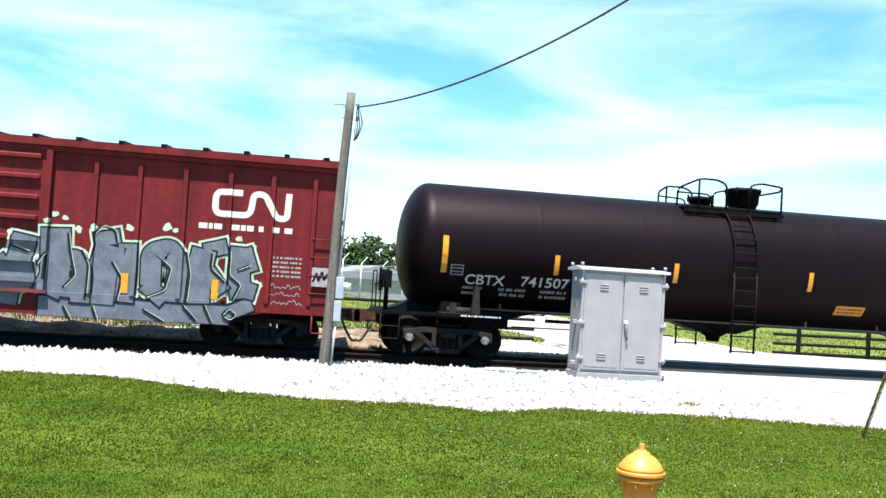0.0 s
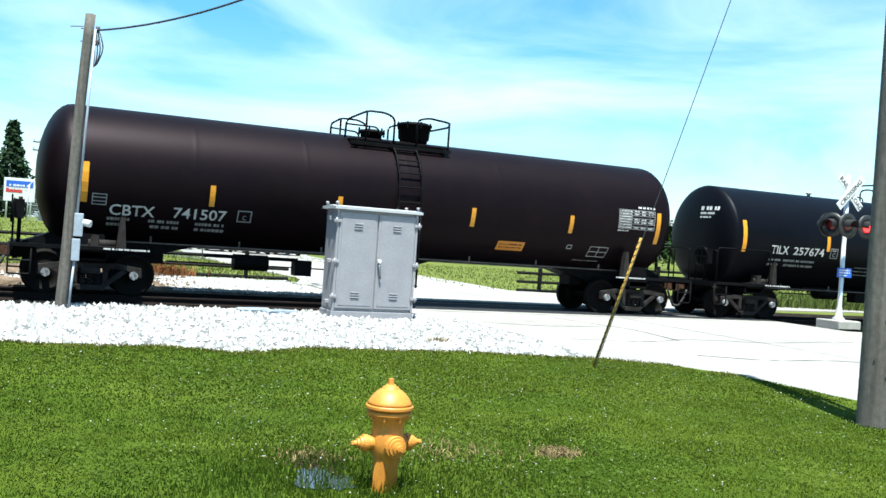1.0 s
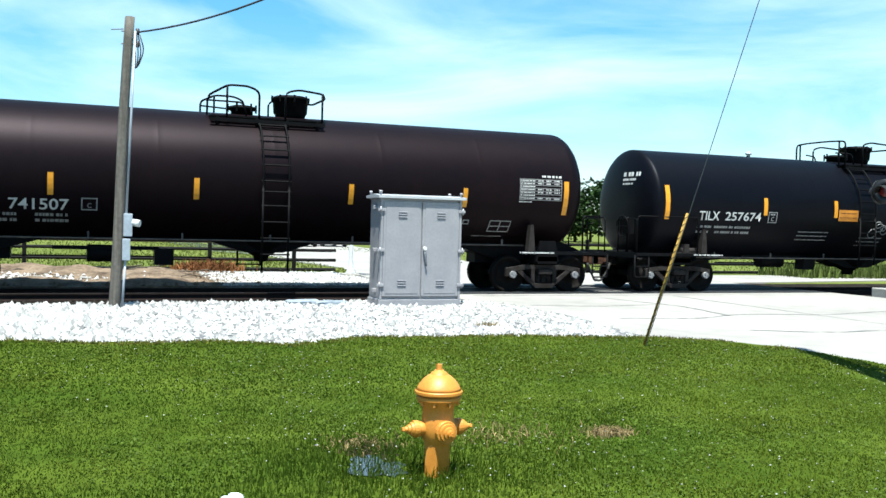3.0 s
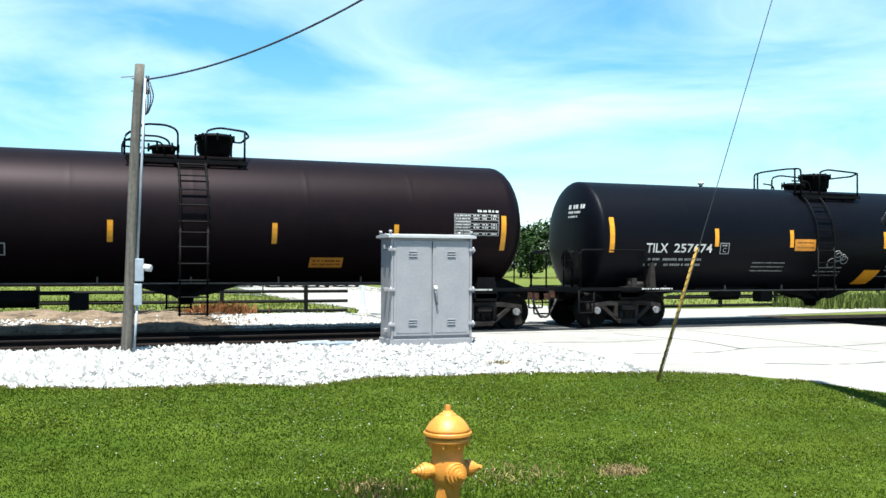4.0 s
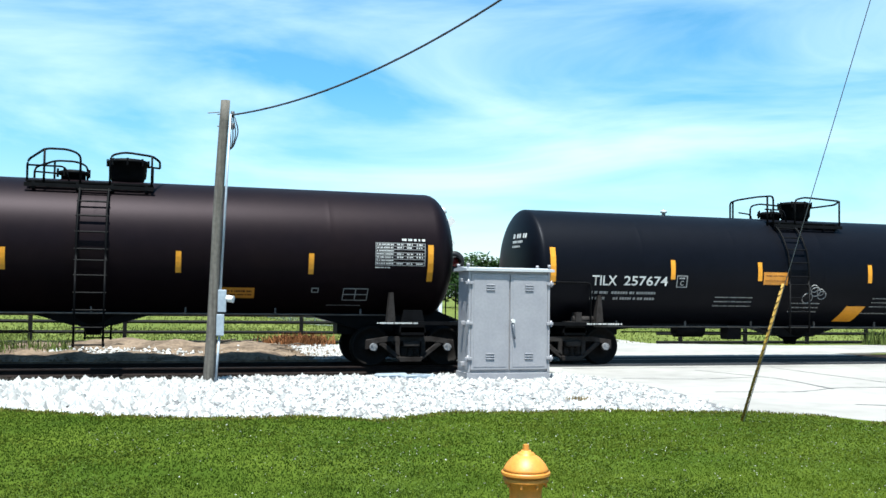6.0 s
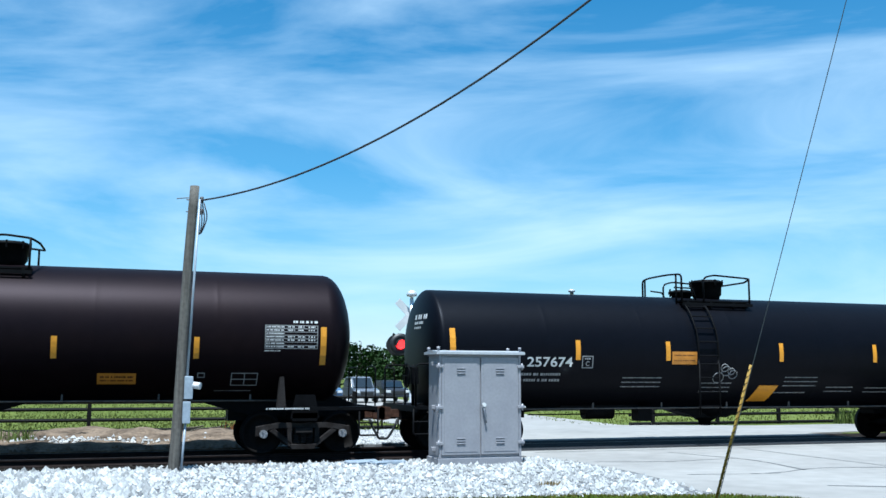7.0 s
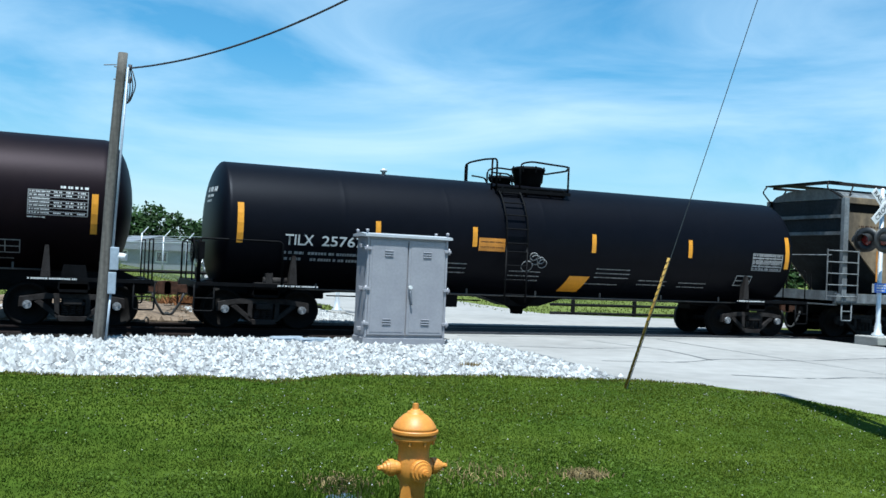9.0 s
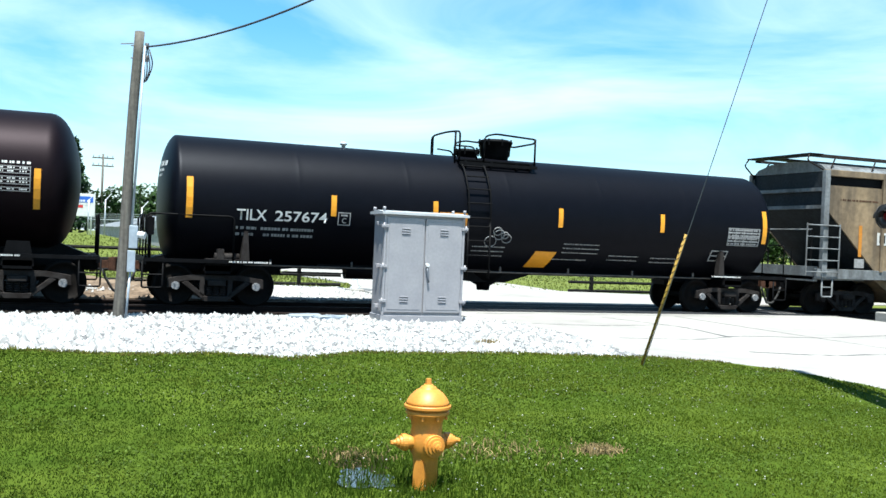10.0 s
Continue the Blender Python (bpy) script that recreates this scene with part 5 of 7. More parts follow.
# ---- beside the track ----
def signal_cabinet():
    x0, x1, y0, y1, zb, zt = 5.87, 7.66, 18.17, 18.92, 0.03, 2.17
    cab = thing("signal_cabinet", "grey metal two-door railway signal cabinet on limestone", "cabinet", (x0 + x1) / 2, (y0 + y1) / 2, 0)
    hx, hy = (x1 - x0) / 2, (y1 - y0) / 2
    part("body", boxm(-hx + 0.04, hx - 0.04, -hy + 0.04, hy, zb + 0.08, zt, 0.012), M["galv"], cab)
    part("plinth", boxm(-hx + 0.01, hx - 0.01, -hy, hy + 0.01, -0.05, zb + 0.10, 0.01), M["galv"], cab)
    bm = bmesh.new()
    prism(bm, [(-hy - 0.07, zt), (-hy - 0.07, zt + 0.05), (-0.05, zt + 0.085), (hy + 0.05, zt + 0.05), (hy + 0.05, zt)], -hx - 0.05, hx + 0.05)
    for v in bm.verts:
        v.co = Vector((v.co.y, v.co.x, v.co.z))
    part("lid", bm, M["galvtop"], cab, "bright overhanging metal lid")
    for s in (-1, 1):
        a, b = sorted((s * 0.012, s * (hx - 0.075)))
        door = part("door", boxm(a, b, -hy - 0.005, -hy + 0.035, zb + 0.16, zt - 0.06, 0.010), M["galv"], cab)
        part("door_panel", boxm(a + 0.055, b - 0.055, -hy - 0.012, -hy - 0.003, zb + 0.22, zt - 0.12, 0.003), M["galv"], door)
        for zc in (zt - 0.34, zb + 0.42):
            for k in range(3):
                xm = (a + b) / 2
                part("louvre", boxm(xm - 0.09, xm + 0.09, -hy - 0.030, -hy - 0.008, zc + 0.05 * k - 0.05, zc + 0.05 * k - 0.026, 0.006), M["galv"], door)
                # the slot is a darker strip, its shade given as colour
                part("louvre_slot", boxm(xm - 0.085, xm + 0.085, -hy - 0.016, -hy - 0.010, zc + 0.05 * k - 0.062, zc + 0.05 * k - 0.050), M["louvre"], door)
        part("side_stile", boxm(*sorted((s * (hx - 0.07), s * (hx - 0.02))), -hy - 0.002, -hy + 0.05, zb + 0.10, zt - 0.005, 0.006), M["galv"], cab)
        for z in (0.42, 1.12, 1.93):
            bm = boxm(*sorted((s * (hx - 0.10), s * (hx + 0.045))), -hy - 0.035, -hy + 0.03, z - 0.03, z + 0.03, 0.008)
            rod(bm, (s * (hx - 0.005), -hy - 0.03, z - 0.065), (s * (hx - 0.005), -hy - 0.03, z + 0.065), 0.02, 8)
            part("hinge", bm, M["galv"], cab)
        for yy in (-hy + 0.05, hy - 0.05):
            bm = bmesh.new()
            rod(bm, (s * (hx - 0.02), yy, zt - 0.02), (s * (hx - 0.02), yy, zt + 0.13), 0.022, 8)
            rod(bm, (s * (hx - 0.02), yy, zt + 0.10), (s * (hx - 0.02), yy, zt + 0.15), 0.035, 8)
            part("lifting_eye", bm, M["galv"], cab)
    for z in (0.30, 1.12, 1.98):
        part("side_hasp", boxm(-hx - 0.045, -hx + 0.05, -hy + 0.25, -hy + 0.36, z - 0.04, z + 0.04, 0.01), M["galv"], cab)
    part("side_panel", boxm(-hx + 0.030, -hx + 0.042, -hy + 0.10, hy - 0.06, zb + 0.16, zt - 0.10, 0.004), M["galv"], cab)
    bm = bmesh.new()
    rod(bm, (0.055, -hy - 0.03, 1.17), (0.055, -hy - 0.085, 1.17), 0.04, 12)
    part("lock", bm, M["sign"], cab, "white padlock boss")
    bm = bmesh.new()
    tube(bm, rounded([(0.055, -hy - 0.06, 1.10), (0.06, -hy - 0.075, 1.02), (0.085, -hy - 0.07, 0.86), (0.10, -hy - 0.05, 0.82)], 0.05), 0.020, 8)
    part("handle", bm, M["louvre"], cab, "grey lever handle")


def service_pole():
    pole = thing("service_pole", "short weathered wooden service pole with a grey meter box", "pole", 0.88, 18.5, 0)
    bm = bmesh.new()
    pts = 14
    rings = []
    for i in range(pts + 1):
        t = i / pts
        r = 0.103 - 0.016 * t
        rings.append([bm.verts.new((0.20 * t + 0.012 * math.sin(7 * t) + r * math.cos(k * math.tau / 14) * (1 + 0.03 * math.sin(3 * k + 5 * t)), r * math.sin(k * math.tau / 14), -0.3 + 5.62 * t)) for k in range(14)])
    for a, b in zip(rings, rings[1:]):
        for k in range(14):
            bm.faces.new((a[k], a[(k + 1) % 14], b[(k + 1) % 14], b[k])).smooth = True
    bm.faces.new(rings[-1])
    part("trunk", bm, M["pole"], pole, "weathered grey wooden pole")
    part("meter_box", boxm(0.145, 0.30, -0.16, 0.02, 1.30, 1.72, 0.012), M["conduit"], pole, "grey electric meter box")
    part("switch_box", boxm(0.13, 0.27, -0.16, 0.02, 0.86, 1.26, 0.012), M["conduit"], pole, "grey switch box")
    bm = bmesh.new()
    rod(bm, (0.30, -0.10, 1.56), (0.43, -0.16, 1.54), 0.065, 14)
    part("meter", bm, M["sign"], pole, "white round meter")
    for a, b in (((0.19, -0.11, 1.72), (0.30, -0.10, 5.05)), ((0.19, -0.10, 0.86), (0.14, -0.12, -0.05))):
        bm = bmesh.new()
        tube(bm, [a, b], 0.022, 8)
        part("conduit", bm, M["conduit"], pole)
    for z in (4.95, 4.72):
        bm = bmesh.new()
        rod(bm, (0.06, 0, z + 0.1), (0.36, -0.05, z + 0.1), 0.012, 6)
        rod(bm, (0.34, -0.05, z + 0.05), (0.34, -0.05, z + 0.16), 0.035, 8)
        part("insulator", bm, M["wire"], pole)
    for k in range(4):
        bm = bmesh.new()
        tube(bm, rounded([(0.38 - 0.03 * k, -0.05, 5.0), (0.46 - 0.05 * k, -0.1, 4.72 - 0.05 * k), (0.36 - 0.02 * k, -0.08, 4.42 - 0.03 * k), (0.27, -0.06, 4.36 + 0.07 * k), (0.30, -0.08, 4.9 - 0.05 * k)], 0.12, 5), 0.012, 5)
        part("service_loop", bm, M["wire"], pole)
    bm = bmesh.new()
    rod(bm, (-0.12, 0, 5.06), (0.10, 0, 5.09), 0.010, 6)
    part("nail", bm, M["wire"], pole)


def utility_pole():
    pole = thing("utility_pole", "tall weathered grey utility pole with a conduit riser", "pole", 8.35, 7.22, 0)
    bm = bmesh.new()
    rings = []
    for i in range(31):
        t = i / 30
        r = 0.185 - 0.05 * t
        rings.append([bm.verts.new((-0.02 * t + r * math.cos(k * math.tau / 20) * (1 + 0.02 * math.sin(5 * k + 9 * t)), r * math.sin(k * math.tau / 20), -0.4 + 11.6 * t)) for k in range(20)])
    for a, b in zip(rings, rings[1:]):
        for k in range(20):
            bm.faces.new((a[k], a[(k + 1) % 20], b[(k + 1) % 20], b[k])).smooth = True
    bm.faces.new(rings[-1])
    part("trunk", bm, M["pole"], pole, "weathered checked grey wooden pole")
    bm = bmesh.new()
    tube(bm, [(0.20, -0.17, -0.05), (0.195, -0.165, 1.0), (0.185, -0.16, 8.0)], 0.055, 10)
    part("conduit", bm, M["conduit"], pole, "pale blue-grey conduit riser")
    part("tag", boxm(0.125, 0.262, -0.235, -0.225, 1.62, 1.70), M["yellow"], pole, "yellow tag")
    for z in (0.55, 3.05, 5.5):
        part("strap", boxm(0.07, 0.265, -0.23, -0.10, z, z + 0.05, 0.008), M["alu"], pole)
    for k in range(26):
        a, z = random.uniform(3.4, 5.6), random.uniform(0.2, 4.6)
        r = 0.181 - 0.05 * z / 11.6
        bm = bmesh.new()
        rod(bm, (r * math.cos(a), r * math.sin(a), z), ((r + 0.012) * math.cos(a), (r + 0.012) * math.sin(a), z), 0.009, 5)
        part("staple", bm, M["wire"], pole)


def guy_wire():
    guy = thing("guy_wire", "steel guy wire with a faded yellow plastic marker", "guy wire", 7.6, 11.4, 0)
    d = Vector((8.27 - 7.6, 7.2 - 11.4, 10.4))
    bm = bmesh.new()
    rod(bm, (0, 0, -0.1), d, 0.0055, 5)
    part("cable", bm, mat("dull_steel", (0.10, 0.105, 0.11), 0.5, 0.3), guy)
    u = d.normalized()
    bm = bmesh.new()
    rod(bm, u * 0.03, u * 2.03, 0.018, 10)
    mk = part("marker", bm, mat("marker_yellow", (0.40, 0.24, 0.03), 0.7, var=0.2, scale=3, color2=(0.26, 0.15, 0.03)), guy, "faded yellow plastic tube")
    side = u.orthogonal().normalized()
    up = u.cross(side)
    bm = bmesh.new()
    tube(bm, [u * (0.05 + 1.98 * i / 90) + 0.019 * (side * math.cos(i * 1.4) + up * math.sin(i * 1.4)) for i in range(91)], 0.006, 4)
    part("spiral_rib", bm, M["rust"], mk)


def overhead_wire():
    bm = bmesh.new()
    a, b = Vector((1.22, 18.42, 0)), Vector((8.27, 7.2, 0))
    pts = []
    for i in range(41):
        f = i / 40
        p = a.lerp(b, f)
        p.z = 5.04 - 0.36 * f + 4.75 * f * f
        pts.append(p)
    tube(bm, pts, 0.017, 6)
    tagged(part("overhead_wire", bm, M["wire"]), "sagging black overhead service wire", "wire")
    bm = bmesh.new()
    tube(bm, [p + Vector((0.014 * math.sin(i * 1.9), 0, 0.016 * math.cos(i * 1.9))) for i, p in enumerate(pts)], 0.006, 5)
    tagged(part("overhead_wire", bm, M["wire"]), "thin black service wire twisted round another", "wire")


def hydrant():
    z0 = 0.035
    hyd = thing("fire_hydrant", "bright yellow iron fire hydrant standing in grass", "hydrant", 2.265, 5.76, z0)
    bm = bmesh.new()
    lathe(bm, [(0.082, -0.1), (0.082, 0.16), (0.088, 0.20), (0.106, 0.23), (0.112, 0.30), (0.106, 0.345), (0.101, 0.39), (0.104, 0.425), (0.112, 0.448), (0.128, 0.474), (0.130, 0.510)], 32)
    lathe(bm, [(0.12, 0.470), (0.136, 0.470), (0.145, 0.480), (0.145, 0.497), (0.138, 0.503), (0.12, 0.503)], 40, smooth=False)
    barrel = part("barrel", bm, M["hyd"], hyd)
    bm = bmesh.new()
    prism(bm, [(-0.042, -0.02), (0.042, -0.02), (0.042, 0.10), (0.034, 0.15), (0.018, 0.185), (0.0, 0.195), (-0.018, 0.185), (-0.034, 0.15), (-0.042, 0.10)], -0.089, -0.06)
    bmesh.ops.transform(bm, matrix=pose(0, 0, 0, 0, 0, -48), verts=bm.verts[:])
    part("cast_panel", bm, M["hyd"], barrel)
    bm = bmesh.new()
    lathe(bm, [(0.12, 0.511), (0.148, 0.511), (0.156, 0.518), (0.156, 0.533), (0.150, 0.539), (0.12, 0.541)], 40, smooth=False)
    lathe(bm, [(0.147, 0.538), (0.139, 0.558), (0.125, 0.582), (0.104, 0.607), (0.080, 0.628), (0.062, 0.638), (0.056, 0.640), (0.054, 0.648), (0.048, 0.654), (0.034, 0.656), (0.030, 0.668)], 32)
    lathe(bm, [(0.023, 0.664), (0.020, 0.704), (0.0, 0.708)], 5, smooth=False)
    part("bonnet", bm, M["hyd"], hyd, "domed yellow bonnet")
    for k in range(8):
        a = k * math.tau / 8 + 0.2
        bm = bmesh.new()
        rod(bm, (0.128 * math.cos(a), 0.128 * math.sin(a), 0.445), (0.128 * math.cos(a), 0.128 * math.sin(a), 0.475), 0.010, 6)
        part("bolt", bm, M["hyd"], hyd)
    # side nozzles and the large front nozzle
    for ang, z, r, out in ((180, 0.292, 0.046, 0.225), (0, 0.292, 0.046, 0.215), (-83, 0.282, 0.062, 0.180)):
        m = pose(0, 0, z, 0, 0, ang) @ pose(0, 0, 0, 0, 90)
        bm = bmesh.new()
        lathe(bm, [(r * 1.02, 0.05), (r * 1.02, out - 0.085), (r * 0.98, out - 0.08)], 20, m)
        nz = part("nozzle", bm, M["hyd"], hyd)
        bm = bmesh.new()
        lathe(bm, [(r * 1.16, out - 0.088), (r * 1.20, out - 0.082), (r * 1.20, out - 0.058), (r * 1.14, out - 0.052), (r * 0.98, out - 0.052), (r * 0.92, out - 0.034), (r * 0.66, out - 0.032), (r * 0.62, out - 0.016), (r * 0.40, out - 0.012), (r * 0.36, out + 0.006), (0, out + 0.008)], 20, m, smooth=False)
        part("cap", bm, M["hyd"], nz, "yellow nozzle cap")
        bm = bmesh.new()
        lathe(bm, [(0.016, out - 0.02), (0.015, out + 0.022), (0, out + 0.022)], 5, m, smooth=False)
        part("nut", bm, M["hyd"], nz)


def crossing_signal(x, y, rz, lamp_sets, label, lit, bell=False, sign=True):
    sig = thing("crossing_signal", label, "crossing signal", x, y, 0, rz)
    fw = 0.24 if bell else 0.42
    part("footing", boxm(-fw, fw, -fw, fw, -0.1, 0.22, 0.03), M["concrete"], sig, "pale concrete footing")
    bm = bmesh.new()
    lathe(bm, [(0.17, 0.2), (0.17, 0.26), (0.10, 0.32), (0.08, 0.55), (0.062, 0.6), (0.062, 4.30), (0.0, 4.32)], 14)
    part("mast", bm, M["alu"], sig, "aluminium mast")
    for k, (a, txt) in enumerate(((45, "CROSSING"), (-45, "RAIL ROAD"))):
        bm = boxm(-0.61, 0.61, -0.012 - 0.004, 0.0, -0.115, 0.115)
        m = pose(0, -0.09 - 0.022 * (1 - k), 3.80, 0, -a, 0)
        bl = part("crossbuck_blade", bm, M["sign"], sig, "white crossbuck blade", m)
        if sign:
            L = lettering(txt, 0.135, 1.0)
            for v in L.verts:
                v.co = Vector((v.co.x - 0.5, -0.0205, v.co.y - 0.068))
            if k == 1:
                for v in L.verts:
                    v.co.x += 0.16 if v.co.x > 0.05 else -0.05
            part("lettering", L, M["lampblack"], bl, "black letters")
    bm = bmesh.new()
    rod(bm, (-0.42, -0.05, 2.88), (0.42, -0.05, 2.88), 0.035, 8)
    rod(bm, (0, -0.05, 2.80), (0, -0.05, 2.98), 0.09, 10)
    part("crossarm", bm, M["alu"], sig)
    for k, (lx, ly, face) in enumerate(lamp_sets):
        m = Matrix.Translation((lx, ly, 2.86)) @ pose(0, 0, 0, 0, 0, face)
        bm = bmesh.new()
        lathe(bm, [(0.34, -0.01), (0.34, 0.01), (0.155, 0.012), (0.155, -0.10), (0.07, -0.16), (0.0, -0.16)], 24, m @ pose(0, 0, 0, 90))
        lp = part("signal_lamp", bm, M["lampblack"], sig, "round black signal lamp")
        bm = bmesh.new()
        lathe(bm, [(0.150, 0.0), (0.150, 0.02), (0.10, 0.045), (0.0, 0.055)], 20, m @ pose(0, 0, 0, 90))
        part("lens", bm, M["redglass"] if k == lit else M["reddark"], lp, "red lens, glowing" if k == lit else "dark red lens")
        bm = bmesh.new()
        outer = []
        for i in range(13):
            a = radians(-10 + i * 200 / 12)
            c = Vector((0.165 * math.cos(a), 0, 0.165 * math.sin(a)))
            ln = 0.30 - 0.06 * abs(math.cos(a))
            outer.append((bm.verts.new(m @ c), bm.verts.new(m @ (c + Vector((0, -ln, -0.03)))), bm.verts.new(m @ (c * 1.05)), bm.verts.new(m @ (c * 1.05 + Vector((0, -ln, -0.03))))))
        for a, b in zip(outer, outer[1:]):
            bm.faces.new((a[0], b[0], b[1], a[1]))
            bm.faces.new((a[2], a[3], b[3], b[2]))
            bm.faces.new((a[1], b[1], b[3], a[3]))
        part("hood", bm, M["lampblack"], lp)
    if bell:
        bm = bmesh.new()
        lathe(bm, [(0.05, 4.3), (0.05, 4.36), (0.16, 4.38), (0.17, 4.45), (0.12, 4.55), (0.0, 4.58)], 14)
        part("bell", bm, M["alu"], sig, "aluminium crossing bell")
    else:
        b = part("notice", boxm(-0.27, 0.27, -0.095, -0.085, 1.42, 1.68), M["blue"], sig, "small blue notice plate")
        bm = bars([(-0.2, 0.2, 0.07, 0.04), (-0.2, 0.2, 0.0, 0.04), (-0.2, 0.1, -0.07, 0.03)], 12)
        for v in bm.verts:
            v.co = Vector((v.co.x, -0.097, 1.53 + v.co.y))
        part("notice_text", bm, M["sign"], b)
    return sig


signal_cabinet()
service_pole()
utility_pole()
guy_wire()
overhead_wire()
hydrant()
crossing_signal(21.28, 19.72, 0, ((-0.36, -0.42, 0), (0.36, -0.42, 0), (-0.40, 0.25, 180), (0.40, 0.25, 180), (-0.62, -0.1, -75)), "railroad crossing signal with flashing red lamps on a footing", 1)
far_signal = crossing_signal(8.40, 28.8, 180, ((-0.36, -0.42, 0), (0.36, -0.42, 0), (0.42, 0.25, 180), (-0.36, 0.25, 180)), "railroad crossing signal with a bell seen from behind", 2, True, False)
far_signal.matrix_basis = pose(8.40, 28.8, -0.14, 0, 0, 180)


def broken_slabs():
    for x, y, rz, w in ((4.5, 18.82, 4, 0.62), (5.12, 18.72, -9, 0.46), (4.78, 18.55, 12, 0.3)):
        bm = boxm(-w / 2, w / 2, -0.16, 0.16, -0.02, 0.055, 0.015)
        for v in bm.verts:
            v.co += Vector((random.uniform(-0.02, 0.02), random.uniform(-0.02, 0.02), random.uniform(-0.006, 0.006)))
        tagged(part("concrete_slab", bm, M["conduit"], at=pose(x, y, 0.02, random.uniform(-3, 3), random.uniform(-3, 3), rz)), "broken grey concrete slab lying on limestone", "slab", "broken slabs")


broken_slabs()
bm = bmesh.new()
box(bm, -0.06, 0.06, -0.045, 0.045, 0, 0.03)
box(bm, 0.0, 0.09, -0.03, 0.05, 0.02, 0.05)
bmesh.ops.bevel(bm, geom=bm.edges[:], offset=0.012, segments=2, affect="EDGES")
tagged(part("litter", bm, M["paper"], at=pose(0.89, 5.46, 0.045, 6, 10, 25) @ Matrix.Diagonal((0.85, 0.85, 0.8, 1))), "crumpled pale blue litter on the lawn", "litter")
# puddle and worn soil beside the hydrant
for nm, mt, cx_, cy_, rx_, ry_, z, lb, ct, sd in (("bare_soil", "darksoil", 2.06, 6.50, 0.24, 0.42, 0.024, "dark wet bare soil in the lawn", "soil", 1), ("puddle", "water", 1.93, 6.02, 0.20, 0.36, 0.031, "shallow still puddle in the grass", "puddle", 2)):
    bm = bmesh.new()
    r = random.Random(sd)
    f = bm.faces.new([bm.verts.new((cx_ + rx_ * k * math.cos(a), cy_ + ry_ * k * math.sin(a), z)) for a, k in ((i * math.tau / 28, r.uniform(0.55, 1.1)) for i in range(28))])
    bmesh.ops.triangulate(bm, faces=[f])
    tagged(part(nm, bm, M[mt]), lb, ct, kind="structure")
# cracks and joints in the road
for k, pts in enumerate(([(9.6, 15.2), (11.2, 14.9), (12.6, 15.6), (14.5, 15.2), (17, 15.8), (20, 15.3)], [(10.8, 13.0), (12.0, 12.4), (13.4, 12.6), (15.2, 11.8)], [(9.2, 18.0), (10.6, 17.6), (12.4, 17.9)], [(12.0, 19.8), (12.6, 17.4), (12.2, 15.3)], [(9.0, 20.6), (20.3, 20.6)], [(9.0, 24.8), (20.3, 24.8)], [(14.4, 20.3), (14.2, 10.0), (14.0, 4)])):
    bm = stroke(pts, 0.05 if k < 4 else 0.03, 0.5)
    for v in bm.verts:
        v.co.z = 0.008
        v.co.x += random.uniform(-0.03, 0.03)
        v.co.y += random.uniform(-0.03, 0.03)
    tagged(part("road_crack", bm, M["asphalt_dark"]), "dark crack in the concrete road", "crack", kind="structure")


# ---- beyond the track ----
def far_fence():
    fence = thing("fence", "long black four-rail fence behind the track", "fence", 0, 31.9, 0)
    post = boxm(-0.06, 0.06, -0.06, 0.06, -0.35, 1.25, 0.01)
    me = None
    xs = [x * 2.78 - 40 for x in range(38)]
    for x in xs:
        if 8.8 < x < 17.3:
            continue
        if me is None:
            ob = part("post", post, M["fence"], fence, at=pose(x, 0, 0))
            me = ob.data
        else:
            ob = new("post", me)
            ob.parent = fence
            ob.matrix_basis = pose(x, 0.02 * x - 0.9 if x > 12 else -0.024 * x, 0)
    for x0, x1 in ((-40, 8.7), (17.4, 62)):
        for z in (0.05, 0.37, 0.70, 1.05):
            bm = bmesh.new()
            rod(bm, (x0, 0.02 * x0 - 0.9 if x0 > 0 else -0.024 * x0, z), (x1, 0.02 * x1 - 0.9 if x0 > 0 else -0.024 * x1, z), 0.06, 6)
            part("fence_rail", bm, M["fence"], fence)


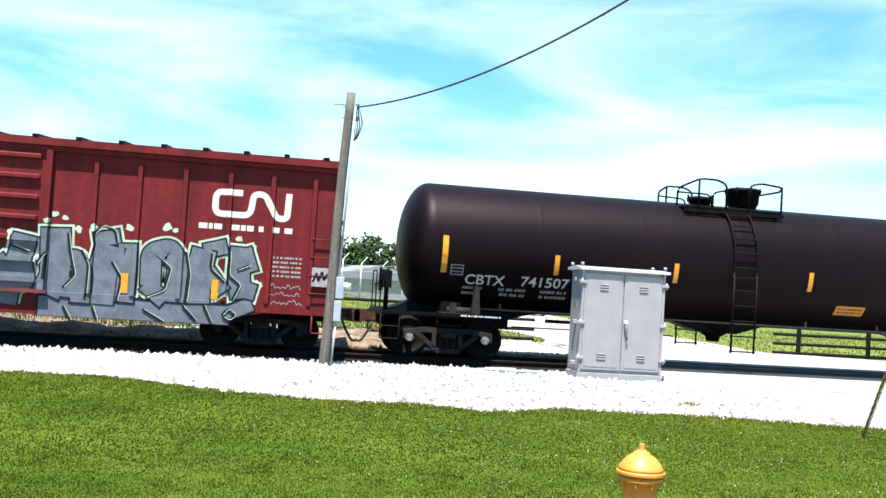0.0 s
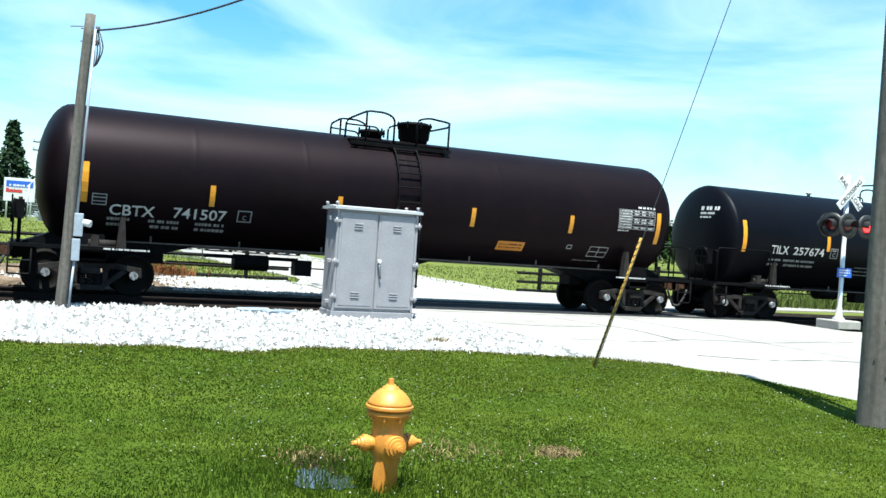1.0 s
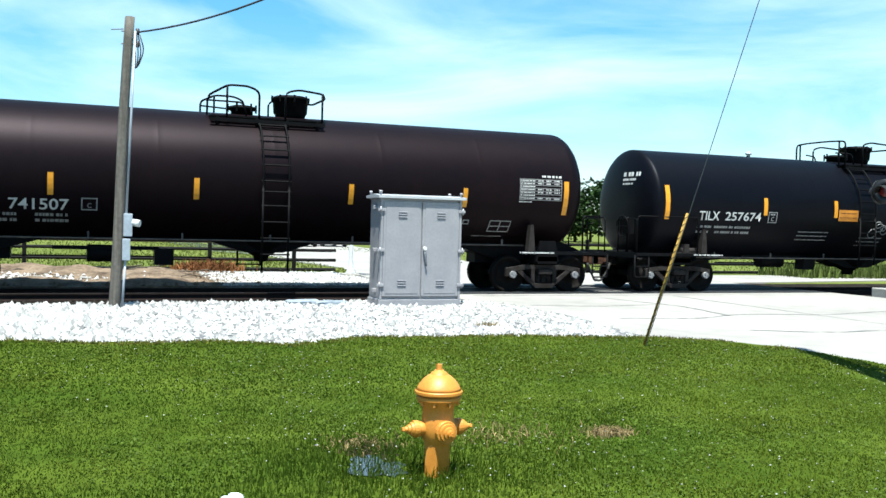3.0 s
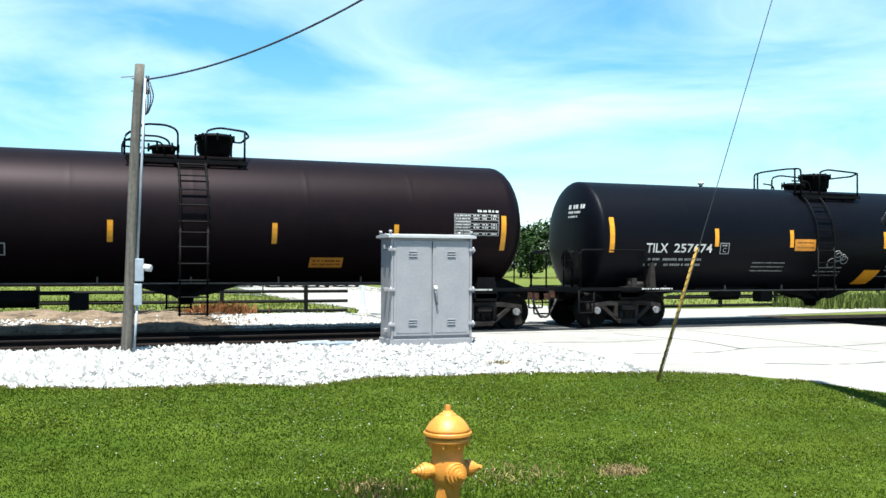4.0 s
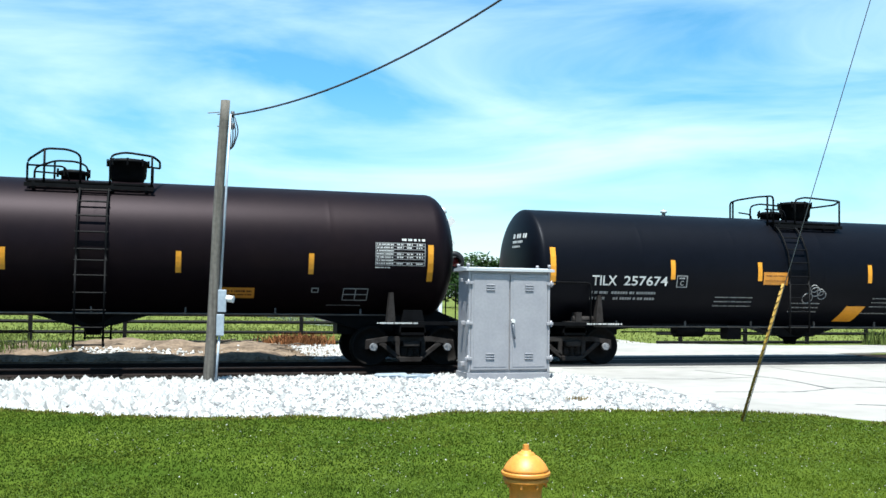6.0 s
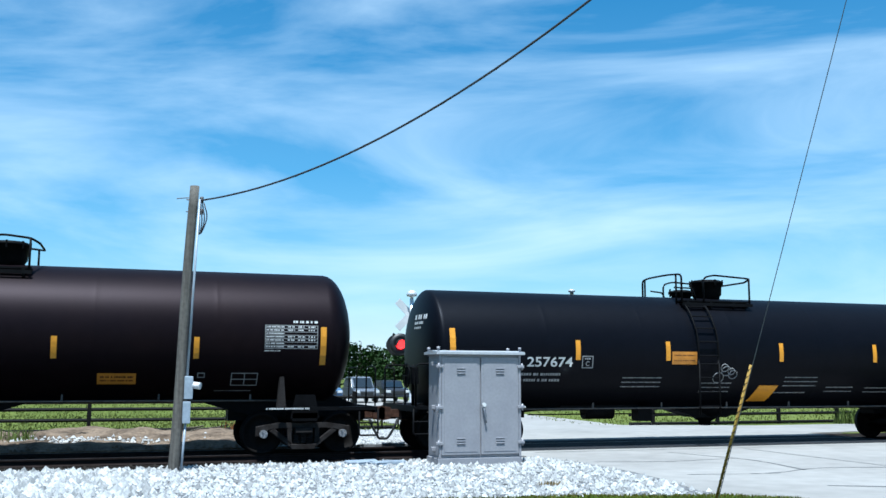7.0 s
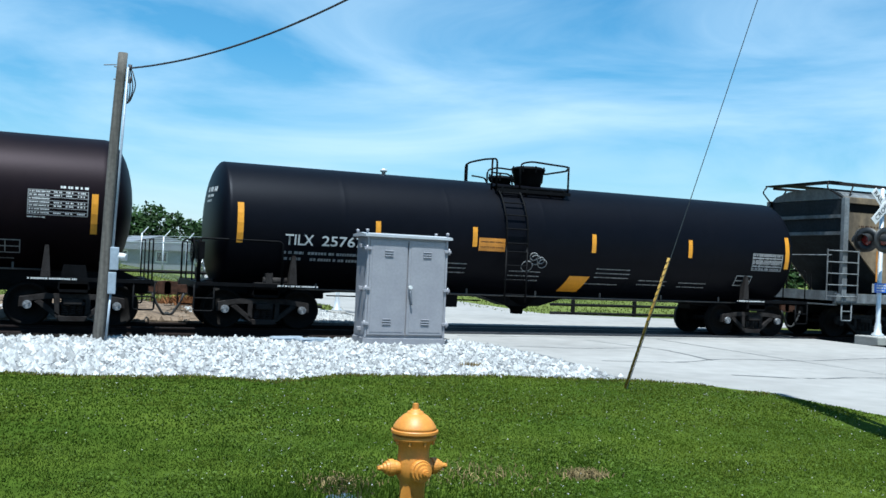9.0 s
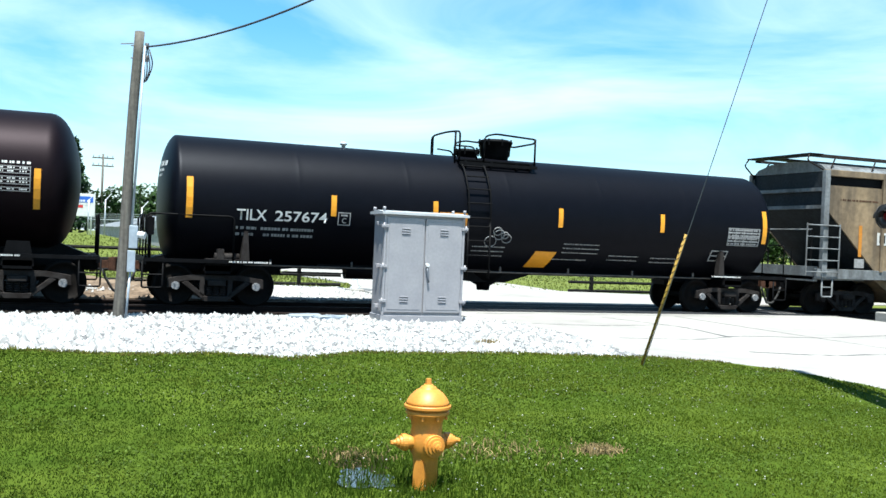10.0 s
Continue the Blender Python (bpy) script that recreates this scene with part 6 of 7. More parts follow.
def chainlink_fence():
    a, b = Vector((1.0, 66, 0)), Vector((8.6, 47, 0))
    fence = thing("chainlink_fence", "galvanised chain-link fence topped with barbed wire", "fence", 0, 0, 0)
    n = 8
    for i in range(n + 1):
        p = a.lerp(b, i / n)
        p.z += rise(p.x, p.y)
        bm = bmesh.new()
        rod(bm, p + Vector((0, 0, -0.35)), p + Vector((0, 0, 2.25)), 0.04, 8)
        rod(bm, p + Vector((0, 0, 2.2)), p + Vector((0.35, 0.1, 2.62)), 0.03, 6)
        part("post", bm, M["chain"], fence)
    for z, off, r in ((2.22, 0, 0.03), (0.05, 0, 0.012), (2.34, 0.1, 0.012), (2.46, 0.2, 0.012), (2.58, 0.3, 0.012)):
        bm = bmesh.new()
        rod(bm, a + Vector((off, 0, z)), b + Vector((off, 0, z)), r, 5)
        part("fence_wire", bm, M["chain"], fence)
    V, F = [], []
    d = (b - a)
    L = d.length
    u = d / L
    step, h, w = 0.16, 2.2, 0.009
    k = -int(h / step)
    while k * step < L:
        for s in (1, -1):
            x0 = k * step if s > 0 else k * step + h
            p0, p1 = (x0, 0.0), (x0 + s * h, h)
            # clip to the fence
            pts = []
            for q in range(13):
                t = q / 12
                x, z = p0[0] + (p1[0] - p0[0]) * t, h * t
                if 0 <= x <= L:
                    pts.append((x, z))
            if len(pts) > 1:
                (xa, za), (xb, zb) = pts[0], pts[-1]
                i0 = len(V)
                for x, z in ((xa - w, za), (xa + w, za), (xb + w, zb), (xb - w, zb)):
                    V.append(a + u * x + Vector((0, 0, z + 0.05)))
                F.append((i0, i0 + 1, i0 + 2, i0 + 3))
        k += 1
    tagged(arrays("mesh_wire", V, F, M["chain"], fence), kind="stuff")


def vehicle(x, y, paint, h, label, rz=0):
    car = thing("parked_car", label, "car", x, y, 0, rz)
    bm = bmesh.new()
    prism(bm, [(-2.2, 0.35), (-2.25, 0.72), (-2.1, 0.92), (-1.1, 1.0), (2.05, 1.02), (2.2, 0.8), (2.2, 0.35)], -0.88, 0.88)
    bmesh.ops.bevel(bm, geom=bm.edges[:], offset=0.08, segments=2, affect="EDGES")
    for v in bm.verts:
        v.co = Vector((v.co.y, v.co.x, v.co.z))
    part("body", bm, M[paint], car)
    bm = bmesh.new()
    prism(bm, [(-1.15, 0.98), (-0.45, h), (1.5, h), (2.0, 1.0)], -0.76, 0.76)
    bmesh.ops.bevel(bm, geom=bm.edges[:], offset=0.07, segments=2, affect="EDGES")
    for v in bm.verts:
        v.co = Vector((v.co.y * (1 - 0.12 * (v.co.z - 0.98)), v.co.x, v.co.z))
    part("cabin", bm, M[paint], car)
    bm = bmesh.new()
    prism(bm, [(-1.16, 1.04), (-0.55, h - 0.09), (-0.50, h - 0.09), (-1.10, 1.04)], -0.64, 0.64)
    for v in bm.verts:
        v.co = Vector((v.co.y, v.co.x - 0.02, v.co.z))
    part("windscreen", bm, M["glass"], car)
    for s in (-1, 1):
        part("headlight", boxm(*sorted((s * 0.5, s * 0.82)), -2.27, -2.2, 0.66, 0.82, 0.02), M["sign"], car)
        for yy in (-1.4, 1.35):
            bm = bmesh.new()
            rod(bm, (s * 0.70, yy, 0.33), (s * 0.90, yy, 0.33), 0.33, 18)
            w = part("wheel", bm, M["rubber"], car)
            bm = bmesh.new()
            rod(bm, (s * 0.88, yy, 0.33), (s * 0.91, yy, 0.33), 0.2, 12)
            part("rim", bm, M["alu"], w)
        bm = bmesh.new()
        prism(bm, [(-0.85, 1.05), (-0.40, h - 0.1), (1.35, h - 0.1), (1.75, 1.05)], s * 0.755 - 0.01, s * 0.755 + 0.01)
        for v in bm.verts:
            v.co = Vector((v.co.y * (1 - 0.12 * (v.co.z - 0.98)) * 1.012, v.co.x, v.co.z))
        part("side_window", bm, M["glass"], car)
    part("grille", boxm(-0.45, 0.45, -2.27, -2.2, 0.52, 0.74, 0.02), M["lampblack"], car)
    part("bumper", boxm(-0.85, 0.85, -2.30, -2.18, 0.36, 0.5, 0.03), M[paint], car)


def far_house(x, y, w, d, h, rh, label):
    hs = thing("far_building", label, "building", x, y, -0.3, 12)
    part("wall", boxm(-w / 2, w / 2, -d / 2, d / 2, 0, h), M["wall"], hs)
    bm = bmesh.new()
    prism(bm, [(-w / 2 - 0.4, h), (0, h + rh), (w / 2 + 0.4, h)], -d / 2 - 0.4, d / 2 + 0.4)
    part("roof", bm, M["roof"], hs)
    for k in range(3):
        xx = -w / 3 + k * w / 3
        wn = part("window", boxm(xx - 0.6, xx + 0.6, -d / 2 - 0.05, -d / 2 + 0.02, 1.0, 2.1), M["sign"], hs)
        part("pane", boxm(xx - 0.5, xx + 0.5, -d / 2 - 0.06, -d / 2 - 0.04, 1.1, 2.0), M["glass"], wn)


def leaf_cloud(rnd, centre, rad, n, size, flat_=0.8):
    V, F = [], []
    for _ in range(n):
        d = Vector((rnd.gauss(0, 1), rnd.gauss(0, 1), rnd.gauss(0, 1))).normalized() * rad * rnd.uniform(0.55, 1.05)
        c = centre + Vector((d.x, d.y, d.z * flat_))
        u = Vector((rnd.gauss(0, 1), rnd.gauss(0, 1), rnd.gauss(0, 0.6))).normalized()
        w = u.orthogonal().normalized()
        s = size * rnd.uniform(0.6, 1.3)
        i = len(V)
        V += [c - u * s, c + w * s * 0.55, c + u * s, c - w * s * 0.55]
        F.append((i, i + 1, i + 2, i + 3))
    return V, F


def tree(name, label, H, spread, seed, conifer=False):
    rnd = random.Random(seed)
    tr = thing(name, label, "tree", 0, 0, -0.3)
    bm = bmesh.new()
    rod(bm, (0, 0, 0), (0.1, 0, H * 0.55), 0.20, 8, 0.11)
    rod(bm, (0.1, 0, H * 0.55), (0.15, 0.05, H * 0.9), 0.11, 6, 0.03)
    part("trunk", bm, M["bark"], tr)
    V, F = [], []
    if conifer:
        for k in range(22):
            z = H * (0.10 + 0.041 * k)
            r = spread * (1 - k / 22.5) * 0.5 * rnd.uniform(0.75, 1.1)
            for j in range(7):
                a = rnd.uniform(0, 6.3)
                v, f = leaf_cloud(rnd, Vector((r * 0.7 * math.cos(a), r * 0.7 * math.sin(a), z)), max(0.35, r * 0.5), 24, 0.22, 0.7)
                F += [tuple(q + len(V) for q in t) for t in f]
                V += v
    else:
        for k in range(20):
            a, zz = rnd.uniform(0, 6.3), rnd.random()
            rr = spread * 0.5 * math.sqrt(rnd.random()) * (1 - 0.55 * abs(zz - 0.4))
            c = Vector((rr * math.cos(a), rr * math.sin(a), H * (0.22 + 0.66 * zz)))
            bm = bmesh.new()
            rod(bm, (0.08, 0, c.z * 0.6), c, 0.06, 5, 0.02)
            part("limb", bm, M["bark"], tr)
            v, f = leaf_cloud(rnd, c, spread * rnd.uniform(0.13, 0.24), 95, 0.26)
            F += [tuple(q + len(V) for q in t) for t in f]
            V += v
    tagged(arrays("crown", V, F, M["needle" if conifer else "leaf"], tr), kind="stuff")
    return tr


far_fence()
chainlink_fence()
vehicle(10.4, 67, "cardark", 1.75, "dark parked car facing the railway")
vehicle(12.9, 66, "carblue", 1.55, "dark blue parked car facing the railway")
vehicle(15.2, 65, "carsilver", 1.75, "blue-grey parked van facing the railway")
vehicle(17.6, 66, "cardark", 1.5, "dark parked sedan facing the railway")
far_house(9.5, 104, 12, 9, 2.2, 1.5, "low grey building with a pale gable roof")
kinds = [tree("tree", "leafy green tree at the edge of the field", 8.0, 7.0, 21), tree("tree", "rounded green tree at the edge of the field", 6.6, 6.6, 22), tree("tree", "broad green tree at the edge of the field", 7.4, 8.5, 23)]
spots = []
rnd = random.Random(5)
for k in range(40):
    b = radians(3.5 + k * 1.05 + rnd.uniform(-0.3, 0.3))
    dist = rnd.uniform(112, 132)
    spots.append((dist * math.sin(b), dist * math.cos(b), rnd.uniform(0.8, 1.12)))
spots += [(36.5, 92, 0.95), (33.5, 90, 0.8), (39, 96, 0.85), (5, 118, 0.7), (3.1, 112, 0.75)]
for k, (x, y, sc) in enumerate(spots):
    m = pose(x, y, -0.3 + rise(x, y), 0, 0, rnd.uniform(0, 360))
    t = kinds[k] if k < 3 else copy_thing(kinds[k % 3], m)
    t.matrix_basis = m
    t.scale = (sc, sc, sc)
pine = tree("pine_tree", "dark conifer beside the far road", 8.4, 4.6, 31, True)
pine.matrix_basis = pose(-0.1, 86, 0.9)
pine2 = copy_thing(pine, pose(-3.2, 92, 0.9, 0, 0, 70))


def roadside_board():
    b = thing("roadside_board", "white roadside board with blue and red panels on posts", "sign", 0.55, 76, 0.6)
    for x in (-0.8, 0.8):
        bm = bmesh.new()
        rod(bm, (x, 0, 0), (x, 0, 3.6), 0.06, 8)
        part("post", bm, M["alu"], b)
    bd = part("board", boxm(-1.05, 1.05, -0.06, 0.0, 1.9, 3.6, 0.02), M["sign"], b)
    part("panel", boxm(-0.9, 0.9, -0.075, -0.062, 2.95, 3.4), M["blue"], bd, "blue panel")
    part("panel", boxm(-0.9, 0.2, -0.075, -0.062, 2.55, 2.85), M["signred"], bd, "red panel")
    bm = bars([(-0.7, 0.7, 0.35, 0.14), (-0.7, 0.7, 0.1, 0.14)], 71)
    for v in bm.verts:
        v.co = Vector((v.co.x, -0.08, 2.65 + v.co.y))
    part("writing", bm, M["sign"], bd)


def far_utility_pole():
    p = thing("far_utility_pole", "distant wooden utility pole with two crossarms", "pole", 3.4, 128, 0.6)
    bm = bmesh.new()
    rod(bm, (0, 0, 0), (0, 0, 10.5), 0.17, 8, 0.12)
    part("trunk", bm, M["pole"], p)
    for z in (9.9, 8.9):
        part("crossarm", boxm(-1.3, 1.3, -0.08, 0.08, z, z + 0.16), M["pole"], p)
        for x in (-1.15, -0.5, 0.5, 1.15):
            bm = bmesh.new()
            rod(bm, (x, 0, z + 0.16), (x, 0, z + 0.42), 0.06, 6)
            part("insulator", bm, M["conduit"], p)


roadside_board()
far_utility_pole()


# ---- stones, grass and weeds ----
def stones(name, n, seed, place, size, material, label):
    r = np.random.RandomState(seed)
    P = place(r, n)
    n = len(P)
    s = size(r, P)
    base = np.array([(1, 0, 0), (0, 1, 0), (-1, 0, 0), (0, -1, 0), (0, 0, 0.95), (0, 0, -0.75)], float)
    tri = np.array([(0, 1, 4), (1, 2, 4), (2, 3, 4), (3, 0, 4), (1, 0, 5), (2, 1, 5), (3, 2, 5), (0, 3, 5)])
    ang = r.uniform(0, 6.3, n)
    V = base[None] * r.uniform(0.6, 1.25, (n, 6, 1)) * s[:, None, None] + r.normal(0, 0.12, (n, 6, 3)) * s[:, None, None]
    c, sn = np.cos(ang)[:, None], np.sin(ang)[:, None]
    V = np.stack([V[..., 0] * c - V[..., 1] * sn, V[..., 0] * sn + V[..., 1] * c, V[..., 2]], -1) + P[:, None, :]
    F = (tri[None] + 6 * np.arange(n)[:, None, None]).reshape(-1, 3)
    return tagged(arrays(name, V.reshape(-1, 3).tolist(), F.tolist(), material), label, "stones", kind="stuff")


def ballast_edge(x):
    """Where the limestone gives way to dark ballast."""
    return np.interp(x, [-9, 0.5, 2.5, 5, 8.3], [18.7, 18.95, 19.6, 20.3, 20.3])


def bed(r, n):
    x, y = r.uniform(-9, 8.7, n), r.uniform(12.0, 20.4, n)
    e = np.array([lawn_edge_y(v) for v in x]) + r.normal(0, 0.10, n)
    keep = (y > e) & (y < ballast_edge(x) + r.normal(0, 0.06, n)) & ~((x > 5.82) & (x < 7.7) & (y > 18.1) & (y < 18.95)) & (x < np.interp(y, [12.3, 13.9, 16, 18.3, 19.7, 21], [8.1, 8.6, 8.9, 8.8, 8.3, 8.3]) + r.normal(0, 0.1, n))
    z = np.interp(y, [19.3, 19.75, 20.8], [0, -0.12, -0.22])
    return np.stack([x, y, z + 0.006], -1)[keep]


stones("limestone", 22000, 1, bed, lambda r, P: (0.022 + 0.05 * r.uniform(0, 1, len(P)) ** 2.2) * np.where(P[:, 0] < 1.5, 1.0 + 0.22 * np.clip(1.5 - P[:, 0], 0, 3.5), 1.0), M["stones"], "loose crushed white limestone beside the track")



def strip(r, n):
    x, y = r.uniform(-14, 8.3, n), np.concatenate([r.uniform(18.7, 21.9, n // 2), r.uniform(22.0, 24.2, n - n // 2)])
    z = np.interp(y, [19.3, 19.75, 20.8, 21.25, 24.2, 24.9, 25.6], [0, -0.12, -0.22, -0.2, -0.2, -0.15, -0.03])
    return np.stack([x, y, z + 0.012], -1)[y > ballast_edge(x) - 0.05]


stones("ballast_stones", 22000, 2, strip, lambda r, P: r.uniform(0.02, 0.055, len(P)), M["darkstone"], "loose dark ballast stones between and beside the rails")
stones("far_limestone", 5000, 3, lambda r, n: np.stack([r.uniform(3.8, 8.4, n), r.uniform(24.3, 30.8, n), np.full(n, 0.008)], -1), lambda r, P: r.uniform(0.02, 0.05, len(P)), M["stones"], "loose limestone beside the far road")
stones("scattered_limestone", 1100, 6, lambda r, n: np.stack([r.triangular(-11, -6, 3.5, n), r.uniform(25.5, 28.5, n), r.uniform(0.0, 0.12, n)], -1), lambda r, P: r.uniform(0.02, 0.08, len(P)), M["stones"], "scattered white stones on the dirt")
stones("dirt_clods", 5000, 4, lambda r, n: np.stack([r.uniform(-14, 5, n), r.uniform(24.4, 31.2, n), np.full(n, -0.012)], -1), lambda r, P: r.uniform(0.015, 0.09, len(P)) ** 1.0, M["dirt"], "clods and rubble on the bare dirt")


def blades(name, P, h, w, seed, material, label, cat="grass", lean=0.45):
    r = np.random.RandomState(seed)
    n = len(P)
    a, b = r.uniform(0, 6.3, n), r.uniform(0, 6.3, n)
    tilt = np.abs(r.normal(0, lean, n))
    side = np.stack([np.cos(a), np.sin(a), np.zeros(n)], -1) * w[:, None]
    mid = P + np.stack([np.cos(b) * tilt * h * 0.35, np.sin(b) * tilt * h * 0.35, h * 0.6], -1)
    tip = P + np.stack([np.cos(b) * tilt * h, np.sin(b) * tilt * h, h * (1 - 0.3 * np.minimum(tilt, 1))], -1)
    V = np.stack([P - side, P + side, mid + side * 0.7, mid - side * 0.7, tip], 1)
    i = 5 * np.arange(n)
    q = np.stack([i, i + 1, i + 2, i + 3], -1).tolist()
    t = np.stack([i + 3, i + 2, i + 4], -1).tolist()
    return tagged(arrays(name, V.reshape(-1, 3).tolist(), q + t, material), label, cat, kind="stuff")


def lawn_points(r, n, x0, x1, y0, y1):
    x, y = r.uniform(x0, x1, n), r.uniform(y0, y1, n)
    e = np.array([lawn_edge_y(v) for v in x]) + r.normal(0, 0.05, n)
    wet = ((x - 1.94) / 0.20) ** 2 + ((y - 6.06) / 0.36) ** 2 < 1
    return np.stack([x, y, np.full(n, 0.018)], -1)[(y < e) & ~(wet & (r.uniform(0, 1, n) < 0.35)) & (np.hypot(x - 2.265, y - 5.76) > 0.09)]


GRASS = let_through(mat("grass_blade", (0.088, 0.122, 0.012), 0.6, var=0.14, scale=0.8, rand=0.14, color2=(0.052, 0.088, 0.007), spec=0.05), 0.4)
DARK_GRASS = let_through(mat("dark_grass_blade", (0.045, 0.076, 0.007), 0.6, var=0.14, scale=0.8, rand=0.14, color2=(0.030, 0.056, 0.005), spec=0.05), 0.4)
PALE_GRASS = let_through(mat("pale_grass_blade", (0.108, 0.138, 0.018), 0.7, var=0.14, scale=1.1, rand=0.16, color2=(0.072, 0.102, 0.010), spec=0.05), 0.4)


def split(P, r):
    """Where the coarse dark grass grows: mostly away from the clover by the road."""
    w = np.array([noise.noise(Vector((p[0] * 0.55, p[1] * 0.55, 7))) for p in P])
    return (P[:, 0] - 3.9) / 3.0 + 1.1 * w + r.normal(0, 0.35, len(P)) < 0


r = np.random.RandomState(8)
near = lawn_points(r, 185000, -3.6, 8.4, 4.05, 9.2)
near = near[near[:, 1] < 8.2 + r.uniform(0, 1.0, len(near))]
tuft = np.array([noise.noise(Vector((p[0] * 1.3, p[1] * 1.3, 0))) + 0.6 * noise.noise(Vector((p[0] * 4, p[1] * 4, 3))) for p in near])
damp = np.exp(-(((near[:, 0] - 2.1) / 0.9) ** 2 + ((near[:, 1] - 5.9) / 0.8) ** 2))
hn = (0.014 + 0.014 * np.clip(tuft + 0.3, 0, 1.2) + 0.12 * damp * r.uniform(0, 1, len(near)) ** 2) * r.uniform(0.6, 1.4, len(near))
dk = split(near, r)
blades("grass", near[~dk], hn[~dk], np.full(int((~dk).sum()), 0.0038), 9, GRASS, "mown bright green lawn grass with clover", lean=0.8)
blades("grass", near[dk], hn[dk], np.full(int(dk.sum()), 0.0038), 19, DARK_GRASS, "darker coarse lawn grass, longer round the hydrant", lean=0.8)
far = lawn_points(r, 120000, -7.0, 9.8, 8.2, 15.4)
far = far[far[:, 1] > 8.2 + r.uniform(0, 1.0, len(far))]
hf = 0.020 * r.uniform(0.6, 1.5, len(far))
dk = split(far, r)
blades("grass", far[~dk], hf[~dk], np.full(int((~dk).sum()), 0.007), 10, GRASS, "mown green lawn grass beside the limestone", lean=0.9)
blades("grass", far[dk], hf[dk], np.full(int(dk.sum()), 0.007), 20, DARK_GRASS, "darker mown lawn grass beside the limestone", lean=0.9)
ws = np.array([noise.noise(Vector((p[0] * 0.7, p[1] * 1.0, 21))) + 0.7 * noise.noise(Vector((p[0] * 2.6, p[1] * 2.6, 23))) for p in far])
worn = far[ws + r.normal(0, 0.25, len(far)) + 0.05 * far[:, 0] > 0.30] + np.array([0.01, 0.01, 0.004])
blades("grass", worn, 0.021 * r.uniform(0.7, 1.4, len(worn)), np.full(len(worn), 0.008), 40, PALE_GRASS, "paler sun-bleached patches of mown lawn", lean=1.1)
ws = np.array([noise.noise(Vector((p[0] * 0.7, p[1] * 1.0, 21))) + 0.7 * noise.noise(Vector((p[0] * 2.6, p[1] * 2.6, 23))) for p in near])
worn = near[(ws + r.normal(0, 0.3, len(near)) > 0.42) & (damp < 0.4)] + np.array([0.004, 0.004, 0.003])
blades("grass", worn, 0.017 * r.uniform(0.7, 1.4, len(worn)), np.full(len(worn), 0.004), 41, PALE_GRASS, "paler sun-bleached tufts of mown lawn", lean=1.1)
edge = far[np.array([lawn_edge_y(p[0]) - p[1] for p in far]) < 0.35]
blades("grass_edge", edge, 0.034 * r.uniform(0.5, 1.5, len(edge)), np.full(len(edge), 0.007), 11, M["drygreen"], "ragged paler grass along the limestone edge")
dry = np.concatenate([np.stack([r.normal(4.02, 0.09, 500), r.normal(6.52, 0.07, 500), np.full(500, 0.02)], -1), np.stack([r.normal(3.1, 0.35, 260), r.normal(6.7, 0.25, 260), np.full(260, 0.02)], -1)])
blades("dry_grass", dry, r.uniform(0.03, 0.07, len(dry)), np.full(len(dry), 0.005), 12, M["drygrass"], "withered straw-coloured patch in the lawn", lean=1.0)
soil = np.stack([r.normal(2.05, 0.14, 220), r.normal(6.62, 0.14, 220), np.full(220, 0.02)], -1)
blades("dead_grass", soil, r.uniform(0.02, 0.06, len(soil)), np.full(len(soil), 0.006), 31, M["drygrass"], "brown dead grass round the wet hollow", lean=1.2)
tf = np.concatenate([np.stack([r.normal(x, 0.10, 160), r.normal(y, 0.07, 160), np.full(160, 0.01)], -1) for x, y in ((6.55, 14.3),)])
blades("weed_tuft", tf, r.uniform(0.03, 0.09, len(tf)), np.full(len(tf), 0.006), 13, M["drygrass"], "small dry weed tufts in the limestone", "weeds")
cl = lawn_points(r, 26000, -2, 9.6, 4.1, 12.8)
cl = cl[np.array([noise.noise(Vector((p[0] * 0.8 + 4, p[1] * 0.8, 1))) for p in cl]) + 0.07 * (cl[:, 0] - 3) > 0.0]
ang = r.uniform(0, 6.3, len(cl))
q0 = cl + np.array([0, 0, 1]) * r.uniform(0.012, 0.04, len(cl))[:, None]
u0 = np.stack([np.cos(ang), np.sin(ang), r.normal(0, 0.3, len(cl))], -1) * 0.012
w0 = np.stack([-np.sin(ang), np.cos(ang), r.normal(0, 0.3, len(cl))], -1) * 0.010
i0 = 4 * np.arange(len(cl))
tagged(arrays("clover_leaves", np.stack([q0 - u0, q0 + w0, q0 + u0, q0 - w0], 1).reshape(-1, 3).tolist(), np.stack([i0, i0 + 1, i0 + 2, i0 + 3], -1).tolist(), let_through(mat("clover_leaf", (0.080, 0.120, 0.018), 0.6, var=0.2, scale=2, rand=0.2, spec=0.1), 0.3)), "low green clover leaves spread through the lawn", "clover", kind="stuff")
clover = lawn_points(r, 1100, -1, 9.4, 4.1, 12)
clover = clover[clover[:, 0] + 0.4 * clover[:, 1] > 3.6]
stones("clover_flowers", len(clover), 14, lambda q, n: clover + np.array([0, 0, 0.055]), lambda q, P: q.uniform(0.004, 0.0075, len(P)), M["stones"], "small white clover flowers in the lawn")
wd = np.stack([r.uniform(-9, -2.2, 1300), r.normal(26.4, 0.5, 1300), np.full(1300, -0.05)], -1)
blades("weeds", wd, r.uniform(0.2, 0.75, len(wd)), np.full(len(wd), 0.014), 15, M["brush"], "tall green weeds growing beside the track", "weeds")
wd = np.stack([r.uniform(26, 36, 3200), r.uniform(28, 31, 3200), np.full(3200, -0.03)], -1)
blades("weeds", wd, r.uniform(0.2, 0.8, len(wd)), np.full(len(wd), 0.025), 16, M["brush"], "overgrown weeds beyond the crossing", "weeds")
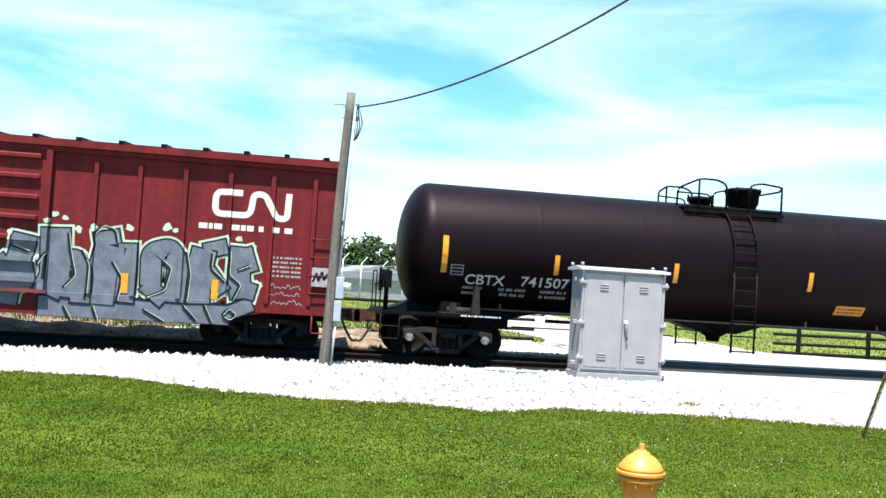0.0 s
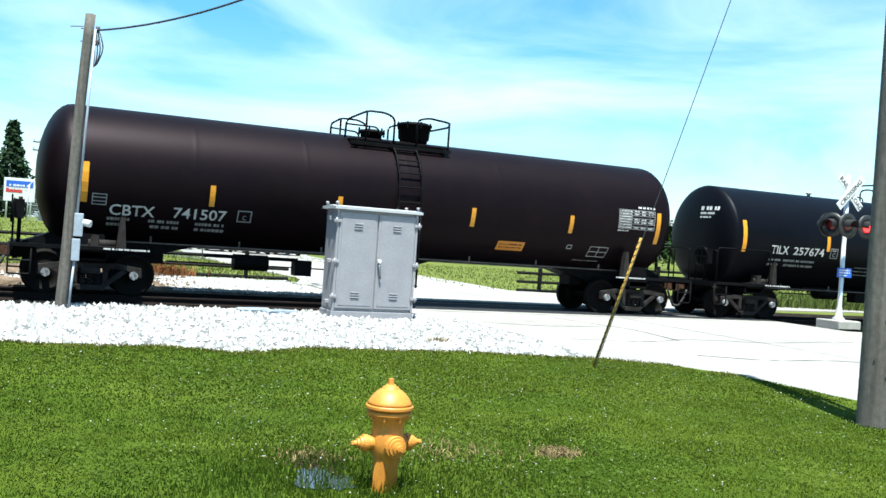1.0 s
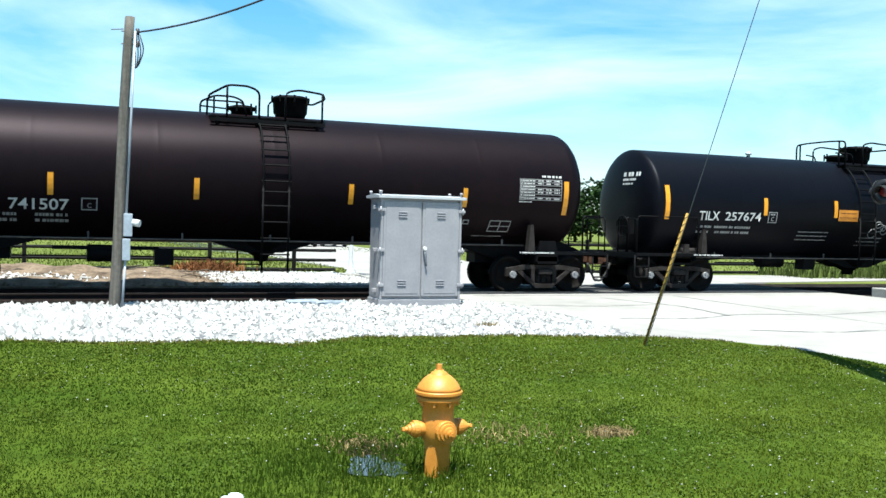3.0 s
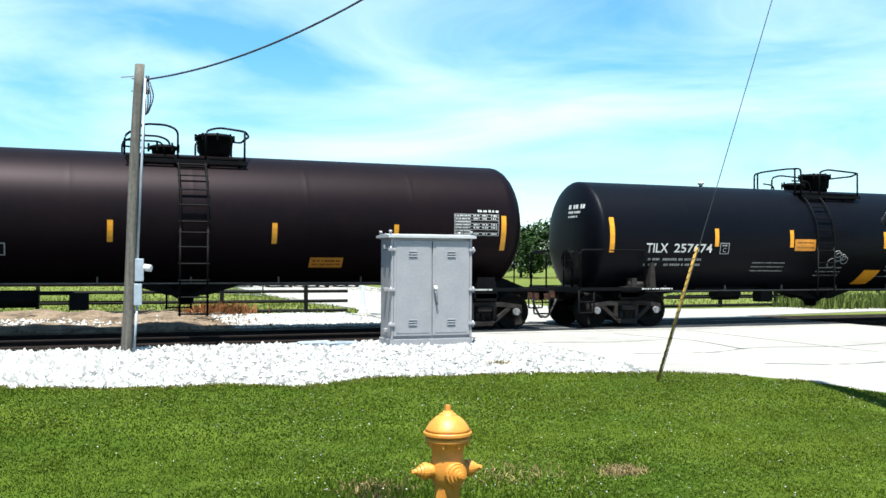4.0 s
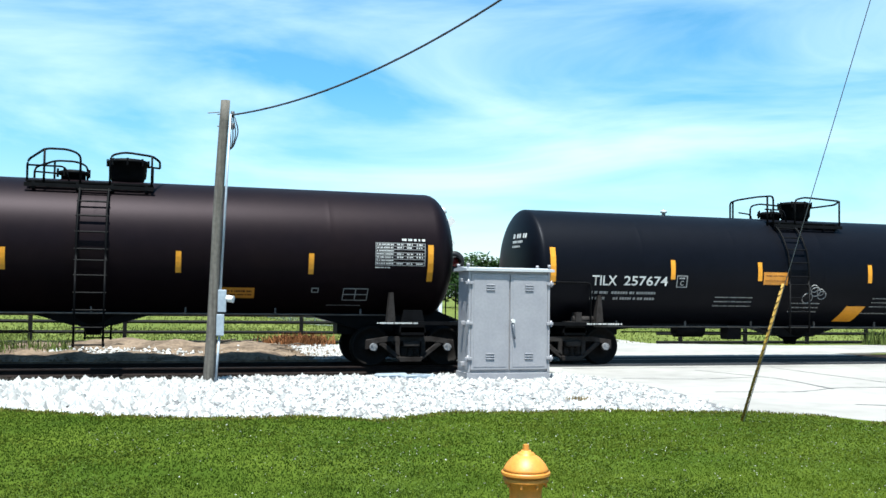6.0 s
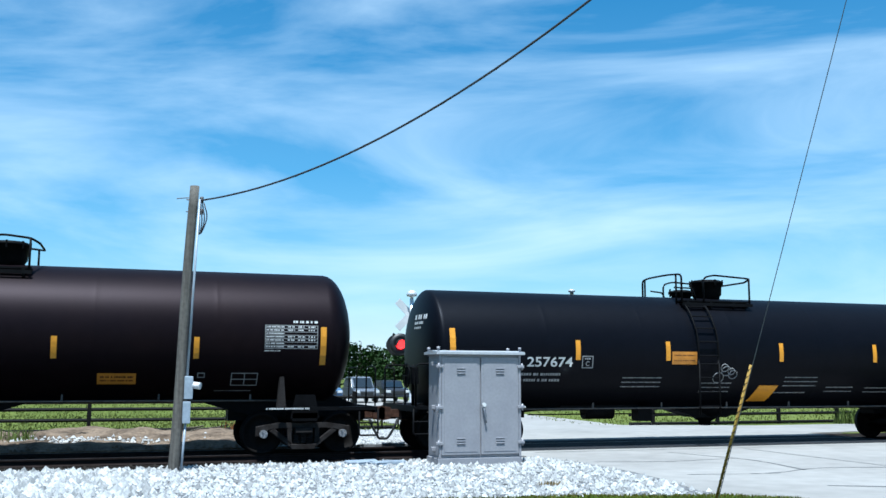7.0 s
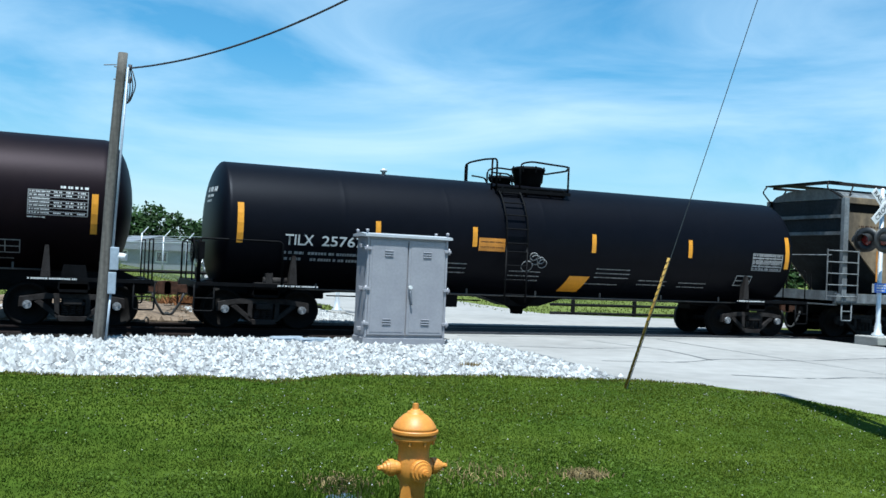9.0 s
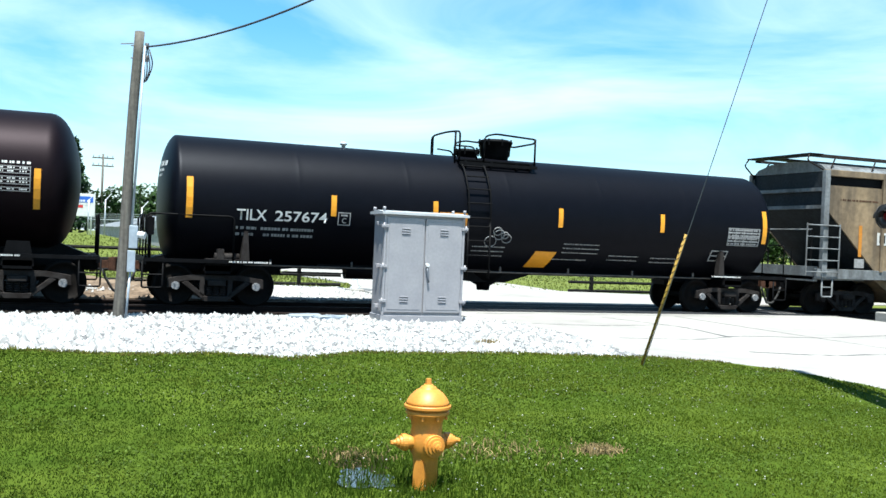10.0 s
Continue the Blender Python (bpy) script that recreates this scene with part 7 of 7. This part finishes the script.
wd = np.stack([r.normal(4.3, 0.5, 900), r.normal(31.3, 0.5, 900), np.full(900, -0.02)], -1)
blades("dead_brush", wd, r.uniform(0.2, 0.5, len(wd)), np.full(len(wd), 0.02), 17, M["deadbrush"], "heap of dead rust-brown brush", "brush", lean=0.9)
wd = np.concatenate([np.stack([r.uniform(-30, 9.5, 30000), r.uniform(31.0, 62, 30000), np.full(30000, -0.03)], -1), np.stack([r.uniform(16, 60, 12000), r.uniform(31.6, 62, 12000), np.full(12000, -0.03)], -1)])
wd[:, 2] += np.array([rise(p[0], p[1]) for p in wd])
blades("field_grass", wd, r.uniform(0.03, 0.12, len(wd)), np.full(len(wd), 0.03), 18, M["fieldblade"], "rough field grass behind the fence")


# ---- rough dirt behind the track ----
V, F = [], []
nx, ny = 120, 50
for j in range(ny + 1):
    for i in range(nx + 1):
        x, y = -16 + 20.5 * i / nx, 24.4 + 7.2 * j / ny
        fade = min(1, i / 6, (nx - i) / 10, j / 5, (ny - j) / 8)
        h = 0.10 + 0.26 * noise.noise(Vector((x * 0.35, y * 0.4, 2))) + 0.13 * noise.noise(Vector((x * 1.1, y * 1.1, 5))) + 0.06 * noise.noise(Vector((x * 3, y * 3, 9)))
        V.append((x, y, -0.06 + fade * max(-0.02, h + 0.08)))
for j in range(ny):
    for i in range(nx):
        a = j * (nx + 1) + i
        F.append((a, a + 1, a + nx + 2, a + nx + 1))
tagged(arrays("dirt_mound", V, F, M["dirt"], smooth=True), "low uneven mounds of bare brown dirt", "dirt", kind="structure")
for k in range(26):
    x, y = random.uniform(-11, 4), random.uniform(26.2, 32)
    bm = bmesh.new()
    pts = [(0, 0, 0.1)]
    for q in range(4):
        pts.append((pts[-1][0] + random.uniform(0.15, 0.4), pts[-1][1] + random.uniform(-0.12, 0.12), 0.1 + random.uniform(-0.02, 0.05)))
    tube(bm, pts, random.uniform(0.010, 0.024), 5)
    tagged(part("branch", bm, M["bark"], at=pose(x, y, 0.02, 0, 0, random.uniform(0, 360))), "dead grey branch lying on the dirt", "branch", "fallen branches")


# ---- what moves ----
def run(t):
    """How far the train has rolled by t seconds, in metres along the track; it slows down."""
    return ((1.95671e-4 * t - 3.44057e-3) * t + 5.708e-2) * t * t - 2.31312 * t - 0.0126


def motions():
    times = [i * 0.2 for i in range(51)]
    for car, wheels, cx, r in CARS:
        walk(car, [(t, pose(cx + run(t), TRACK_Y, 0)) for t in times])
        for w in wheels:
            x = w.matrix_basis.translation.x
            walk(w, [(t, pose(x, 0, r, 0, math.degrees(run(t) / r))) for t in times])


motions()
